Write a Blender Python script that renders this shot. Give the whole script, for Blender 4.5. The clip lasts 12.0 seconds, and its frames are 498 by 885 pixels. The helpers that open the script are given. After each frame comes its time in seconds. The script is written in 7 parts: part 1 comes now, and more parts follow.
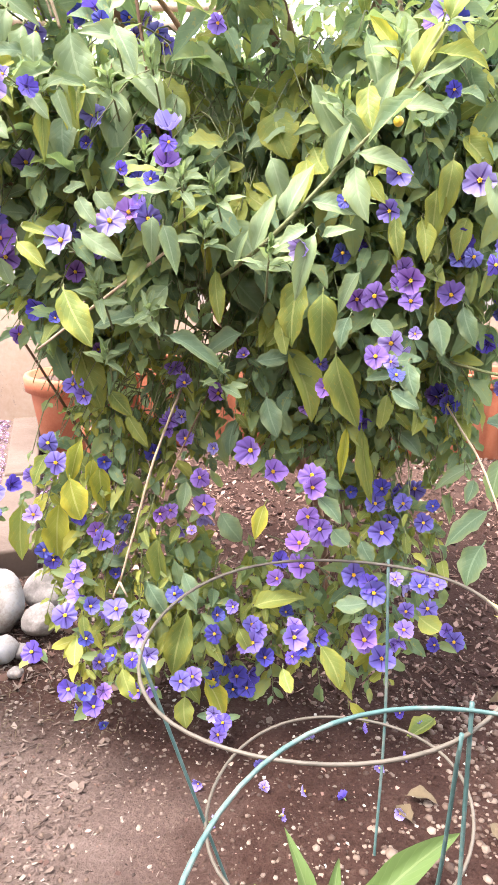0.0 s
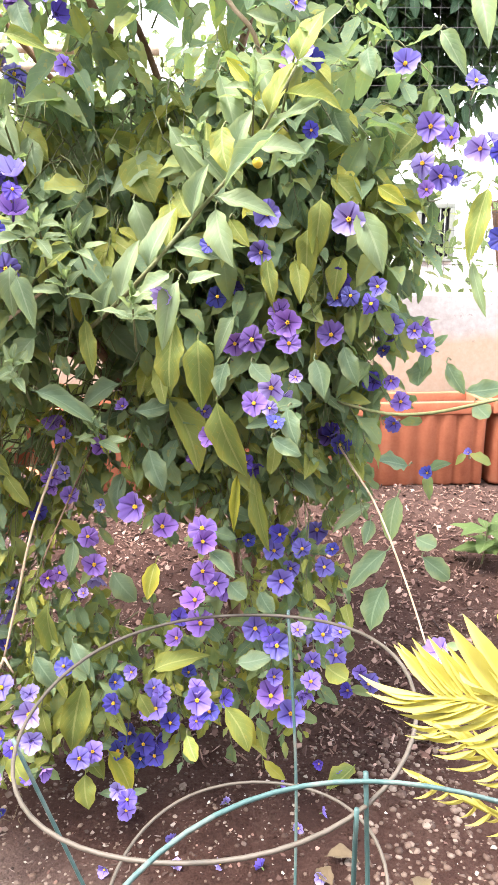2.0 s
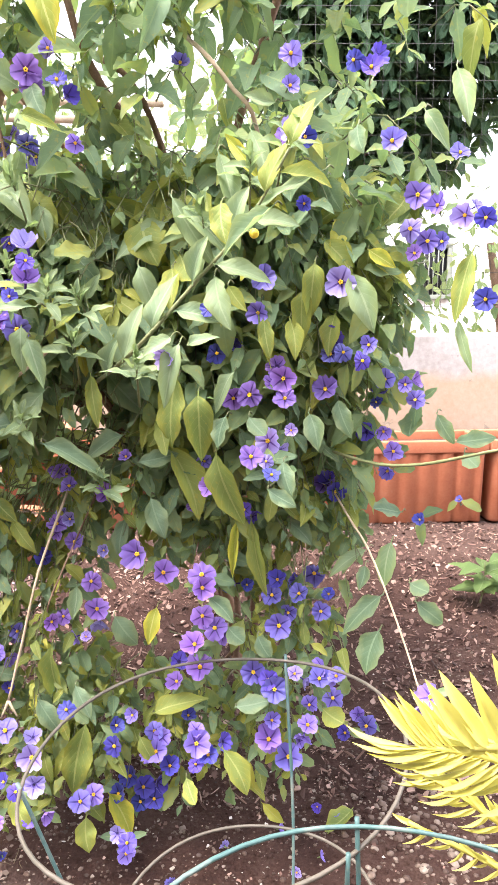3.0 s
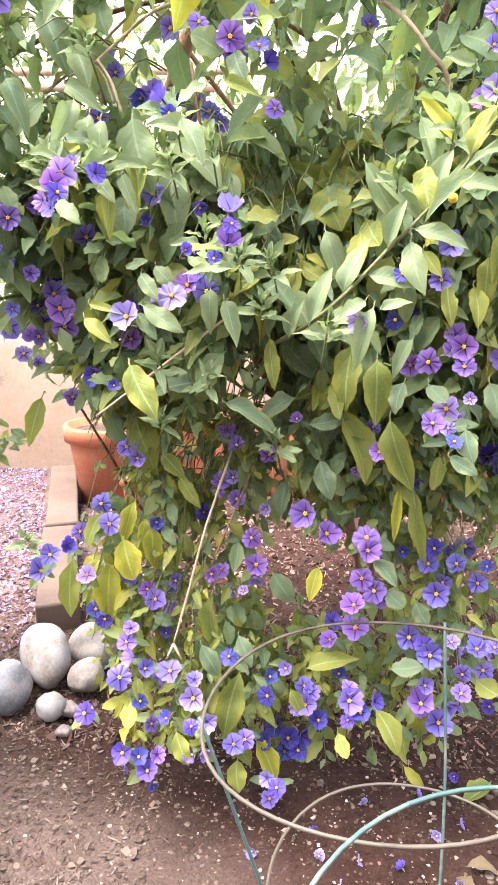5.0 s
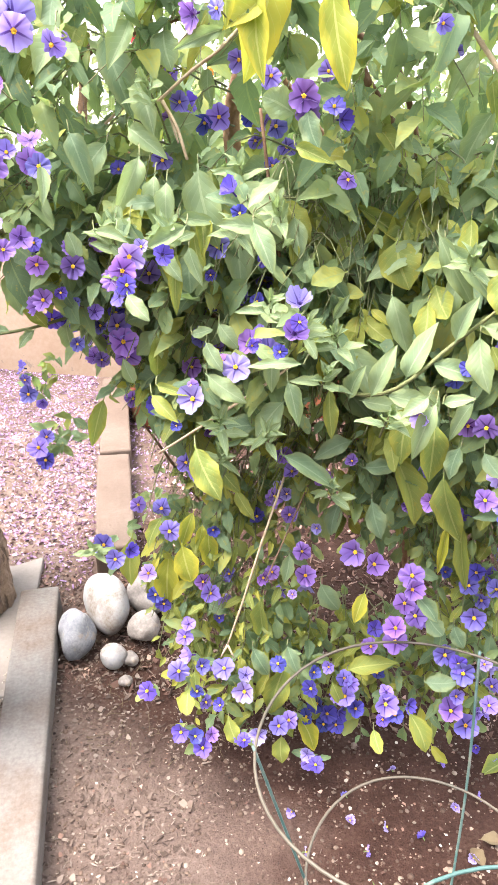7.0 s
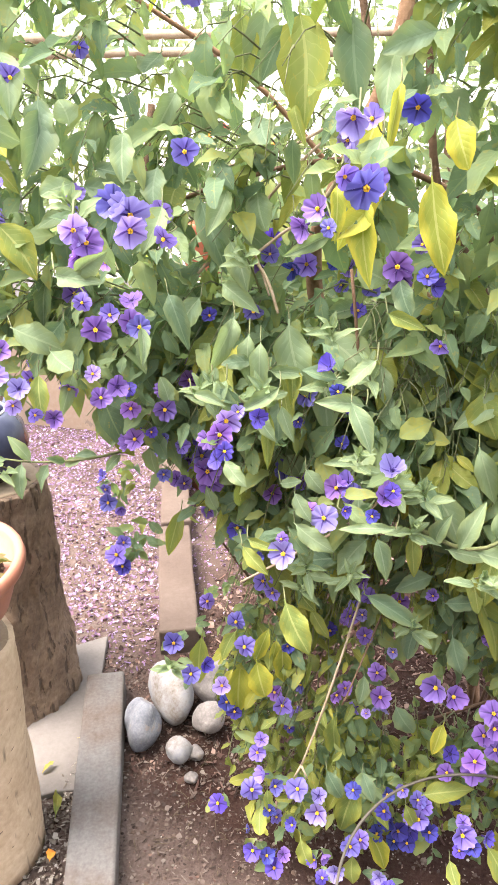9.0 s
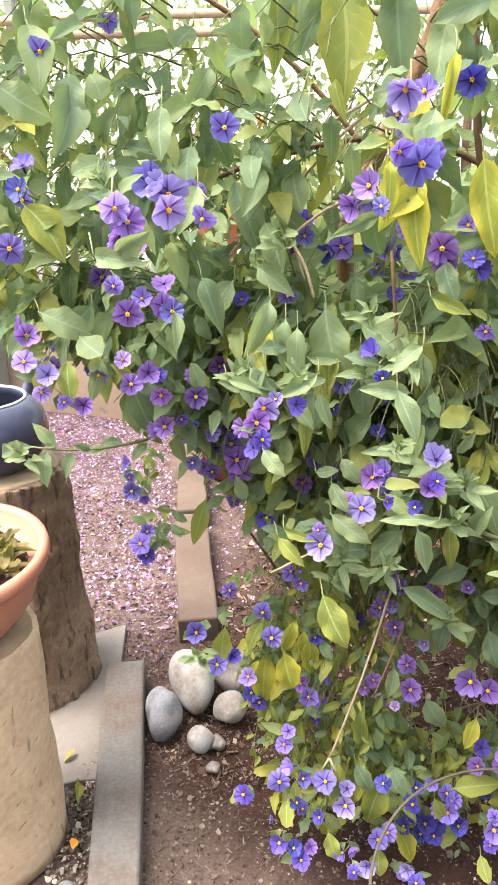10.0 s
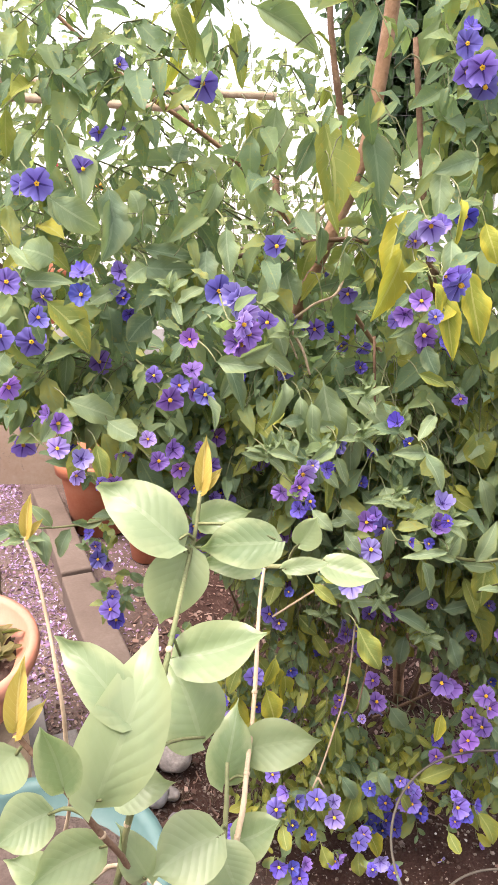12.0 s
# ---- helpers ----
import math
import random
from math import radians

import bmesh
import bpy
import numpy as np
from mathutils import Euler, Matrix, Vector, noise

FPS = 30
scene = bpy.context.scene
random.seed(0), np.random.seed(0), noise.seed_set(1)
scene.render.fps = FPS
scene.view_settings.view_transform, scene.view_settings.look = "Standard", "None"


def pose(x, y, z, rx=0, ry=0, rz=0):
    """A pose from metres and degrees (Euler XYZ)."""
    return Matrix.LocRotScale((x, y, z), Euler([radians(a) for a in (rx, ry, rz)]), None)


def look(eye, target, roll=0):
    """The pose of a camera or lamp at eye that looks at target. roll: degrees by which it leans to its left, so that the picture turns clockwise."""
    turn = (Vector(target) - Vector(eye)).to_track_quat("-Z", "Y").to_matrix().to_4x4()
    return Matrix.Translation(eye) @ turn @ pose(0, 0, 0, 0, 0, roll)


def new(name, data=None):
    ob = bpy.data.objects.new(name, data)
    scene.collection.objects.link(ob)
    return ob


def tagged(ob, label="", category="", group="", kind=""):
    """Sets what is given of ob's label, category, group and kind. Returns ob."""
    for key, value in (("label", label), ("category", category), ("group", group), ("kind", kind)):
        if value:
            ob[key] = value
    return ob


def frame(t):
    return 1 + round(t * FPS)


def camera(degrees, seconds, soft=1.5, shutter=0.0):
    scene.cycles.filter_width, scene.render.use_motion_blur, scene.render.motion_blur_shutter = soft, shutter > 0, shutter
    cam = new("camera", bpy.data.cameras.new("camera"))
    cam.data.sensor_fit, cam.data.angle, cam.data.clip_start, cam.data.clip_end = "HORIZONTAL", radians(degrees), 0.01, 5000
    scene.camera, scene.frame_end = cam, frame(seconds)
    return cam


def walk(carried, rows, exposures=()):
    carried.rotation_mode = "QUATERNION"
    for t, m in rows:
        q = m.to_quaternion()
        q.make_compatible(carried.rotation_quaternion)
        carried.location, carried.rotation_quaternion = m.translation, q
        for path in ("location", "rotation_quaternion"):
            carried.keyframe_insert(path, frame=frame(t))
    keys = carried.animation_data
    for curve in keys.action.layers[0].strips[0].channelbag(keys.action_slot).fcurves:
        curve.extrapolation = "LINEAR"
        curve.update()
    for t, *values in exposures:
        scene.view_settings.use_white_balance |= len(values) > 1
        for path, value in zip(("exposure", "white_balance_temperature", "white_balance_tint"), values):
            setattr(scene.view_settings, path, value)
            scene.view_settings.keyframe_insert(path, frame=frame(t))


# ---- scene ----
cam = camera(39.1, 12.0)
PATH = [
    (0, (0.063, 0.051, 0.798), (-0.065, 1.971, 0.252), 1.4),
    (0.5, (0.08, 0.078, 0.794), (-0.012, 2.005, 0.268), 0.8),
    (1, (0.099, 0.092, 0.797), (0.085, 2.026, 0.289), 0.1),
    (1.5, (0.116, 0.097, 0.801), (0.167, 2.036, 0.313), -0.6),
    (2, (0.117, 0.101, 0.811), (0.192, 2.047, 0.354), -0.6),
    (2.5, (0.12, 0.088, 0.831), (0.194, 2.047, 0.432), -0.8),
    (2.7, (0.123, 0.08, 0.841), (0.2, 2.045, 0.475), -0.8),
    (4.3, (0.07, 0.035, 0.835), (-0.027, 1.995, 0.45), 0.7),
    (4.5, (0.054, 0.034, 0.83), (-0.085, 1.99, 0.436), 0.4),
    (5, (0.024, 0.044, 0.832), (-0.18, 1.984, 0.393), 0.4),
    (5.5, (0.008, 0.057, 0.898), (-0.242, 1.965, 0.352), 0.3),
    (6, (-0.006, 0.06, 0.98), (-0.255, 1.911, 0.265), 0.6),
    (6.5, (-0.005, 0.065, 1.038), (-0.267, 1.885, 0.251), 1.0),
    (7, (-0.007, 0.084, 1.079), (-0.306, 1.884, 0.26), 1.1),
    (7.2, (-0.01, 0.097, 1.089), (-0.323, 1.884, 0.245), 1.3),
    (8.8, (-0.046, 0.111, 1.207), (-0.485, 1.932, 0.507), 0.9),
    (9, (-0.069, 0.111, 1.218), (-0.499, 1.919, 0.478), 0.4),
    (9.5, (-0.104, 0.113, 1.217), (-0.632, 1.88, 0.444), -0.6),
    (10, (-0.106, 0.125, 1.21), (-0.554, 1.914, 0.436), 0.3),
    (10.5, (-0.172, 0.068, 1.233), (-0.286, 1.927, 0.506), 1.2),
    (11, (-0.263, 0.0, 1.261), (-0.273, 1.875, 0.567), 0.4),
    (11.5, (-0.356, -0.011, 1.276), (-0.293, 1.86, 0.572), 0.3),
    (12, (-0.398, 0.0, 1.279), (-0.255, 1.883, 0.623), 2.0),
]
walk(cam, [(t, look(eye, target, roll)) for t, eye, target, roll in PATH], exposures=[(0.0, 3.62, 6280, 20), (2.5, 3.54, 6250, 19), (5.0, 3.57, 6380, 21), (7.0, 3.62, 6380, 16), (9.0, 3.27, 6420, 17), (9.5, 3.26, 6400, 17), (10.5, 2.82, 6750, 13), (11.2, 2.96, 6600, 19), (12.0, 2.7, 6550, 22)])

# ---- world, sun, exposure ----
SUN_ELEV, SUN_ROT = 66.0, 245.0
world = bpy.data.worlds.new("world")
scene.world = world
world.use_nodes = True
wn = world.node_tree
wn.nodes.clear()
sky = wn.nodes.new("ShaderNodeTexSky")
sky.sky_type = "NISHITA"
sky.sun_disc = False
sky.sun_elevation, sky.sun_rotation = radians(SUN_ELEV), radians(SUN_ROT)
sky.air_density, sky.dust_density, sky.ozone_density = 1.0, 3.0, 0.5
bg = wn.nodes.new("ShaderNodeBackground")
bg.inputs["Strength"].default_value = 0.15
wo = wn.nodes.new("ShaderNodeOutputWorld")
haze = wn.nodes.new("ShaderNodeMix")
haze.data_type = "RGBA"
haze.inputs[0].default_value = 0.7
haze.inputs[7].default_value = (3.32, 3.24, 3.0, 1)
wn.links.new(sky.outputs["Color"], haze.inputs[6])
wn.links.new(haze.outputs[2], bg.inputs["Color"])
wn.links.new(bg.outputs["Background"], wo.inputs["Surface"])
sun_data = bpy.data.lights.new("sun", "SUN")
sun_data.energy, sun_data.angle, sun_data.color = 1.7, radians(35), (1.0, 0.93, 0.82)
sun = new("sun", sun_data)
sd = Vector((math.sin(radians(SUN_ROT)) * math.cos(radians(SUN_ELEV)), math.cos(radians(SUN_ROT)) * math.cos(radians(SUN_ELEV)), math.sin(radians(SUN_ELEV))))
sun.matrix_world = look(sd * 20, (0, 0, 0))


# ---- materials ----
def node_mat(name):
    m = bpy.data.materials.new(name)
    m.use_nodes = True
    nt = m.node_tree
    nt.nodes.clear()
    out = nt.nodes.new("ShaderNodeOutputMaterial")
    p = nt.nodes.new("ShaderNodeBsdfPrincipled")
    nt.links.new(p.outputs["BSDF"], out.inputs["Surface"])
    return m, nt, p, out


def ramp(nt, fac, stops):
    r = nt.nodes.new("ShaderNodeValToRGB")
    while len(r.color_ramp.elements) < len(stops):
        r.color_ramp.elements.new(0.5)
    for e, (pos, col) in zip(r.color_ramp.elements, stops):
        e.position, e.color = pos, (*col, 1)
    nt.links.new(fac, r.inputs["Fac"])
    return r.outputs["Color"]


def noise_tex(nt, scale, detail=6.0, rough=0.6, coord="Object"):
    tc = nt.nodes.new("ShaderNodeTexCoord")
    n = nt.nodes.new("ShaderNodeTexNoise")
    n.inputs["Scale"].default_value, n.inputs["Detail"].default_value, n.inputs["Roughness"].default_value = scale, detail, rough
    nt.links.new(tc.outputs[coord], n.inputs["Vector"])
    return n.outputs["Fac"]


def mix(nt, fac, a, b, mode="MIX"):
    m = nt.nodes.new("ShaderNodeMix")
    m.data_type, m.blend_type = "RGBA", mode
    for sock, v in ((m.inputs[0], fac), (m.inputs[6], a), (m.inputs[7], b)):
        if isinstance(v, (int, float)):
            sock.default_value = v
        elif isinstance(v, tuple):
            sock.default_value = (*v, 1)
        else:
            nt.links.new(v, sock)
    return m.outputs[2]


def calc(nt, op, a, b=None, c=None, clamp=False):
    m = nt.nodes.new("ShaderNodeMath")
    m.operation, m.use_clamp = op, clamp
    for s, v in zip(m.inputs, (a, b, c)):
        if v is None:
            continue
        if isinstance(v, (int, float)):
            s.default_value = v
        else:
            nt.links.new(v, s)
    return m.outputs[0]


def bump(nt, p, height, strength=0.4, dist=0.01):
    b = nt.nodes.new("ShaderNodeBump")
    b.inputs["Strength"].default_value, b.inputs["Distance"].default_value = strength, dist
    nt.links.new(height, b.inputs["Height"])
    nt.links.new(b.outputs["Normal"], p.inputs["Normal"])


def surface(name, stops, scale=12.0, rough=0.8, fine=90.0, bumpy=0.4, spec=0.3, metal=0.0, dist=0.01, per_island=0.0):
    """Two-scale mottled surface: broad stains, fine grain and relief."""
    m, nt, p, _ = node_mat(name)
    a, b = noise_tex(nt, scale), noise_tex(nt, fine, 4.0)
    f = calc(nt, "ADD", calc(nt, "MULTIPLY", a, 0.7), calc(nt, "MULTIPLY", b, 0.3))
    if per_island:
        g = nt.nodes.new("ShaderNodeNewGeometry")
        f = calc(nt, "ADD", calc(nt, "MULTIPLY", f, 1 - per_island), calc(nt, "MULTIPLY", g.outputs["Random Per Island"], per_island))
    nt.links.new(ramp(nt, f, stops), p.inputs["Base Color"])
    p.inputs["Roughness"].default_value, p.inputs["Specular IOR Level"].default_value, p.inputs["Metallic"].default_value = rough, spec, metal
    bump(nt, p, f, bumpy, dist)
    return m


def leaf_mat(name, lo, hi, rib, spots=(0.4, 0.3, 0.05), spotty=0.0, island=False, trans=0.4, rough=0.6, veins=1.0, spec=0.2, margin=None):
    """A leaf: colour from leaf to leaf, blotches, pale midrib and side veins along the blade's own length and width."""
    m, nt, p, out = node_mat(name)
    if island:
        rnd = nt.nodes.new("ShaderNodeNewGeometry").outputs["Random Per Island"]
    else:
        rnd = nt.nodes.new("ShaderNodeObjectInfo").outputs["Random"]
    blot = noise_tex(nt, 35.0 if island else 2.5, 3.0)
    f = calc(nt, "ADD", calc(nt, "MULTIPLY", rnd, 0.62), calc(nt, "MULTIPLY", blot, 0.5))
    if isinstance(lo, list):
        col = ramp(nt, f, lo)
    else:
        col = ramp(nt, f, [(0.15, lo), (0.85, hi)])
    uv = nt.nodes.new("ShaderNodeTexCoord")
    sep = nt.nodes.new("ShaderNodeSeparateXYZ")
    nt.links.new(uv.outputs["UV"], sep.inputs[0])
    u = calc(nt, "ABSOLUTE", calc(nt, "SUBTRACT", sep.outputs["X"], 0.5))
    if margin is not None:
        ripe = calc(nt, "MULTIPLY", calc(nt, "SUBTRACT", calc(nt, "ADD", calc(nt, "MULTIPLY", u, 1.7), calc(nt, "ADD", calc(nt, "MULTIPLY", noise_tex(nt, 3.5, 4.0), 1.1), calc(nt, "MULTIPLY", sep.outputs["Y"], 0.25))), 1.05), 2.2, clamp=True)
        col = mix(nt, ripe, col, margin)
    midrib = calc(nt, "LESS_THAN", u, 0.035)
    saw = calc(nt, "FRACT", calc(nt, "SUBTRACT", calc(nt, "MULTIPLY", sep.outputs["Y"], 8.0), calc(nt, "MULTIPLY", u, 5.0)))
    side = calc(nt, "MULTIPLY", calc(nt, "LESS_THAN", saw, 0.1), 0.35)
    vein = calc(nt, "MAXIMUM", midrib, side)
    col = mix(nt, calc(nt, "MULTIPLY", vein, 0.55 * veins), col, rib)
    if spotty:
        sp = noise_tex(nt, 120.0 if island else 9.0, 2.0)
        col = mix(nt, calc(nt, "MULTIPLY", calc(nt, "GREATER_THAN", sp, 0.64), spotty), col, spots)
    nt.links.new(col, p.inputs["Base Color"])
    p.inputs["Roughness"].default_value, p.inputs["Specular IOR Level"].default_value = rough, spec
    quilt = calc(nt, "MULTIPLY", calc(nt, "SINE", calc(nt, "MULTIPLY", saw, math.pi)), calc(nt, "SUBTRACT", 1.0, calc(nt, "MULTIPLY", u, 1.2)))
    bump(nt, p, calc(nt, "ADD", quilt, calc(nt, "MULTIPLY", blot, 0.8)), 0.16 * veins, 0.002)
    tr = nt.nodes.new("ShaderNodeBsdfTranslucent")
    nt.links.new(mix(nt, 0.3, col, (0.33, 0.5, 0.06)), tr.inputs["Color"])
    ms = nt.nodes.new("ShaderNodeMixShader")
    ms.inputs[0].default_value = trans
    nt.links.new(p.outputs["BSDF"], ms.inputs[1])
    nt.links.new(tr.outputs["BSDF"], ms.inputs[2])
    nt.links.new(ms.outputs[0], out.inputs["Surface"])
    return m


def petal_mat(name, inner, outer, ray):
    """Petals: dark star of five pleats running from the eye to the rim, paler between."""
    m, nt, p, out = node_mat(name)
    uv = nt.nodes.new("ShaderNodeTexCoord")
    sep = nt.nodes.new("ShaderNodeSeparateXYZ")
    nt.links.new(uv.outputs["UV"], sep.inputs[0])
    ang, rad = sep.outputs["X"], sep.outputs["Y"]
    rnd = nt.nodes.new("ShaderNodeObjectInfo").outputs["Random"]
    base = mix(nt, calc(nt, "POWER", rad, 1.4), inner, outer)
    wave = calc(nt, "ABSOLUTE", calc(nt, "SUBTRACT", calc(nt, "FRACT", calc(nt, "MULTIPLY", ang, 5.0)), 0.5))
    reach = calc(nt, "ADD", 0.035, calc(nt, "MULTIPLY", 0.2, calc(nt, "POWER", calc(nt, "SUBTRACT", 1.0, rad, clamp=True), 1.7)))
    soft = calc(nt, "MULTIPLY", calc(nt, "SUBTRACT", calc(nt, "MULTIPLY", reach, 1.35), wave), 14.0, clamp=True)
    star = calc(nt, "MULTIPLY", soft, calc(nt, "SUBTRACT", 1.25, calc(nt, "MULTIPLY", rad, 0.65), clamp=True))
    eye = calc(nt, "LESS_THAN", rad, 0.16)
    base = mix(nt, calc(nt, "MULTIPLY", calc(nt, "MAXIMUM", star, eye), 0.85), base, ray)
    hs = nt.nodes.new("ShaderNodeHueSaturation")
    nt.links.new(base, hs.inputs["Color"])
    nt.links.new(calc(nt, "ADD", 0.485, calc(nt, "MULTIPLY", rnd, 0.03)), hs.inputs["Hue"])
    nt.links.new(calc(nt, "ADD", 0.7, calc(nt, "MULTIPLY", rnd, 0.38)), hs.inputs["Value"])
    nt.links.new(hs.outputs[0], p.inputs["Base Color"])
    p.inputs["Roughness"].default_value = 0.6
    p.inputs["Sheen Weight"].default_value = 0.2
    tr = nt.nodes.new("ShaderNodeBsdfTranslucent")
    nt.links.new(hs.outputs[0], tr.inputs["Color"])
    ms = nt.nodes.new("ShaderNodeMixShader")
    ms.inputs[0].default_value = 0.35
    nt.links.new(p.outputs["BSDF"], ms.inputs[1])
    nt.links.new(tr.outputs["BSDF"], ms.inputs[2])
    nt.links.new(ms.outputs[0], out.inputs["Surface"])
    return m


FOLIAGE_OLIVE = leaf_mat("foliage_olive", [(0.15, (0.0935, 0.132, 0.044)), (0.45, (0.176, 0.209, 0.0495)), (0.72, (0.264, 0.275, 0.055)), (0.95, (0.374, 0.352, 0.055))], None, (0.352, 0.363, 0.132), spotty=0.35, island=True)
FOLIAGE = leaf_mat("foliage", [(0.15, (0.08625, 0.138, 0.0828)), (0.45, (0.138, 0.2093, 0.1207)), (0.72, (0.1955, 0.2587, 0.115)), (0.95, (0.3335, 0.3335, 0.0805))], None, (0.23, 0.3105, 0.138), spotty=0.3, island=True, trans=0.48)
LEAF = [
    leaf_mat("leaf_dark", (0.08475, 0.1412, 0.08475), (0.1356, 0.1977, 0.1186), (0.2147, 0.2938, 0.1808), margin=(0.1695, 0.2147, 0.1073)),
    leaf_mat("leaf_green", (0.1412, 0.209, 0.1186), (0.226, 0.2994, 0.1638), (0.339, 0.4068, 0.2373), margin=(0.215, 0.27, 0.12)),
    leaf_mat("leaf_olive", (0.1356, 0.1865, 0.05085), (0.226, 0.2655, 0.0678), (0.4068, 0.4294, 0.1469), spotty=0.35, margin=(0.26, 0.27, 0.05)),
    leaf_mat("leaf_yellow", (0.226, 0.2655, 0.03955), (0.3503, 0.3503, 0.05085), (0.4746, 0.4746, 0.1582), spotty=0.3, margin=(0.4746, 0.4181, 0.0452)),
]
SUCCULENT = leaf_mat("succulent", (0.1, 0.095, 0.035), (0.2, 0.165, 0.07), (0.24, 0.2, 0.1), spotty=0.4)
PETAL = [
    petal_mat("petal_deep", (0.045, 0.032, 0.3), (0.075, 0.065, 0.44), (0.01, 0.003, 0.07)),
    petal_mat("petal_violet", (0.115, 0.075, 0.4), (0.22, 0.185, 0.6), (0.022, 0.005, 0.13)),
    petal_mat("petal_lilac", (0.2, 0.13, 0.46), (0.38, 0.32, 0.7), (0.05, 0.01, 0.18)),
    petal_mat("petal_purple", (0.14, 0.05, 0.33), (0.29, 0.17, 0.55), (0.035, 0.003, 0.11)),
]
STAMEN = surface("stamen_yellow", [(0.3, (0.75, 0.42, 0.02)), (0.7, (0.9, 0.62, 0.05))], 200, 0.6, 800)
CALYX = surface("calyx_green", [(0.3, (0.08, 0.14, 0.04)), (0.7, (0.14, 0.2, 0.06))], 150, 0.6, 600)
TWIG = surface("twig_green", [(0.3, (0.085, 0.11, 0.04)), (0.7, (0.165, 0.165, 0.075))], 25, 0.6, 200)
DRY = surface("twig_dry", [(0.3, (0.255, 0.1888, 0.1122)), (0.7, (0.4284, 0.3468, 0.2346))], 30, 0.75, 250)
BARK = surface("bark_brown", [(0.3, (0.0816, 0.0459, 0.02565)), (0.55, (0.1632, 0.09945, 0.05985)), (0.75, (0.2448, 0.176, 0.1197))], 22, 0.85, 160, 0.7)

BARKWARM = surface("bark_orange", [(0.3, (0.16, 0.085, 0.045)), (0.55, (0.26, 0.155, 0.09)), (0.75, (0.34, 0.235, 0.155))], 26, 0.85, 160, 0.6)


def stone_mat(name, warm):
    """Water-worn stone: blue-grey to tan from one to the next, pale and rusty blotches, fine speckle."""
    m, nt, p, _ = node_mat(name)
    rnd = nt.nodes.new("ShaderNodeObjectInfo").outputs["Random"]
    blot, vein, fine = noise_tex(nt, 14.0, 5.0), noise_tex(nt, 32.0, 6.0, 0.7), noise_tex(nt, 180.0, 4.0)
    f = calc(nt, "ADD", calc(nt, "MULTIPLY", blot, 0.7), calc(nt, "MULTIPLY", fine, 0.3))
    grey = ramp(nt, f, [(0.36, (0.09, 0.1, 0.12)), (0.5, (0.165, 0.178, 0.2)), (0.62, (0.29, 0.295, 0.305))])
    tan = ramp(nt, f, [(0.34, (0.09, 0.075, 0.065)), (0.5, (0.16, 0.14, 0.12)), (0.64, (0.26, 0.235, 0.21))])
    col = mix(nt, calc(nt, "ADD", warm, calc(nt, "MULTIPLY", rnd, 0.3)), grey, tan)
    col = mix(nt, calc(nt, "MULTIPLY", calc(nt, "GREATER_THAN", vein, 0.6), 0.45), col, (0.3, 0.23, 0.17))
    nt.links.new(col, p.inputs["Base Color"])
    p.inputs["Roughness"].default_value = 0.75
    bump(nt, p, f, 0.35, 0.008)
    return m


STONE, STONE_BROWN = stone_mat("stone_grey", 0.05), stone_mat("stone_brown", 0.75)
STONE_CREAM = surface("stone_cream", [(0.33, (0.1092, 0.078, 0.0585)), (0.43, (0.1833, 0.1677, 0.1482)), (0.54, (0.2496, 0.2457, 0.2418)), (0.66, (0.1794, 0.1911, 0.2106))], 16, 0.75, 150, 0.3, dist=0.006)


def beam_mat():
    """Old timber: brown-grey with long dark grain, worn silver along the middle."""
    m, nt, p, _ = node_mat("beam_grey")
    mp = nt.nodes.new("ShaderNodeMapping")
    mp.inputs["Scale"].default_value = (60.0, 5.0, 60.0)
    nt.links.new(nt.nodes.new("ShaderNodeTexCoord").outputs["Object"], mp.inputs["Vector"])
    grain = nt.nodes.new("ShaderNodeTexNoise")
    grain.inputs["Scale"].default_value, grain.inputs["Detail"].default_value = 1.0, 4.0
    nt.links.new(mp.outputs[0], grain.inputs["Vector"])
    worn, fine = noise_tex(nt, 7.0, 5.0), noise_tex(nt, 150.0, 5.0)
    f = calc(nt, "ADD", calc(nt, "MULTIPLY", grain.outputs["Fac"], 0.14), calc(nt, "ADD", calc(nt, "MULTIPLY", worn, 0.46), calc(nt, "MULTIPLY", fine, 0.4)))
    brown = ramp(nt, f, [(0.36, (0.075, 0.056, 0.044)), (0.5, (0.108, 0.086, 0.07)), (0.64, (0.145, 0.12, 0.102))])
    grey = ramp(nt, f, [(0.36, (0.075, 0.07, 0.064)), (0.5, (0.11, 0.104, 0.097)), (0.64, (0.15, 0.142, 0.133))])
    nt.links.new(mix(nt, calc(nt, "MULTIPLY", calc(nt, "SUBTRACT", worn, 0.36), 4.0, clamp=True), brown, grey), p.inputs["Base Color"])
    p.inputs["Roughness"].default_value = 0.85
    bump(nt, p, fine, 0.25, 0.004)
    return m


BEAM = beam_mat()
KERB = surface("kerb_tan", [(0.3, (0.06376, 0.04418, 0.03312)), (0.55, (0.08834, 0.06503, 0.05032)), (0.75, (0.1128, 0.08834, 0.07114))], 8, 0.85, 110, 0.35)
CONCRETE = surface("concrete_pale", [(0.3, (0.1283, 0.1139, 0.09876)), (0.6, (0.1816, 0.1655, 0.1492)), (0.8, (0.2351, 0.2174, 0.1974))], 7, 0.85, 120, 0.35)


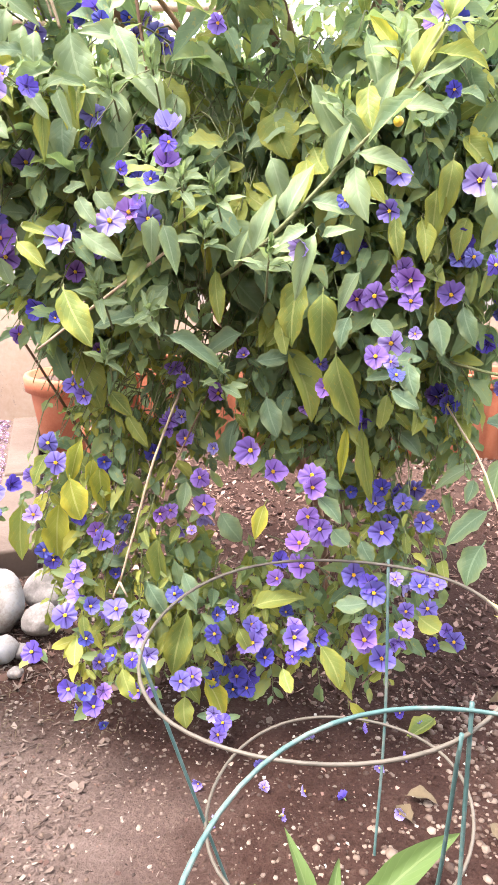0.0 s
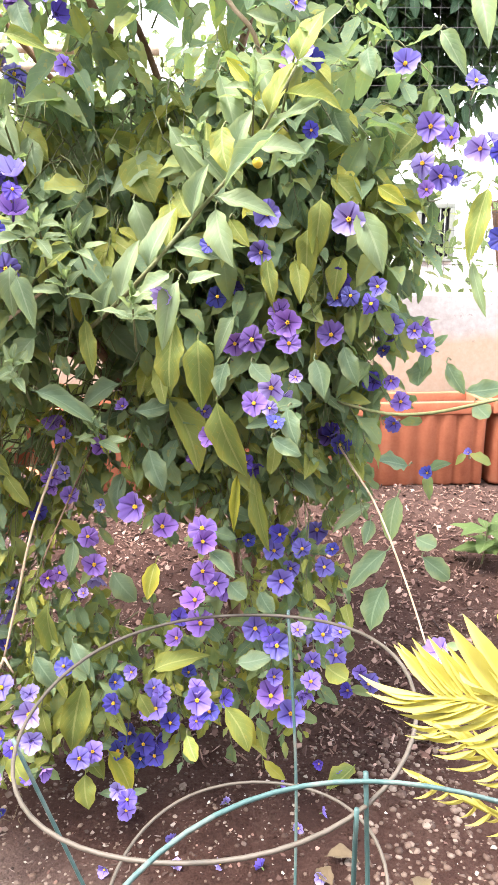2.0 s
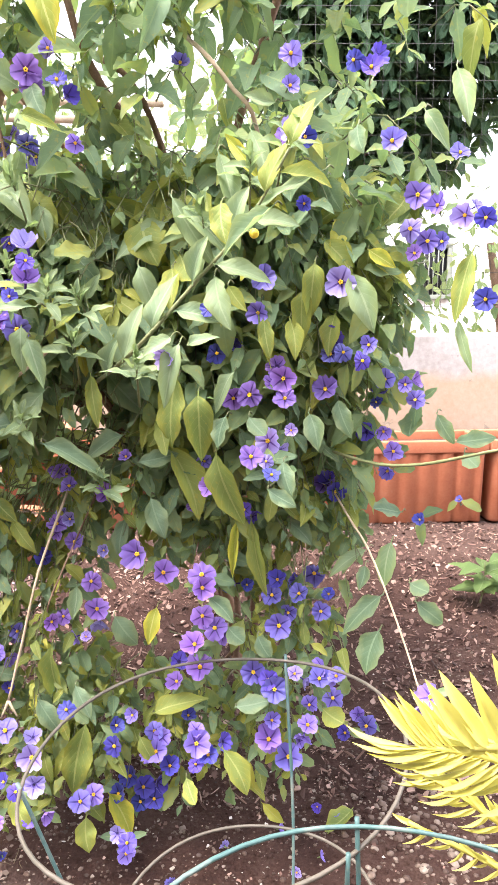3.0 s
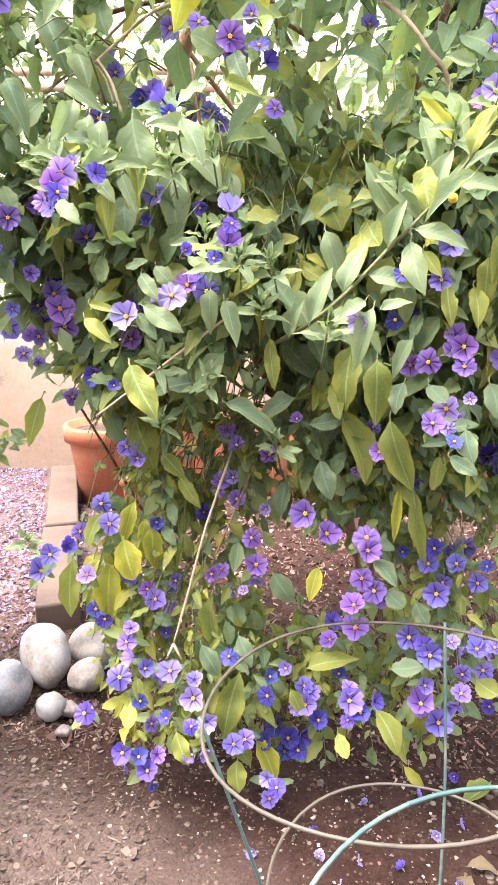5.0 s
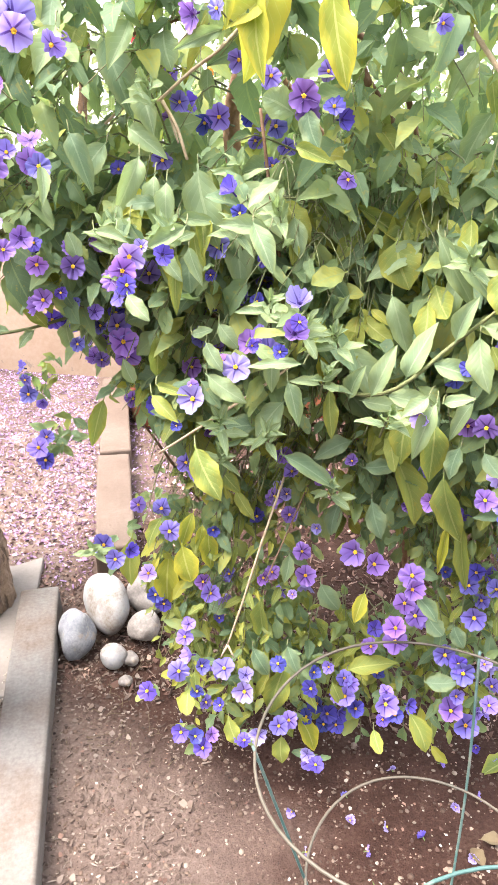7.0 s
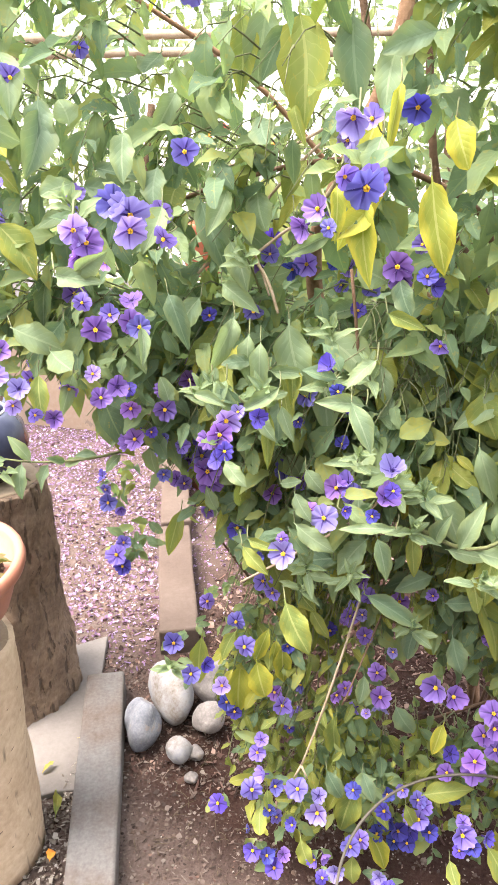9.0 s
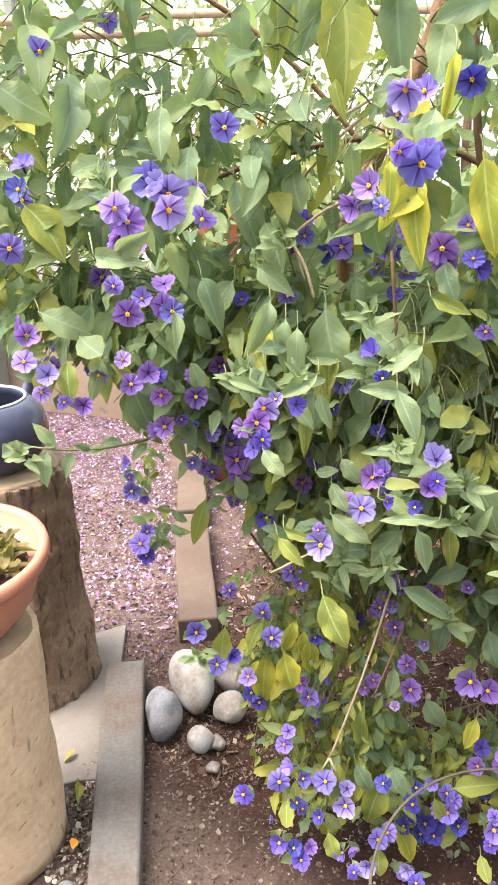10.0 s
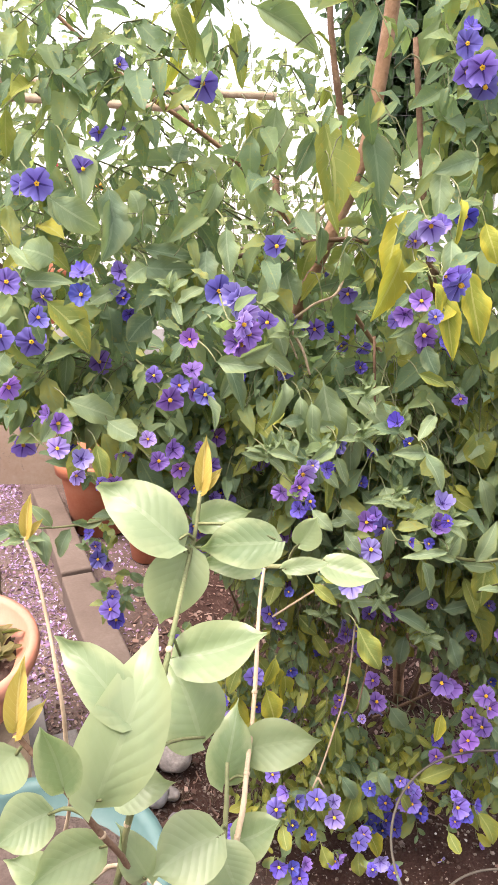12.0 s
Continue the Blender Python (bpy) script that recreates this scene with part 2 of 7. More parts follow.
def wall_mat():
    """Limewashed render above, tan below with a ragged edge."""
    m, nt, p, _ = node_mat("wall_cream")
    broad, fine = noise_tex(nt, 1.6), noise_tex(nt, 45.0, 5.0)
    f = calc(nt, "ADD", calc(nt, "MULTIPLY", broad, 0.7), calc(nt, "MULTIPLY", fine, 0.3))
    pale = ramp(nt, f, [(0.3, (0.15, 0.13, 0.115)), (0.45, (0.235, 0.218, 0.205)), (0.62, (0.31, 0.295, 0.28))])
    tan = ramp(nt, f, [(0.25, (0.2, 0.135, 0.085)), (0.45, (0.265, 0.19, 0.13)), (0.7, (0.33, 0.262, 0.2))])
    tc = nt.nodes.new("ShaderNodeTexCoord")
    sep = nt.nodes.new("ShaderNodeSeparateXYZ")
    nt.links.new(tc.outputs["Object"], sep.inputs[0])
    w = calc(nt, "MULTIPLY", calc(nt, "ADD", calc(nt, "SUBTRACT", sep.outputs["Z"], 0.54), calc(nt, "MULTIPLY", calc(nt, "SUBTRACT", noise_tex(nt, 6.0), 0.5), 0.12)), 18.0, clamp=True)
    col = mix(nt, w, tan, pale)
    flake = calc(nt, "MULTIPLY", calc(nt, "GREATER_THAN", noise_tex(nt, 9.0, 8.0, 0.75), 0.62), 0.55)
    nt.links.new(mix(nt, flake, col, (0.13, 0.11, 0.095)), p.inputs["Base Color"])
    p.inputs["Roughness"].default_value = 0.9
    bump(nt, p, f, 0.3, 0.01)
    return m


WALLPAINT = wall_mat()
FARPAINT = surface("wall_white", [(0.25, (0.6, 0.56, 0.5)), (0.45, (0.7, 0.67, 0.62)), (0.7, (0.78, 0.76, 0.72))], 1.2, 0.9, 30, 0.2)
TERRA = surface("terracotta", [(0.25, (0.2506, 0.07439, 0.0357)), (0.5, (0.3257, 0.1101, 0.05356)), (0.75, (0.3633, 0.1547, 0.08629))], 9, 0.75, 100, 0.2)
BOWLCLAY = surface("bowl_plastic", [(0.25, (0.3385, 0.1371, 0.08062)), (0.55, (0.4031, 0.1774, 0.1129)), (0.8, (0.4433, 0.2338, 0.1531))], 6, 0.5, 90, 0.08, 0.4)


def log_mat(name, stops, scale, slant, depth, split):
    """Weathered trunk: mottled fibre, slanting saw or leaf-scar lines and dark cracks."""
    m, nt, p, _ = node_mat(name)
    a, b = noise_tex(nt, scale), noise_tex(nt, 80.0, 5.0)
    tc = nt.nodes.new("ShaderNodeTexCoord")
    ms = nt.nodes.new("ShaderNodeMapping")
    ms.inputs["Scale"].default_value = (60.0, 60.0, 9.0)
    nt.links.new(tc.outputs["Object"], ms.inputs["Vector"])
    vor = nt.nodes.new("ShaderNodeTexNoise")
    vor.inputs["Scale"].default_value, vor.inputs["Detail"].default_value = 1.0, 3.0
    nt.links.new(ms.outputs[0], vor.inputs["Vector"])
    sp = nt.nodes.new("ShaderNodeSeparateXYZ")
    nt.links.new(tc.outputs["Object"], sp.inputs[0])
    round_ = calc(nt, "MULTIPLY", calc(nt, "ARCTAN2", sp.outputs["Y"], sp.outputs["X"]), 0.12)
    row = calc(nt, "ADD", calc(nt, "DIVIDE", calc(nt, "SUBTRACT", sp.outputs["Z"], calc(nt, "MULTIPLY", round_, math.tan(radians(slant)))), 0.026), calc(nt, "MULTIPLY", a, 1.6))
    cb = nt.nodes.new("ShaderNodeCombineXYZ")
    nt.links.new(calc(nt, "MULTIPLY", round_, 55.0), cb.inputs[0])
    nt.links.new(calc(nt, "MULTIPLY", calc(nt, "FLOOR", row), 7.31), cb.inputs[1])
    dn = nt.nodes.new("ShaderNodeTexNoise")
    dn.inputs["Scale"].default_value, dn.inputs["Detail"].default_value = 1.0, 1.0
    nt.links.new(cb.outputs[0], dn.inputs["Vector"])
    ridge = calc(nt, "FRACT", row)
    dash = calc(nt, "MULTIPLY", calc(nt, "LESS_THAN", ridge, 0.09), calc(nt, "GREATER_THAN", dn.outputs["Fac"], 0.635))
    crack = calc(nt, "MAXIMUM", calc(nt, "MULTIPLY", calc(nt, "SUBTRACT", split, vor.outputs["Fac"]), 14.0, clamp=True), dash)
    f = calc(nt, "ADD", calc(nt, "MULTIPLY", a, 0.5), calc(nt, "ADD", calc(nt, "MULTIPLY", b, 0.45), calc(nt, "MULTIPLY", ridge, 0.05)))
    col = mix(nt, calc(nt, "MULTIPLY", crack, 0.7), ramp(nt, f, stops), (0.05, 0.035, 0.025))
    nt.links.new(col, p.inputs["Base Color"])
    p.inputs["Roughness"].default_value = 0.9
    bump(nt, p, calc(nt, "SUBTRACT", f, calc(nt, "MULTIPLY", crack, 0.5)), depth, 0.015)
    return m


LOG = log_mat("log_pale", [(0.25, (0.2712, 0.1908, 0.1213)), (0.45, (0.4473, 0.3356, 0.217)), (0.7, (0.6101, 0.4869, 0.3321))], 9, 28, 0.22, 0.34)
LOGDARK = log_mat("log_bark", [(0.25, (0.075, 0.05104, 0.03393)), (0.48, (0.1714, 0.1174, 0.07755)), (0.75, (0.3214, 0.2347, 0.1601))], 12, 70, 0.8, 0.43)
CUT = surface("log_cut", [(0.3, (0.181, 0.1253, 0.07656)), (0.7, (0.3341, 0.2645, 0.181))], 10, 0.85, 120, 0.4)
NAVY = surface("enamel_navy", [(0.3, (0.0288, 0.036, 0.0648)), (0.7, (0.06, 0.0675, 0.1188))], 8, 0.25, 60, 0.03, 0.5)
BLACK = surface("enamel_black", [(0.3, (0.008, 0.008, 0.01)), (0.7, (0.02, 0.02, 0.022))], 8, 0.5, 60, 0.05)
WHITE = surface("rim_white", [(0.3, (0.6, 0.6, 0.6)), (0.7, (0.78, 0.78, 0.78))], 12, 0.4, 80, 0.05)
TEAL = surface("pot_teal", [(0.3, (0.033, 0.081, 0.075)), (0.7, (0.066, 0.114, 0.105))], 8, 0.45, 80, 0.06)
CAGE = surface("wire_teal", [(0.2, (0.01957, 0.04807, 0.04524)), (0.5, (0.03915, 0.08482, 0.07917)), (0.62, (0.09396, 0.1188, 0.1018)), (0.8, (0.1723, 0.1301, 0.09613))], 14, 0.5, 120, 0.3, 0.4)
RUST = surface("wire_bleached", [(0.25, (0.03132, 0.03758, 0.02819)), (0.45, (0.06264, 0.05481, 0.04072)), (0.75, (0.09396, 0.08142, 0.06264))], 16, 0.6, 120, 0.3, 0.4)
WIRE = surface("wire_fence", [(0.3, (0.0192, 0.0176, 0.016)), (0.7, (0.04, 0.0384, 0.0352))], 20, 0.6, 120, 0.1, 0.3, 0.0)
POST = surface("post_green", [(0.3, (0.1531, 0.174, 0.1392)), (0.7, (0.2506, 0.2645, 0.2227))], 9, 0.7, 90, 0.2)
FROND = leaf_mat("frond_yellow", (0.42, 0.37, 0.07), (0.52, 0.47, 0.12), (0.5, 0.46, 0.2), trans=0.3, veins=0.3)
STRAP = leaf_mat("strap_green", (0.0522, 0.09048, 0.02436), (0.07656, 0.1218, 0.0348), (0.1392, 0.181, 0.0696), trans=0.25)
HEART = leaf_mat("heart_leaf", (0.132, 0.198, 0.0968), (0.2376, 0.2992, 0.1628), (0.2904, 0.352, 0.2112), trans=0.42, rough=0.36, veins=0.6, spec=0.4, margin=(0.264, 0.3168, 0.1672))
YOUNG = leaf_mat("young_leaf", (0.36, 0.25, 0.05), (0.45, 0.36, 0.1), (0.6, 0.5, 0.2), trans=0.4)
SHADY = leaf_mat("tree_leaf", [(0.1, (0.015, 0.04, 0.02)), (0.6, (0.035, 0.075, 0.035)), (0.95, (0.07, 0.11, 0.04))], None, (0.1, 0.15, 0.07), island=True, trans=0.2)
THIN = leaf_mat("hedge_leaf", [(0.1, (0.07, 0.11, 0.04)), (0.6, (0.15, 0.2, 0.08)), (0.95, (0.28, 0.3, 0.12))], None, (0.3, 0.33, 0.2), island=True, trans=0.4)
PEBBLE = surface("pebbles", [(0.15, (0.04264, 0.02518, 0.017)), (0.4, (0.08104, 0.05279, 0.03777)), (0.65, (0.1151, 0.08328, 0.06231)), (0.92, (0.1961, 0.1584, 0.1246))], 30, 0.75, 200, 0.2, per_island=0.75)
LITTER = surface("leaf_litter", [(0.15, (0.03147, 0.01704, 0.0125)), (0.4, (0.08096, 0.0443, 0.03332)), (0.68, (0.1618, 0.098, 0.07497)), (0.93, (0.3237, 0.23, 0.1833))], 30, 0.85, 200, 0.2, per_island=0.8)
DEBRIS = surface("dry_debris", [(0.08, (0.02349, 0.01488, 0.01096)), (0.35, (0.06264, 0.04306, 0.03367)), (0.65, (0.1175, 0.0877, 0.07047)), (0.94, (0.2114, 0.1762, 0.1488))], 30, 0.9, 200, 0.2, per_island=0.8)
PETALLITTER = surface("petal_litter", [(0.15, (0.085, 0.045, 0.05)), (0.4, (0.19, 0.11, 0.16)), (0.65, (0.255, 0.17, 0.31)), (0.9, (0.42, 0.33, 0.5))], 30, 0.85, 200, 0.2, per_island=0.8)
CREAMCHIP = surface("cream_chip", [(0.15, (0.1152, 0.0936, 0.072)), (0.45, (0.216, 0.1872, 0.1512)), (0.8, (0.36, 0.3312, 0.288))], 30, 0.8, 200, 0.2, per_island=0.7)
FALLEN = surface("fallen_leaf", [(0.3, (0.0675, 0.04725, 0.027)), (0.7, (0.1114, 0.08772, 0.04725))], 30, 0.8, 200, 0.3)
RED = surface("red_petal", [(0.3, (0.49, 0.042, 0.056)), (0.7, (0.56, 0.098, 0.098))], 60, 0.6, 300, 0.1)
ORANGE = surface("orange_petal", [(0.3, (0.8, 0.25, 0.03)), (0.7, (0.85, 0.36, 0.05))], 60, 0.6, 300, 0.1)
BERRY = surface("berry_yellow", [(0.3, (0.6, 0.42, 0.03)), (0.7, (0.75, 0.56, 0.06))], 60, 0.35, 300, 0.05, 0.5)


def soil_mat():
    """Red-brown soil, paler and dustier toward the path; the bed's shade is put into the colour."""
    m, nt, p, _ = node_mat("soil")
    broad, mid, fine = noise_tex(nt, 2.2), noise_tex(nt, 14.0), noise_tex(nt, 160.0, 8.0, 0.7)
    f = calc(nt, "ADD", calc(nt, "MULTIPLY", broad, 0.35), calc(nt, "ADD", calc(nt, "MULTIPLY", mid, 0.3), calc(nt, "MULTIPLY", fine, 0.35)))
    # darker tone that paints in the shade on the bed
    shaded_soil = ramp(nt, f, [(0.34, (0.0187, 0.008925, 0.0068)), (0.5, (0.0459, 0.02423, 0.01827)), (0.66, (0.08925, 0.0561, 0.0425))])
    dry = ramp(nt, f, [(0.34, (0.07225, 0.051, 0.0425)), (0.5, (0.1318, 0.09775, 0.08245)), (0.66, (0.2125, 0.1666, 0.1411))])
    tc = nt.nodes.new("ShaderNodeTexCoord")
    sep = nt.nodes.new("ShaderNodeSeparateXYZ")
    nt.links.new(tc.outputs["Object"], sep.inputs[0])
    # brings the darker tone in from y 0.9, as shade beneath the shrub
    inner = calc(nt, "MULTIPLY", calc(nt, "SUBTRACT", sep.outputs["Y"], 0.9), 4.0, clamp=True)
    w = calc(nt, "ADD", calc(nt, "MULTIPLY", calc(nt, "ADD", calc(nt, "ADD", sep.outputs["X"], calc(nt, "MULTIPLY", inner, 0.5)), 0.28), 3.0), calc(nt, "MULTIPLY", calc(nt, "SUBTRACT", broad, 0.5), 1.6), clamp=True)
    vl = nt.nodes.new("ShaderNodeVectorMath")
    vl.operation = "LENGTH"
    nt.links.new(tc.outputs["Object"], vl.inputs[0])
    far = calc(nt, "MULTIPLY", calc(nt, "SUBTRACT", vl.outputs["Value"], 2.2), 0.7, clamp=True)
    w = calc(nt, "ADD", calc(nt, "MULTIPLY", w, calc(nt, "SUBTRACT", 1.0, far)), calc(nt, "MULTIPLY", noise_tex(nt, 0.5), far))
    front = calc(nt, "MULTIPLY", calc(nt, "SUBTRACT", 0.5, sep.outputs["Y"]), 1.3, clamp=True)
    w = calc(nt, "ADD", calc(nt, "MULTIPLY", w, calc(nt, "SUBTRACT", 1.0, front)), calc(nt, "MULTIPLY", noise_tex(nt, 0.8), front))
    nt.links.new(mix(nt, w, dry, shaded_soil), p.inputs["Base Color"])
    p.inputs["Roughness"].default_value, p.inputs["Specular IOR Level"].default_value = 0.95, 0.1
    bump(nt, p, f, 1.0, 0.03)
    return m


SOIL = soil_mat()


# ---- mesh helpers ----
def part(name, bm, material, parent=None, label="", smooth=True):
    """Link a bmesh as one mesh object, under a thing or a part when parent is given."""
    me = bpy.data.meshes.new(name)
    bm.normal_update()
    bm.to_mesh(me)
    bm.free()
    for mt in material if isinstance(material, (list, tuple)) else [material]:
        me.materials.append(mt)
    if smooth:
        me.polygons.foreach_set("use_smooth", [True] * len(me.polygons))
    ob = new(name, me)
    if parent is not None:
        ob.parent = parent
        ob.matrix_parent_inverse = parent.matrix_basis.inverted()
    return tagged(ob, label) if label else ob


def soup(name, verts, faces, uvs, material, parent=None, kind="", label="", smooth=True):
    """One joined mesh out of arrays of vertices, faces and corner UVs."""
    me = bpy.data.meshes.new(name)
    me.from_pydata([tuple(v) for v in verts], [], [tuple(f) for f in faces])
    if uvs is not None:
        me.uv_layers.new(name="UVMap").data.foreach_set("uv", np.asarray(uvs, dtype=np.float32).ravel())
    me.materials.append(material)
    if smooth:
        me.polygons.foreach_set("use_smooth", [True] * len(me.polygons))
    ob = new(name, me)
    if parent is not None:
        ob.parent = parent
        ob.matrix_parent_inverse = parent.matrix_basis.inverted()
    return tagged(ob, label=label, kind=kind)


def curve_pts(pts, n):
    """Catmull-Rom through the points, n samples."""
    P = [Vector(p) for p in pts]
    P = [P[0] * 2 - P[1]] + P + [P[-1] * 2 - P[-2]]
    out = []
    for i in range(n):
        s = i / (n - 1) * (len(P) - 3)
        k = min(int(s), len(P) - 4)
        t = s - k
        a, b, c, d = P[k:k + 4]
        out.append(0.5 * ((2 * b) + (c - a) * t + (2 * a - 5 * b + 4 * c - d) * t * t + (3 * b - a - 3 * c + d) * t ** 3))
    return out


def tube(bm, pts, r0, r1, n=12, seg=8, rough=0.0, closed=False):
    """A tapering tube along a smooth line."""
    C = curve_pts(pts, n) if not closed else [Vector(p) for p in pts]
    rings, n = [], len(C)
    for i, c in enumerate(C):
        if closed:
            d = (C[(i + 1) % n] - C[i - 1]).normalized()
        else:
            d = (C[min(i + 1, n - 1)] - C[max(i - 1, 0)]).normalized()
        a = d.cross(Vector((0.31, 0.2, 0.93))).normalized()
        b = d.cross(a)
        r = r0 + (r1 - r0) * i / (n - 1)
        ring = []
        for k in range(seg):
            th = 2 * math.pi * k / seg
            rr = r * (1 + rough * noise.noise(c * 40 + Vector((k, 0, 0))))
            ring.append(bm.verts.new(c + (a * math.cos(th) + b * math.sin(th)) * rr))
        rings.append(ring)
    for i in range(n if closed else n - 1):
        A, B = rings[i], rings[(i + 1) % n]
        for k in range(seg):
            bm.faces.new((A[k], A[(k + 1) % seg], B[(k + 1) % seg], B[k]))
    if not closed:
        bm.faces.new(rings[0][::-1])
        bm.faces.new(rings[-1])
    return bm


def lathe(bm, profile, seg=40, at=(0, 0, 0), wob=0.0):
    """Turn a profile of (radius, height) round the z axis."""
    rings = []
    for j, (r, z) in enumerate(profile):
        ring = []
        for k in range(seg):
            th = 2 * math.pi * k / seg
            w = 1 + wob * noise.noise(Vector((math.cos(th) * 2, math.sin(th) * 2, z * 6 + at[0])))
            ring.append(bm.verts.new((at[0] + r * w * math.cos(th), at[1] + r * w * math.sin(th), at[2] + z)))
        rings.append(ring)
    for A, B in zip(rings, rings[1:]):
        for k in range(seg):
            bm.faces.new((A[k], A[(k + 1) % seg], B[(k + 1) % seg], B[k]))
    bm.faces.new(rings[0][::-1])
    bm.faces.new(rings[-1])
    return bm


def block(bm, lo, hi, m=None, bevel=0.0, cuts=0, rough=0.0):
    """A box from corner to corner, bevelled, with a slightly uneven surface."""
    r = bmesh.ops.create_cube(bm, size=1.0)
    vs = r["verts"]
    lo, hi = Vector(lo), Vector(hi)
    for v in vs:
        v.co = Vector(((lo.x + hi.x) / 2 + v.co.x * (hi.x - lo.x), (lo.y + hi.y) / 2 + v.co.y * (hi.y - lo.y), (lo.z + hi.z) / 2 + v.co.z * (hi.z - lo.z)))
    if bevel:
        es = list({e for v in vs for e in v.link_edges})
        bmesh.ops.bevel(bm, geom=es, offset=bevel, segments=2, profile=0.7, affect="EDGES")
    if cuts:
        bmesh.ops.subdivide_edges(bm, edges=[e for e in bm.edges if e.calc_length() > (hi - lo).length / 4], cuts=cuts, use_grid_fill=True)
    if rough:
        for v in bm.verts:
            v.co += noise.noise_vector(v.co * 14) * rough
    if m is not None:
        bmesh.ops.transform(bm, matrix=m, verts=bm.verts)
    return bm


def empty(name, at=(0, 0, 0)):
    ob = new(name)
    ob.location = at
    ob.empty_display_size = 0.05
    bpy.context.view_layer.update()
    return ob


# ---- leaf shapes: the blade runs along +y from its stalk, faces +z ----
def leaf_shape(stations=8, fold=0.16, curl=0.25, wav=0.02, seed=0, stalk=0.12, blunt=False):
    """Unit-length blade: vertices, quads and corner UVs."""
    rg = np.random.RandomState(seed)
    v, uv, f = [], [], []
    ph = rg.rand() * 6
    side_bend = (rg.rand() - 0.5) * 0.26
    twist = (rg.rand() - 0.5) * 1.1
    for i in range(stations + 1):
        s = i / stations
        t = max(0.0, (s - stalk) / (1 - stalk))
        w = 0.03 if s <= stalk else max(0.012, 0.5 * math.sin(math.pi * t ** 0.86) ** 0.66 * (1 - 0.4 * max(0, (t - 0.72) / 0.28) ** 1.2))
        if blunt and s > stalk:
            w = 0.5 * (math.sin(math.pi * min(0.985, t ** 0.98 * 0.985)) ** 0.58)
        if i == stations:
            w = 0.05 if blunt else 0.004
        z = -curl * s * s + 0.06 * math.sin(s * 7 + ph) * 0.3
        x0 = side_bend * math.sin(math.pi * s)
        for k, q in enumerate((-1, -0.5, 0, 0.5, 1)):
            dz = fold * abs(q) * w + wav * math.sin(s * 15 + ph + q * 2.3) * q * q * min(1, 4 * w) + 0.01 * math.sin(s * 38 + q) * (abs(q) == 0.5) - 0.3 * fold * q * q * w
            tw = twist * (s - 0.3) * q * w
            v.append((x0 + q * w * (1 + 0.07 * math.sin(s * 19 + ph * q)), s, z + dz + tw))
            uv.append((0.5 + q * 0.5, s))
    for i in range(stations):
        for k in range(4):
            a = i * 5 + k
            f.append((a, a + 1, a + 6, a + 5))
    return np.array(v), np.array(f), np.array(uv)


SHAPES = [leaf_shape(12, fo, cu, wa, i, blunt=bl) for i, (fo, cu, wa, bl) in enumerate([(0.3, 0.35, 0.04, False), (0.2, 0.5, 0.045, True), (0.5, 0.25, 0.035, False), (0.25, -0.18, 0.05, True), (0.4, 0.65, 0.045, False), (0.2, 0.4, 0.06, False)])]
POINTED = [SHAPES[0], SHAPES[2], SHAPES[4], SHAPES[5]]
LOW = [leaf_shape(6, fo, cu, wa, 20 + i, blunt=i % 2 == 1) for i, (fo, cu, wa) in enumerate([(0.2, 0.2, 0.015), (0.12, 0.38, 0.03), (0.3, 0.1, 0.02), (0.18, -0.1, 0.03)])]


def basis(along, face):
    """Rotation with y along the blade and z close to face."""
    y = Vector(along).normalized()
    x = y.cross(Vector(face))
    if x.length < 1e-4:
        x = y.cross(Vector((1, 0, 0)))
    x.normalize()
    return Matrix((x, y, x.cross(y))).transposed()


class Heap:
    """Collects many small shapes into one mesh."""

    def __init__(self):
        self.v, self.f, self.u, self.n = [], [], [], 0

    def add(self, shape, m3, at, sx, sy, sz=None):
        v, f, uv = shape
        q = (v * np.array((sx, sy, sy if sz is None else sz))) @ np.array(m3).T + np.array(at)
        self.v.append(q)
        self.f.append(f + self.n)
        self.u.append(uv[f.ravel()])
        self.n += len(v)

    def build(self, name, material, parent=None, label="", kind="stuff", smooth=True):
        return soup(name, np.concatenate(self.v).tolist(), np.concatenate(self.f).tolist(), np.concatenate(self.u), material, parent, kind, label, smooth)


# ---- the setting ----
def inside_bed(x, y):
    """Right of the beam and kerb line."""
    return x > -0.30 - 0.385 * y if y < 1.5 else x > -0.02 - 0.375 * y


def ground_height(x, y):
    n = noise.noise(Vector((x * 3, y * 3, 0))) * 0.010 + noise.noise(Vector((x * 13, y * 13, 3))) * 0.004
    return n * (1 if abs(x) < 4 and -1 < y < 5 else 0.3) - 0.004


def build_ground():
    xs = np.concatenate([[-400, -60, -15, -6], np.linspace(-3, -1.3, 18), np.linspace(-1.25, 1.25, 101), np.linspace(1.3, 3, 18), [6, 15, 60, 400]])
    ys = np.concatenate([[-400, -60, -15, -5, -2, -1], np.linspace(-0.5, 0.4, 10), np.linspace(0.45, 2.0, 63), np.linspace(2.05, 4, 30), [6, 15, 60, 400]])
    v = [(x, y, ground_height(x, y)) for y in ys for x in xs]
    nx = len(xs)
    f = [(j * nx + i, j * nx + i + 1, (j + 1) * nx + i + 1, (j + 1) * nx + i) for j in range(len(ys) - 1) for i in range(nx - 1)]
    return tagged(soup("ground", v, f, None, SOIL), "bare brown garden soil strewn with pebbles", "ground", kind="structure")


build_ground()


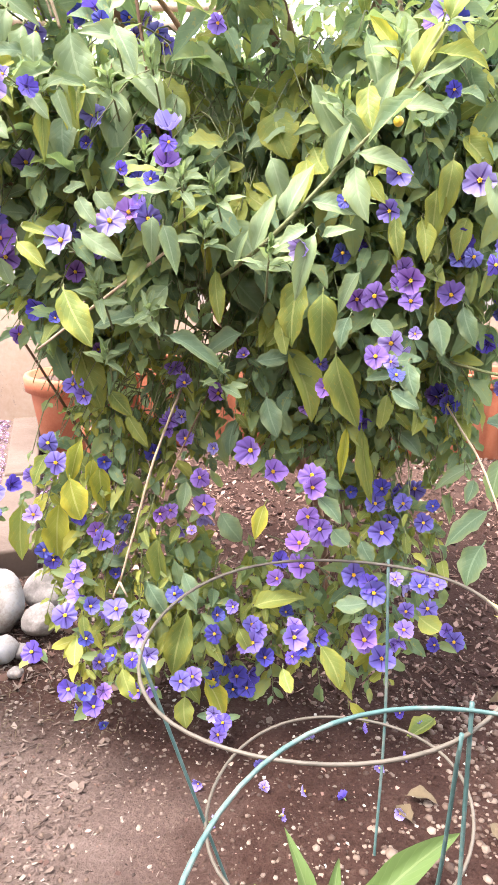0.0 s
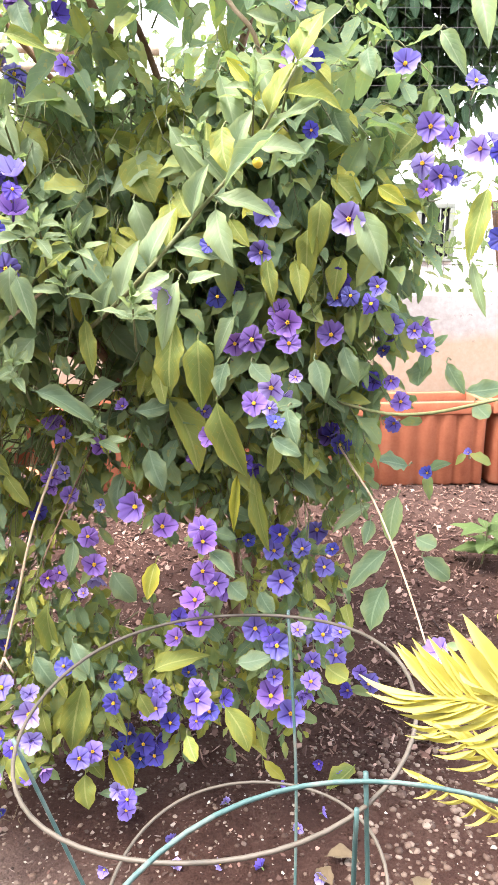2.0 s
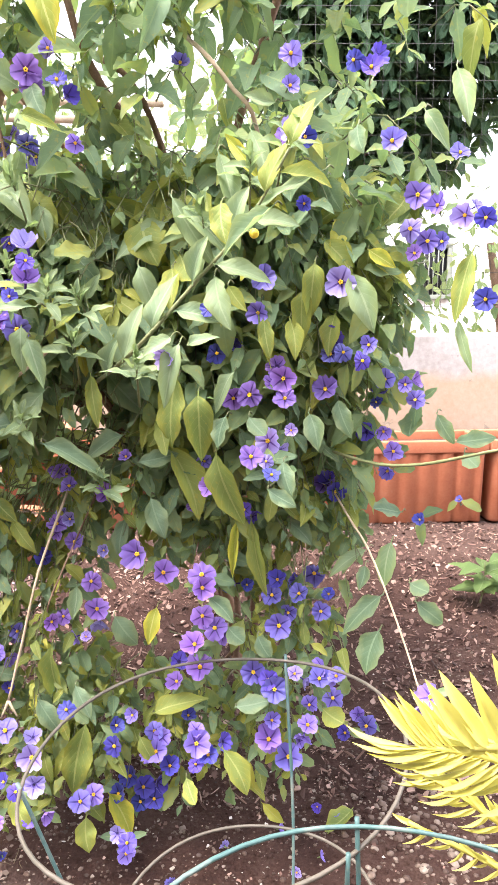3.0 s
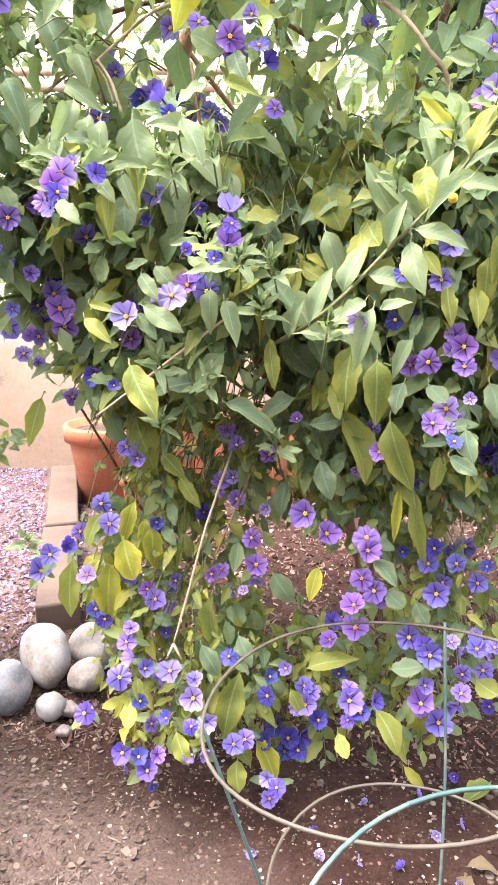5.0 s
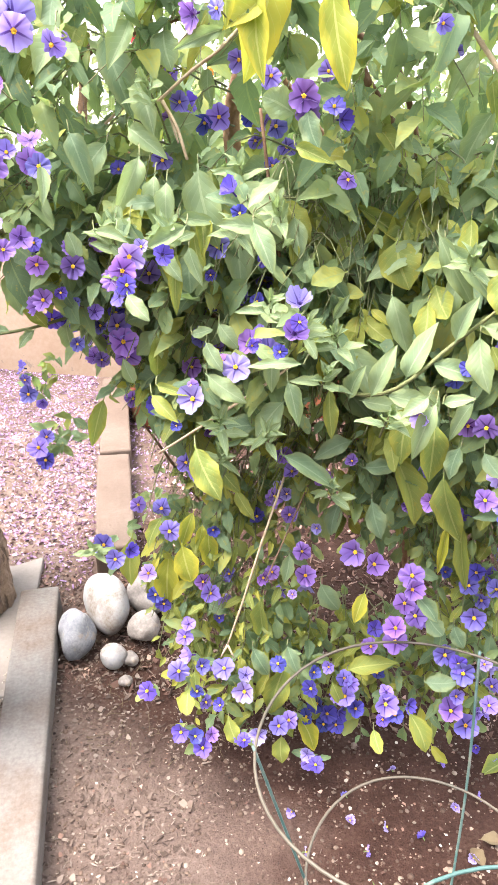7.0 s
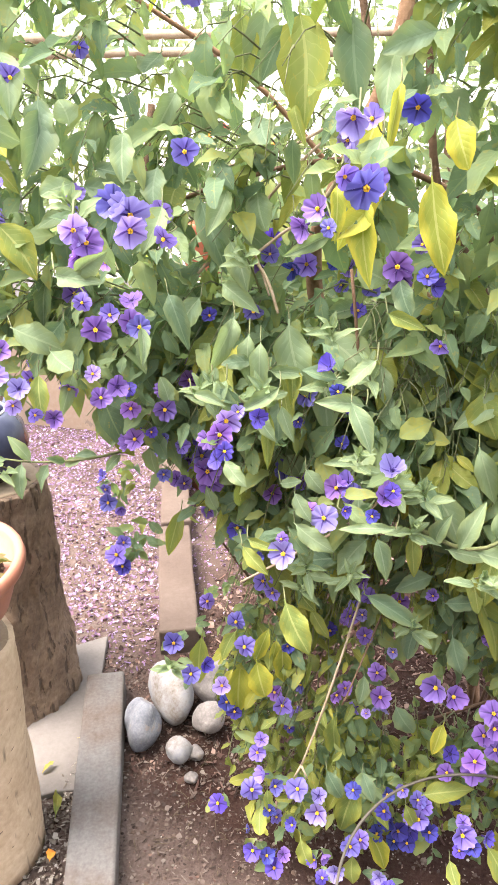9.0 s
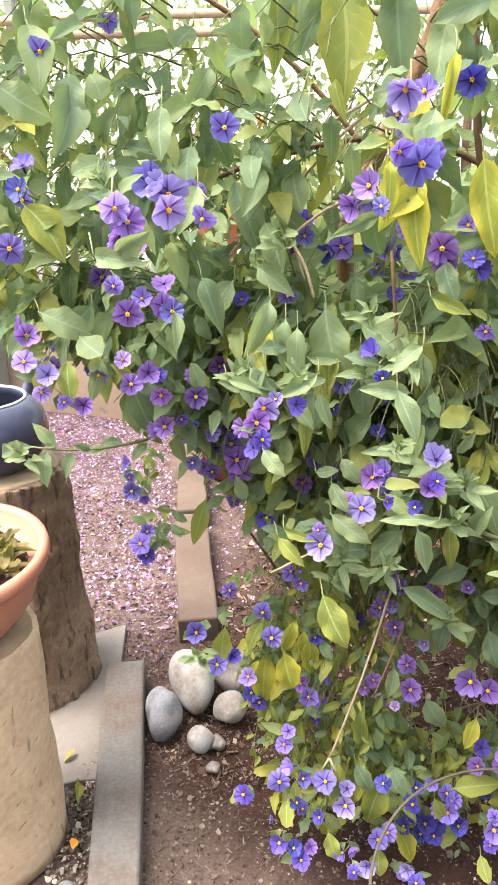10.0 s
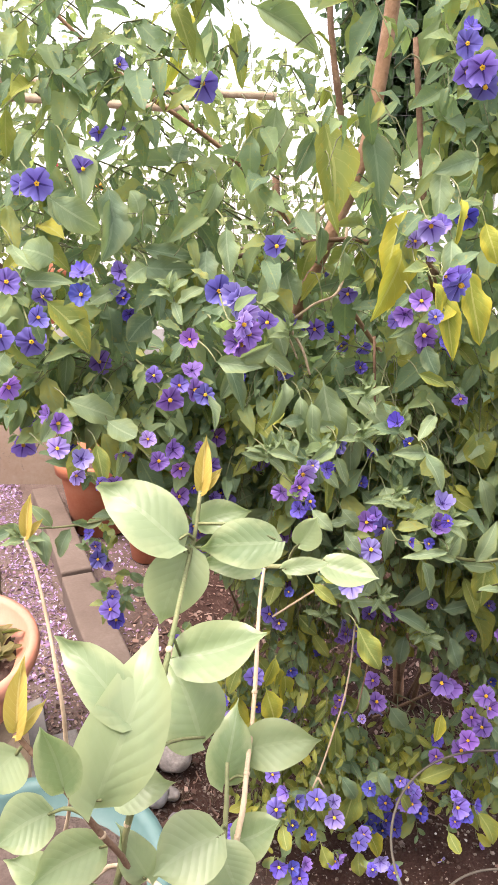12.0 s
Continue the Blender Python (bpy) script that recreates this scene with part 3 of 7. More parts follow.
def pebble_shape(seed):
    rg = np.random.RandomState(seed)
    bm = bmesh.new()
    bmesh.ops.create_icosphere(bm, subdivisions=1, radius=0.5)
    v = np.array([tuple(q.co * (1 + 0.18 * (rg.rand() - 0.5))) for q in bm.verts])
    f = np.array([[q.index for q in p.verts] for p in bm.faces])
    bm.free()
    return v, f, np.zeros((len(v), 2))


def chip_shape(seed):
    rg = np.random.RandomState(seed)
    n = 7
    a = np.sort(rg.rand(n)) * 2 * np.pi
    r = 0.3 + 0.3 * rg.rand(n)
    top = np.stack([r * np.cos(a), r * np.sin(a), 0.06 + 0.12 * rg.rand(n)], 1)
    bot = top * (0.9, 0.9, 0) - (0, 0, 0.04)
    v = np.concatenate([top, bot])
    f = [(0, i, i + 1) for i in range(1, n - 1)] + [t for i in range(n) for t in ((i, i + n, (i + 1) % n), ((i + 1) % n, i + n, (i + 1) % n + n))]
    return v, np.array(f), np.zeros((len(v), 2))


PEBBLES = [pebble_shape(i) for i in range(6)]
CHIPS = [chip_shape(i) for i in range(8)]


def strew(heap, shapes, count, where, size, flat, seed, tilt=0.5, lift=0.25, base=0.0, slim=0.0):
    """Scatter small pieces lying on the ground."""
    rg = np.random.RandomState(seed)
    done = 0
    while done < count:
        x, y = where(rg)
        if x is None:
            continue
        s = size[0] + (size[1] - size[0]) * rg.rand() ** 2.2
        e = Euler(((rg.rand() - 0.5) * tilt, (rg.rand() - 0.5) * tilt, rg.rand() * 6.28)).to_matrix()
        k = 0.7 + 0.5 * rg.rand()
        if slim and rg.rand() < slim:
            k, s = 0.16, s * 1.5
        heap.add(shapes[rg.randint(len(shapes))], e, (x, y, ground_height(x, y) + base + s * flat * lift), s * k, s, s * flat)
        done += 1


def bed_spot(rg):
    x, y = -0.75 + 1.75 * rg.rand(), 0.45 + 1.3 * rg.rand() ** 1.2
    if not inside_bed(x, y) or noise.noise(Vector((x * 4, y * 4, 9))) + 0.65 < 0.9 * rg.rand():
        return None, None
    return x, y


def stony_spot(rg):
    x, y = 0.2 + 0.5 * rg.rand(), 0.6 + 0.65 * rg.rand()
    return (x, y) if noise.noise(Vector((x * 6, y * 6, 2))) > -0.1 + 0.3 * rg.rand() else (None, None)


def dry_spot(rg):
    x, y = -0.75 + 0.9 * rg.rand(), 0.5 + 1.1 * rg.rand()
    if not inside_bed(x, y) or rg.rand() < (x + 0.45) * 1.5:
        return None, None
    return x, y


def corner_spot(rg):
    x, y = -0.72 + 0.5 * rg.rand(), 0.7 + 0.75 * rg.rand()
    return (x, y) if inside_bed(x - 0.03, y) else (None, None)


def mulch_spot(rg):
    x, y = -0.6 + 2.6 * rg.rand(), 1.15 + 1.6 * rg.rand()
    return (x, y) if inside_bed(x, y) else (None, None)


def nook_spot(rg):
    x, y = -1.0 + 0.5 * rg.rand(), 1.65 + 1.05 * rg.rand()
    return (x, y) if rg.rand() > 2.2 * (x + 0.8) else (None, None)


def path_spot(rg):
    y = 1.45 + 1.6 * rg.rand() ** 0.75
    x = -2.2 + 2.0 * rg.rand()
    return (x, y) if x < -0.08 - 0.375 * y else (None, None)


def path_near_spot(rg):
    y = 1.4 + 0.9 * rg.rand() ** 1.3
    x = -1.4 + 1.0 * rg.rand()
    return (x, y) if x < -0.08 - 0.375 * y else (None, None)


h = Heap()
strew(h, PEBBLES, 1700, bed_spot, (0.004, 0.015), 0.38, 1, lift=0.0)
strew(h, PEBBLES, 650, stony_spot, (0.006, 0.019), 0.4, 33, lift=0.0)
strew(h, PEBBLES, 5500, bed_spot, (0.0025, 0.008), 0.55, 12, lift=0.15)
h.build("pebbles", PEBBLE, label="small rounded buff and grey pebbles scattered on the soil")
h = Heap()
strew(h, PEBBLES, 4500, bed_spot, (0.004, 0.014), 0.6, 21, lift=0.05)
h.build("soil_clods", SOIL, label="crumbled clods of dry red-brown soil", smooth=False)
h = Heap()
strew(h, CHIPS, 2600, dry_spot, (0.003, 0.011), 0.4, 22, 1.0, 0.2, 0.0, 0.4)
strew(h, PEBBLES, 1800, dry_spot, (0.003, 0.01), 0.5, 23, 1.2, 0.0)
strew(h, CHIPS, 2600, corner_spot, (0.005, 0.016), 0.35, 24, 1.0, 0.5, 0.0, 0.45)
h.build("dry_debris", DEBRIS, label="grey-brown dry leaf crumbs and grit on the soil", smooth=False)
h = Heap()
strew(h, CHIPS, 3500, bed_spot, (0.003, 0.011), 0.4, 2, 0.8)
strew(h, CHIPS, 4500, path_near_spot, (0.004, 0.017), 0.5, 44, 1.6, 0.3, 0.0, 0.3)
strew(h, CHIPS, 23000, mulch_spot, (0.005, 0.025), 0.6, 3, 2.0, 0.25, 0.0, 0.35)
h.build("leaf_litter", LITTER, label="brown wood chips and dry leaf litter over the soil", smooth=False)
h = Heap()
strew(h, CHIPS, 26000, path_spot, (0.004, 0.018), 0.6, 4, 2.0, 0.25, 0.0, 0.2)
strew(h, CHIPS, 2600, nook_spot, (0.005, 0.019), 0.6, 41, 2.0)
h.build("petal_litter", PETALLITTER, label="faded lilac petals and dry leaves covering the path", smooth=False)


def gutter_spot(rg):
    y = 0.6 + 0.62 * rg.rand() ** 0.9
    return -0.30 - 0.389 * (y - 0.28) - 0.05 - (0.085 if y < 1.05 else 0.03) * rg.rand(), y


h = Heap()
strew(h, CHIPS, 1000, gutter_spot, (0.004, 0.015), 0.5, 8, 1.4, 0.5, 0.008, 0.3)
h.build("gutter_litter", CREAMCHIP, label="cream broken shells and grit along the beam", smooth=False)
h = Heap()
strew(h, CHIPS, 500, gutter_spot, (0.004, 0.015), 0.5, 81, 1.4, 0.4, 0.0, 0.4)
strew(h, PEBBLES, 200, gutter_spot, (0.004, 0.012), 0.6, 9)
h.build("gutter_grit", DEBRIS, label="dark grit and leaf crumbs along the beam", smooth=False)
h = Heap()
strew(h, CHIPS, 1500, bed_spot, (0.0025, 0.008), 0.5, 52, 0.9, 0.3)
strew(h, CHIPS, 110, bed_spot, (0.007, 0.013), 0.5, 53, 0.6, 0.2)
h.build("pale_chips", CREAMCHIP, label="small cream stone chips strewn on the soil", smooth=False)

# low garden wall behind, with a tan lower half
bm = bmesh.new()
block(bm, (-4.5, 3.06, -0.1), (4.5, 3.22, 0.74), bevel=0.012)
tagged(part("wall_north", bm, WALLPAINT), "low cream rendered garden wall with weathered stains", "wall", kind="structure")
# unseen wall, added behind the viewpoint to cut low sky light on the shrub
bm = bmesh.new()
block(bm, (-9.0, -2.4, -0.1), (9.0, -2.1, 2.3), bevel=0.012)
tagged(part("unseen_wall_south", bm, WALLPAINT), "unseen plain cream wall added behind the viewpoint to block low sky light", "wall", kind="structure")
bm = bmesh.new()
block(bm, (-14, 6.2, -0.1), (14, 6.4, 1.5), bevel=0.012)
tagged(part("wall_far", bm, FARPAINT), "pale plastered wall beyond the fence", "wall", kind="structure")
far_window = empty("window_1", (1.93, 6.19, 0.95))
tagged(far_window, "small dark window with a metal grille in the far wall", "window", kind="structure")
bm = bmesh.new()
for lo, hi in (((1.77, 6.15, 0.93), (2.09, 6.198, 0.97)), ((1.77, 6.15, 1.36), (2.09, 6.198, 1.4)), ((1.77, 6.15, 0.97), (1.81, 6.198, 1.36)), ((2.05, 6.15, 0.97), (2.09, 6.198, 1.36))):
    block(bm, lo, hi, bevel=0.004)
part("window_frame", bm, POST, far_window)
bm = bmesh.new()
block(bm, (1.81, 6.185, 0.97), (2.05, 6.196, 1.36))
part("pane", bm, BLACK, far_window, "dark glass")
for k in range(5):
    part("bar", tube(bmesh.new(), [(1.85 + 0.04 * k, 6.16, 0.97), (1.85 + 0.04 * k, 6.16, 1.36)], 0.006, 0.006, 2, 6), POST, far_window)


def slab(name, a, b, width, top, material, label, category, rough=0.004, bevel=0.008):
    """A long squared member lying on the ground from a to b."""
    a, b = Vector((*a, 0)), Vector((*b, 0))
    d = b - a
    bm = bmesh.new()
    block(bm, (-width / 2, 0, -0.03), (width / 2, d.length, top), bevel=bevel, cuts=3, rough=rough)
    ob = part(name, bm, material)
    ob.matrix_basis = Matrix.Translation(a) @ Matrix.Rotation(math.atan2(d.y, d.x) - math.pi / 2, 4, "Z")
    return tagged(ob, label, category)


slab("garden_beam", (-0.30, 0.28), (-0.727, 1.38), 0.092, 0.058, BEAM, "weathered grey timber edging beam beside the bed", "edging beam")
slab("kerb_block", (-0.60, 1.56), (-0.80, 2.10), 0.105, 0.075, KERB, "tan concrete kerb block edging the planted bed", "kerb")
slab("kerb_block", (-0.805, 2.13), (-1.06, 2.84), 0.105, 0.075, KERB, "tan concrete kerb block near the far wall", "kerb")
slab("paving_strip", (-0.765, 1.04), (-0.945, 1.5), 0.29, 0.012, CONCRETE, "pale rough concrete strip beneath the log stumps", "paving", rough=0.016, bevel=0.004)["kind"] = "structure"


def stone(at, size, turn, seed, label, mt=STONE):
    bm = bmesh.new()
    bmesh.ops.create_icosphere(bm, subdivisions=4, radius=0.5)
    off = Vector((seed * 7.3, 0, 0))
    for v in bm.verts:
        n = v.co.normalized()
        flat = sum(max(0.0, n.dot(noise.noise_vector(off + Vector((0, k * 3.1, 0))).normalized()) - 0.72) for k in range(4))
        v.co *= 1 + 0.26 * noise.noise(v.co * 1.8 + off) - 0.6 * flat + 0.025 * noise.noise(v.co * 9 + Vector((seed, 3, 1)))
        v.co = Vector((v.co.x * size[0], v.co.y * size[1], v.co.z * size[2]))
    ob = part("river_stone", bm, mt)
    ob.matrix_basis = pose(*at, *turn)
    return tagged(ob, label, "stone", "stones at the bed's corner")


stone((-0.585, 1.262, 0.043), (0.085, 0.125, 0.10), (8, 8, 12), 1, "upright blue-grey river stone with a flat worn side")
stone((-0.548, 1.362, 0.055), (0.098, 0.165, 0.115), (12, 0, 36), 2, "large oval cream river stone with rusty stains", STONE_CREAM)
stone((-0.487, 1.225, 0.026), (0.06, 0.06, 0.055), (0, 0, 0), 3, "small round buff river stone", STONE_CREAM)
stone((-0.45, 1.315, 0.033), (0.075, 0.085, 0.08), (0, 15, 40), 4, "grey-brown river stone under the shrub", STONE_BROWN)
stone((-0.47, 1.43, 0.04), (0.105, 0.11, 0.1), (0, 0, 70), 5, "brownish river stone against the kerb", STONE_BROWN)
stone((-0.60, 0.83, 0.02), (0.05, 0.07, 0.045), (0, 0, 20), 9, "blue-grey stone between the beam and the stump")
stone((-0.452, 1.232, 0.014), (0.034, 0.04, 0.034), (0, 0, 30), 6, "little flat grey pebble stone", STONE_BROWN)
stone((-0.44, 1.17, 0.01), (0.03, 0.026, 0.022), (0, 0, 10), 7, "little buff pebble on the soil", STONE_BROWN)


# ---- stumps and pots ----
def log_stump(at, r, height, flare, bark, label, seed):
    e = empty("log_stump", at)
    bm = bmesh.new()
    prof = []
    rows = 70 if bark is LOGDARK else 20
    for i in range(rows):
        s = i / (rows - 1)
        prof.append((r * (1 + flare * (1 - s) ** 2.2 + (0.02 if bark is LOGDARK else 0.006) * math.sin(s * 29 + seed)), s * height))
    prof.append((r * 0.97, height + 0.004))
    lathe(bm, prof, 120 if bark is LOGDARK else 56, wob=0.07 if bark is LOGDARK else 0.03)
    for v in bm.verts:
        d = Vector((v.co.x, v.co.y, 0))
        if d.length > r * 0.6:
            u = d.normalized()
            rise = (0.006 if bark is LOGDARK else 0.003) * noise.noise(Vector((u.x * 5, u.y * 5, v.co.z * 9 + seed)))
            if bark is LOGDARK:
                plate = noise.noise(Vector((u.x * 9, u.y * 9, v.co.z * 16 + u.x * 3)))
                rise += 0.007 * min(1.0, abs(plate) * 4) + 0.0035 * noise.noise(Vector((u.x * 30, u.y * 30, v.co.z * 60)))
            v.co += u * rise
    ob = part("bark", bm, bark, e)
    ob.matrix_basis = Matrix.Translation(at)
    bm = bmesh.new()
    lathe(bm, [(r * 0.93, height), (r * 0.9, height + 0.008), (r * 0.45, height + 0.01), (0.004, height + 0.011)], 48, wob=0.07)
    ob = part("cut_face", bm, CUT, e, "pale sawn end grain")
    ob.matrix_basis = Matrix.Translation(at)
    return tagged(e, label, "stump")


for o_args in (((-0.965, 1.34, 0), 0.13, 0.564, 0.26, LOGDARK, "dark rough-barked log stump carrying an enamel pot", 1),
               ((-0.795, 0.925, 0), 0.122, 0.468, 0.06, LOG, "pale barkless log stump carrying a clay bowl", 2)):
    log_stump(*o_args)


def clay_bowl(at):
    e = empty("planter_bowl", at)
    bm = bmesh.new()
    lathe(bm, [(0.09, 0.0), (0.105, 0.004), (0.144, 0.052), (0.161, 0.103), (0.164, 0.117), (0.174, 0.119), (0.178, 0.13), (0.175, 0.142), (0.166, 0.145), (0.159, 0.137), (0.154, 0.112), (0.13, 0.107)], 56)
    part("bowl", bm, BOWLCLAY, e).matrix_basis = Matrix.Translation(at)
    bm = bmesh.new()
    lathe(bm, [(0.151, 0.1), (0.148, 0.108), (0.08, 0.114), (0.003, 0.116)], 40, wob=0.05)
    part("potting_soil", bm, SOIL, e, "dark potting soil with dry scraps").matrix_basis = Matrix.Translation(at)
    rg = np.random.RandomState(5)
    blades = []
    for v, f, uv in SHAPES:
        me = bpy.data.meshes.new("leaf")
        me.from_pydata(v.tolist(), [], f.tolist())
        me.uv_layers.new(name="UVMap").data.foreach_set("uv", uv[f.ravel()].astype(np.float32).ravel())
        me.materials.append(SUCCULENT)
        me.polygons.foreach_set("use_smooth", [True] * len(me.polygons))
        blades.append(me)
    for cx, cy, n in ((-0.06, 0.05, 26), (0.05, 0.07, 18), (0.1, 0.02, 14), (-0.1, -0.03, 16), (0.0, 0.1, 14), (0.085, 0.06, 12), (-0.02, 0.0, 12)):
        foot = Vector((at[0] + cx, at[1] + cy, at[2] + 0.108))
        plant = part("succulent", tube(bmesh.new(), [foot, foot + Vector((0, 0, 0.006)), foot + Vector((0, 0, 0.012))], 0.004, 0.003, 4, 6), SUCCULENT, e, "small dull olive and brown succulent rosette")
        for i in range(n):
            a, tl = rg.rand() * 6.28, 0.3 + rg.rand()
            ln = 0.03 + 0.02 * rg.rand()
            ob = new("leaf", blades[rg.randint(len(blades))])
            ob.parent = plant
            ob.matrix_basis = Matrix.Translation(foot + Vector((0.02 * (rg.rand() - 0.5), 0.02 * (rg.rand() - 0.5), 0.004))) @ basis((math.cos(a), math.sin(a), tl), (0, 0, 1)).to_4x4() @ Matrix.Diagonal((0.016, ln, ln, 1))
    hp2 = Heap()
    for i in range(120):
        a, q = rg.rand() * 6.28, 0.14 * rg.rand() ** 0.5
        hp2.add(CHIPS[rg.randint(8)], Euler((rg.rand() - 0.5, rg.rand() - 0.5, rg.rand() * 6)).to_matrix(), (at[0] + q * math.cos(a), at[1] + q * math.sin(a), at[2] + 0.114), 0.008, 0.012)
    hp2.build("dry_scraps", PEBBLE, e, "dry scraps and grit", smooth=False)
    return tagged(e, "shallow terracotta-coloured bowl of small succulents on a stump", "planter")


clay_bowl((-0.818, 0.925, 0.479))


def enamel_pot(at):
    e = empty("enamel_pot", at)
    bm = bmesh.new()
    lathe(bm, [(0.07, 0.0), (0.085, 0.004), (0.112, 0.04), (0.12, 0.075), (0.112, 0.115), (0.088, 0.143), (0.078, 0.149), (0.074, 0.147), (0.08, 0.13), (0.1, 0.09), (0.09, 0.03), (0.02, 0.02)], 48)
    part("body", bm, NAVY, e).matrix_basis = Matrix.Translation(at)
    bm = bmesh.new()
    ring = [(at[0] + 0.078 * math.cos(a), at[1] + 0.078 * math.sin(a), at[2] + 0.149) for a in np.linspace(0, 2 * math.pi, 40, endpoint=False)]
    part("rim", tube(bm, ring, 0.003, 0.003, seg=8, closed=True), WHITE, e, "thin white worn rim")
    bm = bmesh.new()
    tube(bm, [(at[0] + 0.03, at[1] + 0.09, at[2] + 0.12), (at[0] + 0.035, at[1] + 0.11, at[2] + 0.15), (at[0] + 0.035, at[1] + 0.115, at[2] + 0.185)], 0.014, 0.01, 8, 12)
    part("spout", bm, NAVY, e)
    bm = bmesh.new()
    lathe(bm, [(0.096, 0.086), (0.09, 0.088), (0.05, 0.09), (0.003, 0.091)], 36)
    part("lining", bm, BLACK, e, "black inside").matrix_basis = Matrix.Translation(at)
    return tagged(e, "round navy enamel pot with a white rim on a stump", "pot")


enamel_pot((-0.975, 1.335, 0.578))


def round_pot(at, r, height, label, group=""):
    e = empty("flower_pot", at)
    bm = bmesh.new()
    lathe(bm, [(r * 0.62, 0), (r * 0.66, 0.004), (r * 0.88, height * 0.78), (r * 0.9, height * 0.8), (r * 1.0, height * 0.81), (r * 1.02, height * 0.97), (r * 0.99, height), (r * 0.9, height), (r * 0.86, height * 0.9), (r * 0.3, height * 0.88)], 48)
    part("pot_body", bm, TERRA, e).matrix_basis = Matrix.Translation(at)
    bm = bmesh.new()
    lathe(bm, [(r * 0.87, height * 0.87), (r * 0.8, height * 0.91), (0.004, height * 0.93)], 32, wob=0.08)
    part("potting_soil", bm, SOIL, e).matrix_basis = Matrix.Translation(at)
    return tagged(e, label, "flower pot", group)


round_pot((-0.79, 2.62, 0), 0.17, 0.31, "large round terracotta flower pot before the wall", "terracotta pots")
round_pot((-0.62, 2.86, 0), 0.14, 0.40, "tall round terracotta flower pot behind the shrub", "terracotta pots")
round_pot((-0.58, 2.36, 0), 0.095, 0.19, "small terracotta flower pot half hidden under the shrub", "terracotta pots")
round_pot((-1.0, 3.14, 0.74), 0.11, 0.24, "terracotta flower pot standing on the wall", "terracotta pots")


def trough(x, y, length, depth, height, label):
    """A trough planter with fluted sides and a rolled rim."""
    e = empty("trough_planter", (x, y, 0))
    bm = bmesh.new()
    n, flutes = int(length / 0.012), length / 0.075
    front = []
    for j, (z, inset) in enumerate(((0, 0.03), (0.01, 0.022), (height * 0.86, 0.004))):
        row = []
        for i in range(n + 1):
            s = i / n
            off = 0.02 * (abs(math.sin(math.pi * s * flutes)) ** 0.6)
            row.append(bm.verts.new((x + s * length, y + inset - off, z)))
        for i in range(n + 1):
            s = 1 - i / n
            off = 0.02 * (abs(math.sin(math.pi * s * flutes)) ** 0.6)
            row.append(bm.verts.new((x + s * length, y + depth - inset + off, z)))
        front.append(row)
    m = len(front[0])
    for A, B in zip(front, front[1:]):
        for i in range(m):
            bm.faces.new((A[i], A[(i + 1) % m], B[(i + 1) % m], B[i]))
    bm.faces.new(front[0][::-1])
    part("fluted_body", bm, TERRA, e)
    bm = bmesh.new()
    t, w = 0.022, height * 0.15
    for lo, hi in (((x - 0.015, y - 0.018, height - w), (x + length + 0.015, y - 0.018 + t, height)), ((x - 0.015, y + depth - t + 0.018, height - w), (x + length + 0.015, y + depth + 0.018, height)),
                   ((x - 0.015, y + 0.005, height - w), (x - 0.015 + t, y + depth - 0.005, height)), ((x + length + 0.015 - t, y + 0.005, height - w), (x + length + 0.015, y + depth - 0.005, height))):
        b2 = bmesh.new()
        block(b2, lo, hi, bevel=0.006)
        me = bpy.data.meshes.new("tmp")
        b2.to_mesh(me)
        bm.from_mesh(me)
        b2.free()
        bpy.data.meshes.remove(me)
    part("rim", bm, TERRA, e)
    bm = bmesh.new()
    block(bm, (x + 0.012, y + 0.012, height * 0.8), (x + length - 0.012, y + depth - 0.012, height * 0.9), bevel=0.004)
    part("potting_soil", bm, SOIL, e)
    return tagged(e, label, "planter", "fluted troughs along the wall")


for k, (tx, tl) in enumerate(((-0.56, 0.5), (-0.02, 0.56), (0.58, 0.56), (1.18, 0.56), (1.78, 0.56))):
    trough(tx, 2.74, tl, 0.22, 0.34, "fluted orange terracotta trough along the wall")


# ---- wire fence over the wall ----
def wire_fence():
    e = empty("wire_fence", (0, 3.14, 0.74))
    hp = []
    rg = np.random.RandomState(3)
    bm = bmesh.new()
    y = 3.14

    def bar(a, b, r):
        d = (Vector(b) - Vector(a)).normalized()
        s = d.cross(Vector((0.3, 0.9, 0.2))).normalized()
        q = d.cross(s)
        A = [bm.verts.new(Vector(a) + s * r * math.cos(t) + q * r * math.sin(t)) for t in (0, 2.09, 4.19)]
        B = [bm.verts.new(Vector(b) + s * r * math.cos(t) + q * r * math.sin(t)) for t in (0, 2.09, 4.19)]
        for i in range(3):
            bm.faces.new((A[i], A[(i + 1) % 3], B[(i + 1) % 3], B[i]))

    for i in range(90):
        x = -3.2 + i * 0.07
        bar((x, y, 0.74), (x + 0.01, y, 2.3), 0.0009)
    for i in range(22):
        z = 0.78 + i * 0.07
        bar((-3.2, y, z), (3.1, y, z + 0.01), 0.0009)
    part("wire_mesh", bm, WIRE, e, "rusty wire mesh", smooth=False)
    for x in (-3.0, -1.9, 1.75, 2.9):
        bm = bmesh.new()
        block(bm, (x - 0.02, y + 0.005, 0.74), (x + 0.02, y + 0.045, 2.34), bevel=0.004)
        part("post", bm, POST, e)
    for z, x0, x1 in ((1.66, -3.1, -0.1), (1.60, -2.6, -0.45)):
        bm = bmesh.new()
        tube(bm, [(x0, y - 0.03, z), ((x0 + x1) / 2, y - 0.035, z + 0.03), (x1, y - 0.03, z + 0.01)], 0.022, 0.016, 14, 8, 0.2)
        part("rail", bm, DRY, e, "rough brown wooden pole")
    return tagged(e, "wire mesh fence with posts above the wall", "fence")


wire_fence()
bm = bmesh.new()
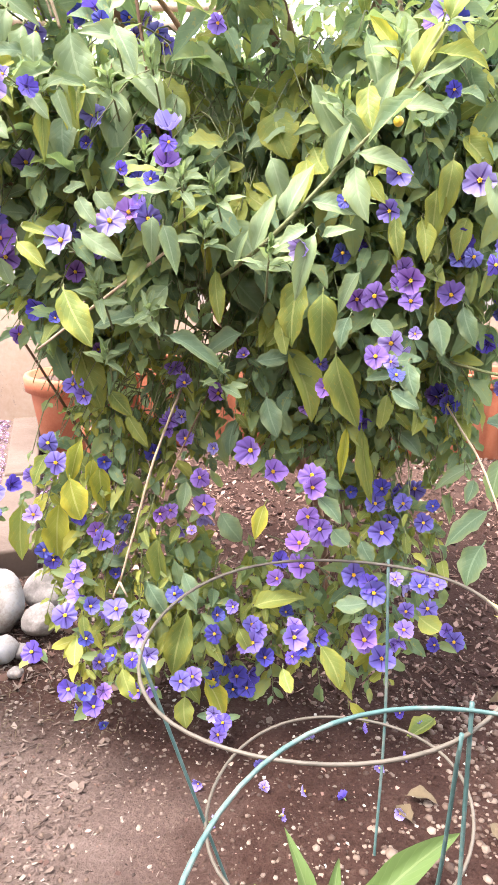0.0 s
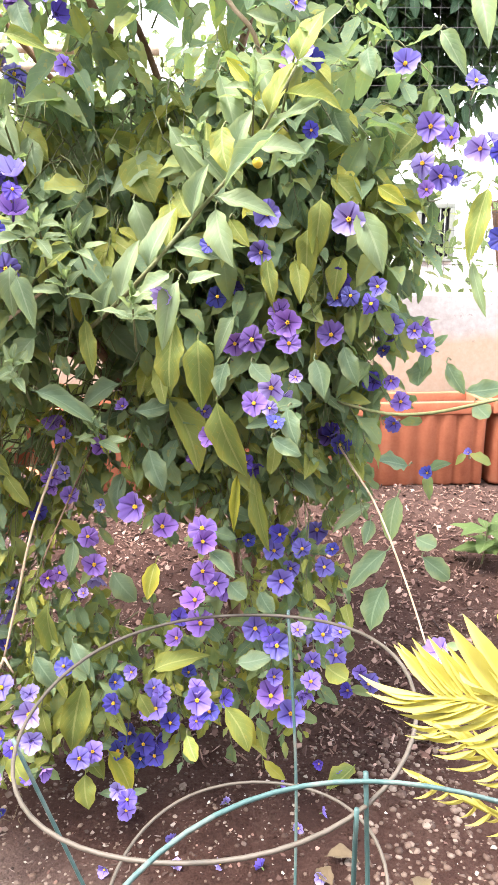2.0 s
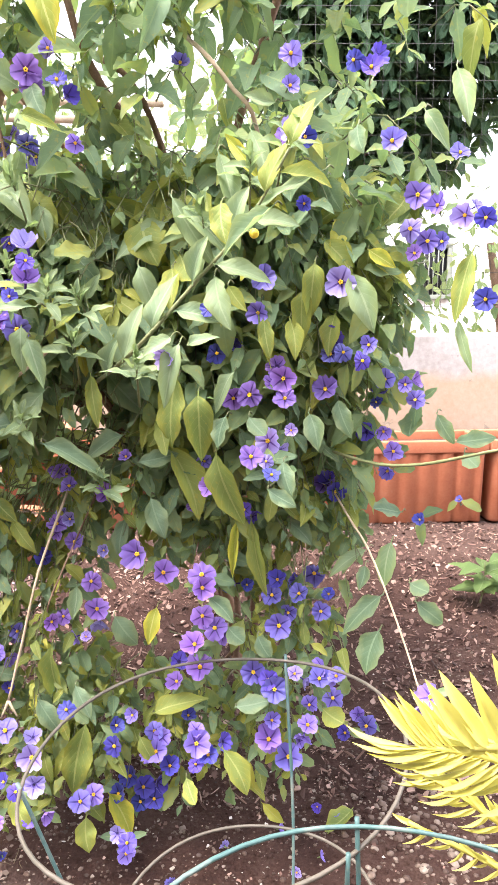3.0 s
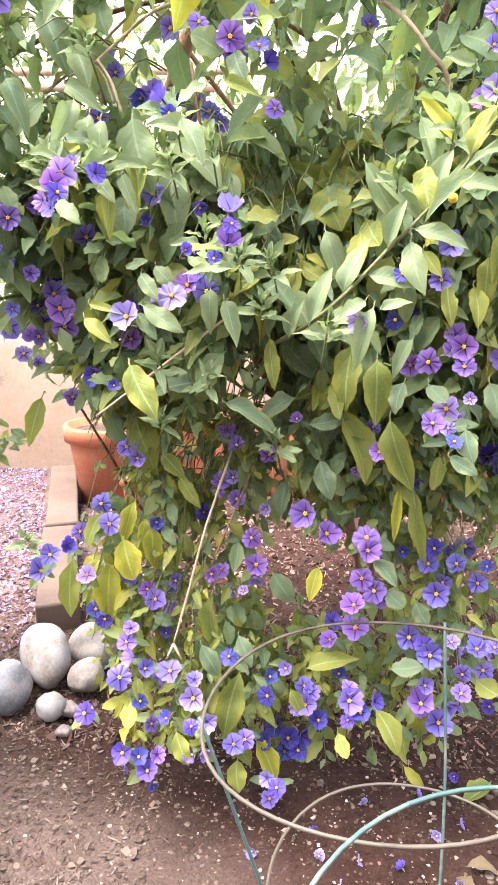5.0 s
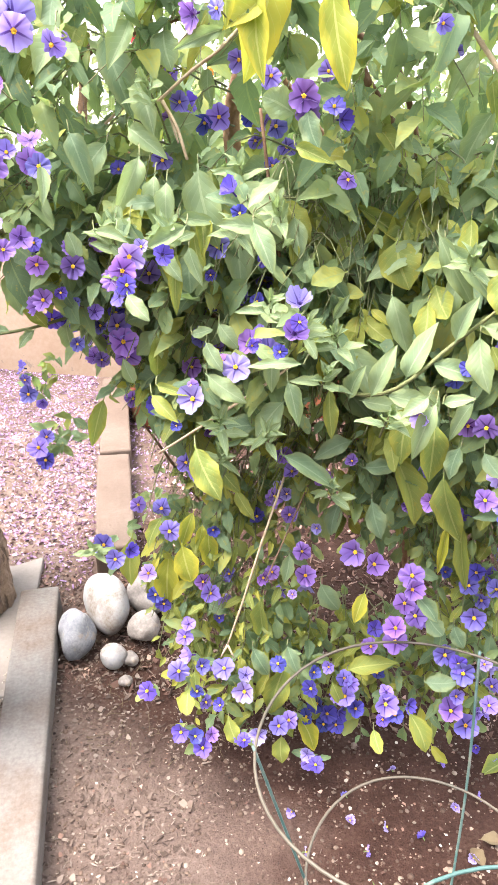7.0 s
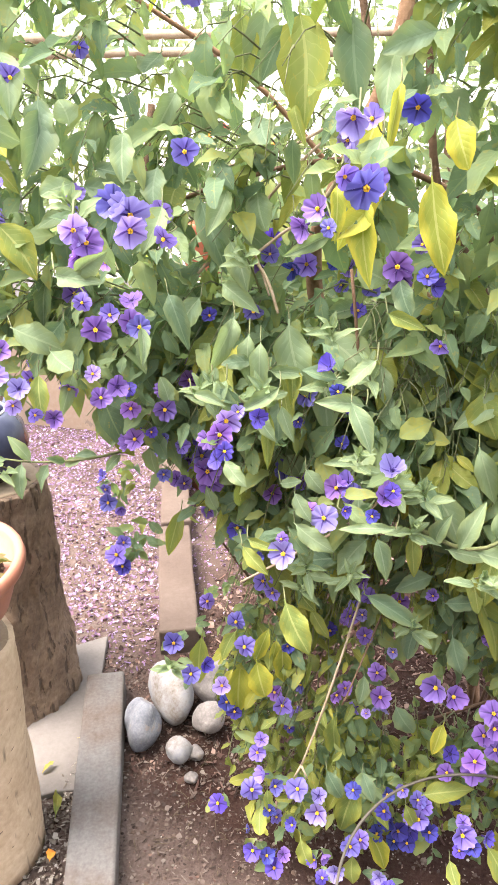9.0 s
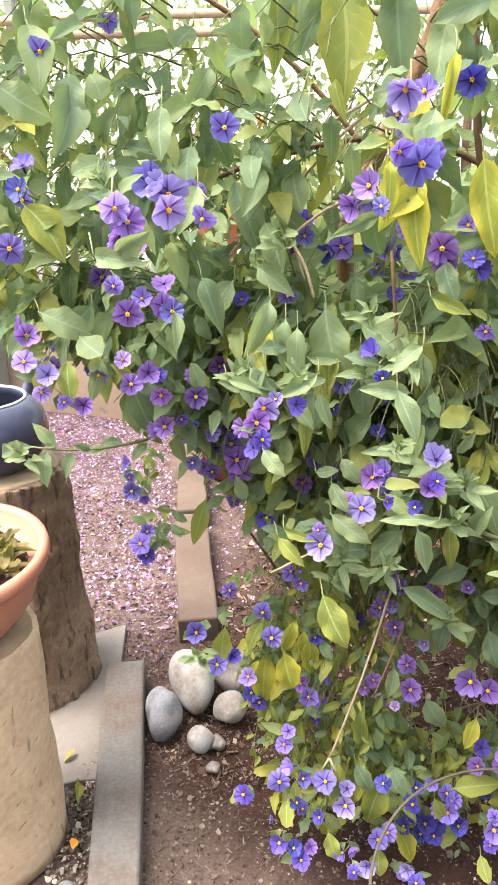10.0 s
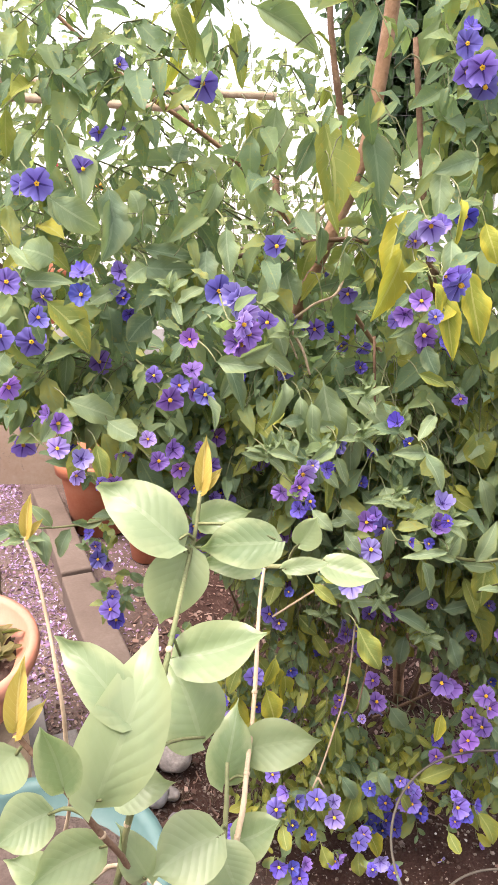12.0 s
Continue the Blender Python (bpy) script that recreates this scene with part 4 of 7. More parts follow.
block(bm, (-2.16, 2.97, -0.05), (-2.06, 3.05, 1.5), bevel=0.006)
tagged(part("fence_post", bm, POST), "grey-green wooden post before the wall", "post")


# ---- tomato cages ----
def ring_pts(c, r, sx, sy, n=56, wob=0.004):
    return [(c[0] + r * math.cos(a), c[1] + r * math.sin(a), c[2] + sx * r * math.cos(a) + sy * r * math.sin(a) + wob * math.sin(3 * a + 1)) for a in np.linspace(0, 2 * math.pi, n, endpoint=False)]


def on_ring(c, r, sx, sy, deg):
    a = radians(deg)
    return (c[0] + r * math.cos(a), c[1] + r * math.sin(a), c[2] + sx * r * math.cos(a) + sy * r * math.sin(a))


def tomato_cage(rings, legs, foot, ring_mat, label):
    e = empty("tomato_cage", foot)
    for k, (c, r, sx, sy) in enumerate(rings):
        part("ring", tube(bmesh.new(), ring_pts(c, r, sx, sy), 0.0021, 0.0021, seg=8, closed=True), ring_mat[k], e)
    for deg, bend in legs:
        p = [on_ring(c, r + 0.003, sx, sy, deg) for c, r, sx, sy in rings]
        d = Vector((math.cos(radians(deg)), math.sin(radians(deg)), 0))
        end = Vector((foot[0], foot[1], -0.04)) + d * 0.075 + Vector(bend)
        top = Vector(p[0]) + Vector((0, 0, 0.004))
        part("leg", tube(bmesh.new(), [top] + p[1:] + [end], 0.0022, 0.002, 16, 8), CAGE, e, "green coated wire leg")
    return tagged(e, label, "plant support", "tomato cages")


tomato_cage([((0.104, 0.757, 0.373), 0.205, 0.107, 0.0), ((0.132, 0.747, 0.152), 0.156, 0.125, 0.062)], [(63, (0.03, 0, 0)), (185, (-0.03, 0, 0)), (304, (0.03, -0.02, 0))], (0.13, 0.75, 0), (RUST, RUST), "bleached wire tomato cage with green legs in the bed")
tomato_cage([((0.23, 0.363, 0.389), 0.233, -0.01, 0.082), ((0.235, 0.40, 0.17), 0.17, 0.0, 0.05)], [(90, (0, 0.03, 0)), (210, (0, 0, 0)), (330, (0, 0, 0))], (0.235, 0.40, 0), (CAGE, CAGE), "teal coated wire tomato cage standing in the bed")


# ---- the flowering shrub ----
FACE_X = (-0.8, -0.6, -0.4, -0.2, 0.0, 0.2, 0.4)
FACE_Z = (0.1, 0.3, 0.5, 0.7, 0.9, 1.1, 1.3)
FACE = np.array([
    (1.08, 1.06, 1.04, 0.98, 1.02, 1.02, 1.08),
    (1.10, 1.10, 1.07, 0.99, 1.00, 0.97, 0.99),
    (1.14, 1.13, 1.05, 1.06, 1.01, 1.01, 1.01),
    (1.16, 1.15, 1.03, 0.94, 0.96, 0.94, 1.02),
    (1.02, 0.96, 0.94, 0.91, 0.95, 0.94, 0.99),
    (0.97, 0.93, 0.91, 0.95, 0.94, 0.94, 0.95),
    (0.93, 0.91, 0.94, 0.87, 0.88, 0.93, 0.94)])
LEFT_EDGE = ((0.0, -0.26), (0.15, -0.34), (0.3, -0.41), (0.45, -0.37), (0.62, -0.36), (0.7, -0.41), (0.8, -0.48), (0.9, -0.66), (1.0, -0.85), (1.3, -1.0), (1.8, -0.95))
RIGHT_EDGE = ((0.0, 0.18), (0.15, 0.29), (0.4, 0.33), (0.6, 0.37), (0.8, 0.40), (1.0, 0.42), (1.15, 0.55), (1.4, 0.75), (1.8, 0.8))


def face_y(x, z):
    fx = np.clip((x - FACE_X[0]) / 0.2, 0, 5.999)
    fz = np.clip((z - FACE_Z[0]) / 0.2, 0, 5.999)
    i, j = int(fx), int(fz)
    a, b = fx - i, fz - j
    return float((FACE[j, i] * (1 - a) + FACE[j, i + 1] * a) * (1 - b) + (FACE[j + 1, i] * (1 - a) + FACE[j + 1, i + 1] * a) * b)


def edge(tab, z):
    return float(np.interp(z, [q[0] for q in tab], [q[1] for q in tab]))


shrub = empty("flowering_shrub", (0.0, 1.42, 0))
tagged(shrub, "tall nightshade shrub covered in violet-blue flowers and yellowing leaves", "shrub")


def limb(pts, r0, r1, mt=BARK, name="branch", n=18, seg=8):
    return part(name, tube(bmesh.new(), pts, r0, r1, n, seg, 0.25), mt, shrub)


limb([(0.16, 1.56, -0.03), (0.1, 1.5, 0.3), (-0.05, 1.4, 0.6), (-0.2, 1.27, 0.92), (-0.232, 1.22, 1.08), (-0.203, 1.205, 1.18), (-0.155, 1.22, 1.29), (-0.118, 1.24, 1.42), (-0.08, 1.28, 1.75)], 0.014, 0.0112, BARKWARM, "trunk", n=32, seg=10)
limb([(0.18, 1.52, -0.03), (0.17, 1.42, 0.4), (0.08, 1.3, 0.8), (0.16, 1.2, 1.15), (0.3, 1.15, 1.5), (0.42, 1.2, 1.8)], 0.008, 0.005, n=22)
limb([(0.14, 1.54, -0.03), (0.12, 1.46, 0.4), (-0.12, 1.3, 0.68), (-0.42, 1.15, 0.9), (-0.62, 1.1, 1.1), (-0.8, 1.15, 1.25)], 0.008, 0.004, n=22)
limb([(-0.19, 1.19, 1.27), (-0.24, 1.12, 1.22), (-0.309, 1.07, 1.136), (-0.36, 1.03, 1.08)], 0.0024, 0.0018, DRY)
limb([(-0.309, 1.07, 1.136), (-0.275, 1.02, 1.10), (-0.255, 1.0, 1.06)], 0.002, 0.0014, DRY)
limb([(-0.19, 1.19, 1.28), (-0.26, 1.1, 1.235), (-0.34, 1.05, 1.21)], 0.0024, 0.0015, DRY)
limb([(-0.165, 1.22, 1.36), (-0.2, 1.24, 1.55), (-0.21, 1.3, 1.8)], 0.006, 0.004)
limb([(-0.5, 1.12, 1.13), (-0.343, 1.12, 1.193), (-0.167, 1.12, 1.224), (-0.033, 1.12, 1.183), (0.019, 1.15, 1.128), (0.06, 1.22, 1.0)], 0.0032, 0.005, BARK, n=24)
limb([(-0.167, 1.15, 1.24), (-0.2, 1.0, 1.165), (-0.238, 1.0, 1.139), (-0.28, 1.0, 1.106)], 0.0026, 0.0018, DRY)
limb([(-0.27, 0.985, 1.106), (-0.252, 0.98, 1.079), (-0.239, 0.98, 1.042)], 0.0026, 0.0018, DRY)
limb([(0.08, 1.08, 1.2), (0.109, 1.0, 1.149), (0.138, 0.995, 1.113), (0.168, 1.0, 1.07), (0.19, 1.08, 0.95)], 0.003, 0.0026, DRY)
limb([(0.0, 1.35, 0.95), (-0.3, 1.25, 1.3), (-0.52, 1.2, 1.45), (-0.7, 1.2, 1.6)], 0.005, 0.0028, BARKWARM)
limb([(0.1, 1.3, 0.8), (0.02, 1.12, 1.05), (-0.06, 1.05, 1.2), (-0.1, 1.1, 1.5)], 0.008, 0.004)
limb([(-0.12, 1.3, 0.72), (-0.06, 1.05, 0.745), (0.021, 0.87, 0.799), (0.09, 0.85, 0.87), (0.152, 0.84, 0.937), (0.192, 0.81, 1.002)], 0.0032, 0.0014, TWIG, n=24)
limb([(-0.06, 1.2, 0.83), (-0.087, 1.0, 0.806), (-0.118, 0.96, 0.779), (-0.197, 0.95, 0.719), (-0.279, 0.95, 0.657)], 0.0026, 0.0016, DRY, n=16)
limb([(-0.10, 1.12, 0.62), (-0.135, 1.0, 0.50), (-0.16, 0.975, 0.40), (-0.182, 0.965, 0.318)], 0.0019, 0.0016, DRY)
limb([(-0.06, 1.1, 0.6), (-0.115, 0.985, 0.47), (-0.125, 0.98, 0.44)], 0.0014, 0.0011, BARK)
limb([(-0.182, 0.965, 0.318), (-0.192, 0.96, 0.295)], 0.0022, 0.0012, DRY, n=4)
limb([(-0.182, 0.965, 0.318), (-0.17, 0.96, 0.297)], 0.0022, 0.0012, DRY, n=4)
limb([(0.27, 1.12, 0.6), (0.295, 1.02, 0.555), (0.318, 0.97, 0.515), (0.345, 0.90, 0.43), (0.361, 0.86, 0.367)], 0.0018, 0.0012, DRY, n=16)
limb([(-0.38, 1.15, 0.83), (-0.5, 1.04, 0.80), (-0.6, 1.0, 0.79), (-0.69, 0.985, 0.795)], 0.003, 0.0012, TWIG, n=16)
limb([(0.2, 1.15, 0.66), (0.30, 0.98, 0.645), (0.36, 0.92, 0.65), (0.429, 0.85, 0.68), (0.5, 0.82, 0.7)], 0.0024, 0.0018, TWIG, n=16)
for pts in ([(0.13, 1.5, 0.1), (0.06, 1.38, 0.5), (-0.1, 1.2, 0.62), (-0.2, 1.05, 0.72)], [(0.16, 1.5, 0.05), (0.16, 1.35, 0.35), (0.08, 1.15, 0.57), (0.05, 1.02, 0.75)], [(0.05, 1.42, 0.05), (0.17, 1.25, 0.3), (0.22, 1.12, 0.55), (0.22, 1.03, 0.8)],
            [(-0.24, 1.45, 0.0), (-0.27, 1.32, 0.3), (-0.31, 1.18, 0.5), (-0.35, 1.08, 0.65)], [(0.12, 1.46, 0.35), (-0.06, 1.18, 0.7), (-0.12, 1.02, 0.9), (-0.15, 0.98, 1.1)], [(0.1, 1.38, 0.4), (0.22, 1.25, 0.7), (0.27, 1.15, 0.85), (0.3, 1.1, 0.95)]):
    limb(pts, 0.004, 0.002, BARK, n=14, seg=6)

foliage, olive_foliage, stems = Heap(), Heap(), bmesh.new()
SHOWN, VIEW = [], Vector((-0.05, 0.06, 1.0))
SHOWN_AT = SHOWN_WAY = None


def clear_of_shown(p, margin):
    """False where a common leaf would stand before an open flower or an outstanding leaf."""
    rel = np.array(p) - SHOWN_AT
    along = (rel * SHOWN_WAY).sum(1)
    off = np.linalg.norm(rel - SHOWN_WAY * along[:, None], axis=1)
    return not bool(((along > -0.004) & (off < SHOWN_R + margin)).any())


LEAF_MESH = []
for k, (v, f, uv) in enumerate(SHAPES):
    row = []
    for mt in LEAF:
        me = bpy.data.meshes.new("leaf")
        me.from_pydata(v.tolist(), [], f.tolist())
        me.uv_layers.new(name="UVMap").data.foreach_set("uv", uv[f.ravel()].astype(np.float32).ravel())
        me.materials.append(mt)
        me.polygons.foreach_set("use_smooth", [True] * len(me.polygons))
        row.append(me)
    LEAF_MESH.append(row)


def bare_stem(p):
    """Where the trunk and the pale side branch show through."""
    if p[1] < 1.19:
        k = max(0.5, (p[1] - 0.03) / 1.17)
        X, Z = -0.28 + (p[0] + 0.28) / k, 1.27 + (p[2] - 1.27) / k
        if 1.12 < Z < 1.5 and abs(X + 0.205 - 0.36 * (Z - 1.165)) < 0.045:
            return 0.85
    dx, dz = -0.135, -0.12
    k = ((p[0] + 0.174) * dx + (p[2] - 1.256) * dz) / (dx * dx + dz * dz)
    off = math.hypot(p[0] + 0.174 - k * dx, p[2] - 1.256 - k * dz)
    return 0.7 if 0 < k < 1 and off < 0.024 and p[1] < 1.07 else 0.0


PEEPS = (((-0.041, 0.712), (-0.14, 0.63), 0.06), ((-0.05, 0.765), (-0.165, 0.74), 0.042), ((-0.287, 0.603), (-0.618, 0.419), 0.075),
         ((-0.142, 0.609), (-0.335, 0.43), 0.05), ((-0.081, 0.723), (-0.165, 0.556), 0.05))


def peep(p):
    """Chinks through the shrub where the wall and pots behind show."""
    k = min(1.3, max(-0.1, (p[1] - 0.95) / 0.85))
    for a, b, r in PEEPS:
        if math.hypot(p[0] - a[0] - k * (b[0] - a[0]), p[2] - a[1] - k * (b[1] - a[1])) < r * (1 + 0.35 * noise.noise(Vector(p) * 30)):
            return 0.9
    return 0.0


def place_leaf(at, along, face, length, width, tone, kind, parent=None, name="leaf"):
    ob = new(name, LEAF_MESH[kind][tone])
    m = basis(along, face).to_4x4()
    ob.parent = parent or shrub
    ob.matrix_parent_inverse = ob.parent.matrix_basis.inverted()
    ob.matrix_basis = Matrix.Translation(at) @ m @ Matrix.Diagonal((width, length, length, 1))
    return ob


rl = np.random.RandomState(11)


def big_leaves(rows):
    """Leaves that stand out: stalk, run of the blade, breadth (all mm) and tone."""
    for x, y, z, dx, dy, dz, w, tone in rows:
        at, d = Vector((x, y, z)) / 1000, Vector((dx, dy, dz)) / 1000
        face = (VIEW - at).normalized() + Vector((0.7 * (rl.rand() - 0.5), 0.0, 0.15 + 0.5 * rl.rand()))
        kind = int(rl.choice([1, 3, 5])) if w > 0.55 * d.length * 1000 else int(rl.choice([0, 2, 4, 5]))
        place_leaf(at, d, face, d.length * 1.06, w / 1000, tone, kind)
        root = at + (at - VIEW).normalized() * 0.035 + Vector((0.006 * (rl.rand() - 0.5), 0, 0.008))
        tube(stems, [root, at.lerp(root, 0.4) + Vector((0, 0, 0.004)), at + d * 0.04], 0.0011, 0.0008, 5, 4)


def hollow(x, z):
    """The open gap under the hanging shoots."""
    return math.exp(-(((x + 0.005) / 0.135) ** 2 + ((z - 0.395) / 0.095) ** 2))


def density(x, z):
    """How closely the shoots stand over the shrub's face."""
    d = 1.0
    d *= 1 - 0.98 * hollow(x, z)
    d *= 1 - 0.7 * math.exp(-(((x - 0.02) / 0.05) ** 2 + ((z - 0.3) / 0.06) ** 2))
    d *= 1 - 0.8 * math.exp(-(((x + 0.14) / 0.15) ** 2 + ((z - 0.655) / 0.05) ** 2))
    if z < 0.45:
        d *= 0.6 if x < -0.08 else 0.45
    if z < 0.36 and x > 0.03:
        d *= 0.75
    if z > 1.0:
        d *= 0.2
    if z > 1.2 and x < -0.1:
        d *= 0.75
    if z > 0.93 and x > 0.26:
        d *= 0.3
    if x < -0.15 and 0.55 < z < 1.0:
        d *= 0.75
    if x < -0.5 and z < 0.9:
        d *= 0.6
    return d


def olive_share(x, z):
    """How many shoots have turned yellow: most low on the shaded side, some at the middle."""
    return 0.65 if z < 0.62 and x < 0.02 else 0.4 if z < 0.5 else 0.15


def shoot(tip, root, n, size, heap, shapes, thin=0.0013, single=None):
    """A leafy shoot: a bowed stem with alternating leaves toward its end."""
    tip, root = Vector(tip), Vector(root)
    mid = (tip + root) / 2 + Vector((0, 0, 0.25 * (tip - root).length))
    C = curve_pts([root, mid, tip], 7)
    if not (tip.y < 1.3 and max(hollow(tip.x, tip.z), hollow(mid.x, mid.z)) > 0.3):
        tube(stems, [root, mid, tip], thin * 1.1, thin * 0.5, 6, 4)
    spin = rl.rand() * 6.28
    for k in range(n):
        s = 0.35 + 0.65 * (k + 0.5) / n
        q = s * 6
        i = min(int(q), 5)
        p = C[i].lerp(C[i + 1], q - i)
        d = (C[i + 1] - C[i]).normalized()
        spin += 2.4
        a = d.cross(Vector((0, 0, 1))).normalized() if abs(d.z) < 0.95 else Vector((1, 0, 0))
        b = d.cross(a)
        out = a * math.cos(spin) + b * math.sin(spin)
        along = out * 1.0 + d * 0.6 + Vector((0, -0.2, -0.35)) + Vector(rl.rand(3) - 0.5) * 0.8
        face = Vector((1.2 * (rl.rand() - 0.5), -0.55 - 0.4 * rl.rand(), 0.6 + 0.8 * rl.rand()))
        if p.y < 1.6 and hollow(p.x, p.z) > 0.5 or rl.rand() < max(bare_stem(p), peep(p)):
            continue
        ln = size * (0.5 + 1.15 * rl.rand() ** 1.6)
        if not clear_of_shown(p + along.normalized() * ln * 0.5, ln * 0.28):
            continue
        if single is not None and rl.rand() < 0.5:
            single(p, along, face, ln)
        else:
            heap.add(shapes[rl.randint(len(shapes))], basis(along, face), p, ln * (0.34 + 0.14 * rl.rand()), ln)


singles = []


def keep_single(p, along, face, ln):
    if len(singles) < 190:
        tone = rl.choice([0, 1, 2, 3], p=[0.2, 0.25, 0.4, 0.15] if p[2] < 0.6 else [0.4, 0.4, 0.2, 0.0])
        singles.append(place_leaf(p, along, face, ln, ln * 0.4, int(tone), rl.randint(6)))
    else:
        foliage.add(SHAPES[rl.randint(6)], basis(along, face), p, ln * 0.48, ln)


OPEN_FLOWERS, LARGE_LEAVES = [], []
# open flowers: place and breadth in mm, tone
OPEN_FLOWERS += [
    (-42, 1030, 14, 28, 1),
    (-21, 1058, 83, 28, 0),
    (2, 1053, 91, 30, 0),
    (-325, 975, 186, 33, 0),
    (-325, 1087, 287, 28, 0),
    (-258, 940, 273, 35, 1),
    (-249, 916, 167, 30, 0),
    (-227, 938, 239, 22, 0),
    (-226, 916, 161, 25, 0),
    (-225, 987, 168, 25, 1),
    (-224, 1097, 262, 19, 0),
    (-220, 941, 289, 25, 1),
    (-212, 912, 142, 30, 0),
    (-189, 943, 209, 22, 0),
    (-184, 951, 281, 35, 1),
    (-150, 949, 242, 35, 2),
    (-147, 923, 168, 22, 0),
    (-94, 973, 152, 31, 1),
]
OPEN_FLOWERS += [
    (-79, 994, 147, 30, 1),
    (-51, 1045, 109, 28, 0),
    (-44, 992, 226, 29, 0),
    (-43, 1002, 252, 22, 0),
    (-34, 1062, 127, 32, 0),
    (-26, 950, 101, 26, 0),
    (-18, 1002, 268, 21, 1),
    (-16, 1061, 107, 32, 0),
    (9, 1029, 224, 27, 1),
    (13, 1009, 204, 31, 1),
    (32, 1010, 178, 28, 0),
    (61, 1015, 256, 21, 0),
    (74, 950, 221, 21, 0),
    (75, 954, 251, 36, 1),
    (92, 948, 236, 26, 0),
    (177, 960, 249, 36, 3),
    (181, 965, 276, 23, 1),
    (205, 971, 214, 37, 1),
]
OPEN_FLOWERS += [
    (232, 964, 267, 28, 1),
    (238, 990, 284, 25, 1),
    (280, 1045, 259, 32, 1),
    (312, 1105, 161, 24, 0),
    (363, 1179, 125, 34, 1),
    (-488, 1222, 307, 41, 1),
    (-445, 1316, 353, 33, 1),
    (-376, 1000, 433, 31, 1),
    (-341, 1090, 302, 30, 0),
    (-333, 1036, 387, 30, 2),
    (-319, 1078, 492, 32, 1),
    (-295, 1041, 472, 35, 1),
    (-283, 1099, 361, 26, 0),
    (-260, 990, 301, 28, 1),
    (-253, 1095, 340, 28, 3),
    (-234, 1069, 337, 33, 1),
    (-227, 1063, 470, 21, 0),
    (-208, 1112, 351, 26, 1),
]
OPEN_FLOWERS += [
    (-164, 1123, 469, 27, 0),
    (-141, 1057, 391, 25, 3),
    (-128, 1079, 388, 25, 3),
    (-124, 792, 305, 19, 0),
    (-96, 935, 319, 25, 0),
    (-89, 1050, 368, 16, 2),
    (-77, 1050, 455, 29, 3),
    (-69, 1039, 416, 34, 3),
    (35, 976, 494, 33, 3),
    (47, 1010, 314, 27, 3),
    (77, 959, 396, 33, 3),
    (82, 989, 346, 38, 3),
    (87, 982, 427, 32, 3),
    (89, 947, 500, 36, 3),
    (89, 930, 490, 30, 3),
    (105, 972, 413, 33, 3),
    (151, 1060, 440, 19, 0),
    (156, 977, 344, 34, 1),
]
OPEN_FLOWERS += [
    (177, 969, 336, 27, 0),
    (185, 964, 324, 35, 1),
    (188, 1045, 428, 30, 1),
    (195, 1002, 401, 36, 1),
    (197, 1051, 450, 27, 0),
    (213, 962, 347, 21, 2),
    (214, 1057, 396, 26, 1),
    (228, 1035, 434, 28, 1),
    (247, 959, 340, 30, 1),
    (260, 1037, 405, 28, 1),
    (269, 1182, 407, 38, 1),
    (270, 952, 347, 24, 1),
    (271, 1035, 432, 20, 0),
    (344, 768, 422, 27, 1),
    (-584, 1163, 671, 22, 1),
    (-581, 1163, 644, 31, 1),
    (-558, 1166, 563, 27, 1),
    (-557, 1132, 556, 37, 1),
]
OPEN_FLOWERS += [
    (-548, 1135, 533, 31, 0),
    (-397, 1181, 645, 30, 3),
    (-271, 1064, 588, 31, 1),
    (-255, 957, 698, 16, 0),
    (-253, 1060, 573, 26, 1),
    (-239, 1091, 639, 25, 3),
    (-128, 1078, 535, 28, 3),
    (-110, 1085, 609, 24, 3),
    (-109, 1078, 542, 21, 2),
    (-102, 1067, 510, 27, 3),
    (-98, 1041, 601, 25, 3),
    (-55, 1045, 504, 18, 2),
    (-53, 1070, 581, 30, 3),
    (-9, 987, 653, 18, 3),
    (7, 942, 534, 36, 3),
    (77, 1008, 578, 20, 3),
    (94, 1001, 642, 21, 1),
    (101, 950, 620, 25, 3),
]
OPEN_FLOWERS += [
    (148, 1020, 567, 21, 0),
    (152, 862, 676, 27, 3),
    (169, 855, 672, 17, 2),
    (174, 840, 659, 20, 0),
    (176, 909, 686, 34, 2),
    (204, 918, 697, 16, 2),
    (271, 1086, 587, 33, 3),
    (284, 1067, 579, 28, 0),
    (345, 1031, 675, 22, 1),
    (360, 1035, 645, 27, 1),
    (368, 1094, 603, 25, 1),
    (405, 1044, 540, 18, 0),
    (463, 1048, 568, 11, 1),
    (-693, 1136, 876, 40, 1),
    (-621, 1141, 875, 35, 0),
    (-531, 1252, 756, 43, 1),
    (-526, 1290, 705, 30, 2),
    (-505, 1125, 792, 31, 0),
]
OPEN_FLOWERS += [
    (-425, 939, 868, 29, 3),
    (-406, 1082, 798, 26, 1),
    (-405, 948, 878, 17, 0),
    (-405, 988, 797, 20, 1),
    (-397, 976, 858, 16, 1),
    (-395, 1051, 755, 23, 3),
    (-362, 1034, 833, 24, 0),
    (-358, 1022, 817, 34, 1),
    (-347, 1014, 796, 40, 3),
    (-347, 1029, 772, 36, 3),
    (-306, 1021, 893, 33, 1),
    (-303, 1025, 704, 29, 0),
    (-256, 1053, 753, 30, 3),
    (-234, 1023, 809, 30, 1),
    (-234, 1107, 831, 17, 0),
    (-214, 1045, 785, 30, 1),
    (-199, 828, 806, 17, 3),
    (-193, 812, 796, 32, 2),
]
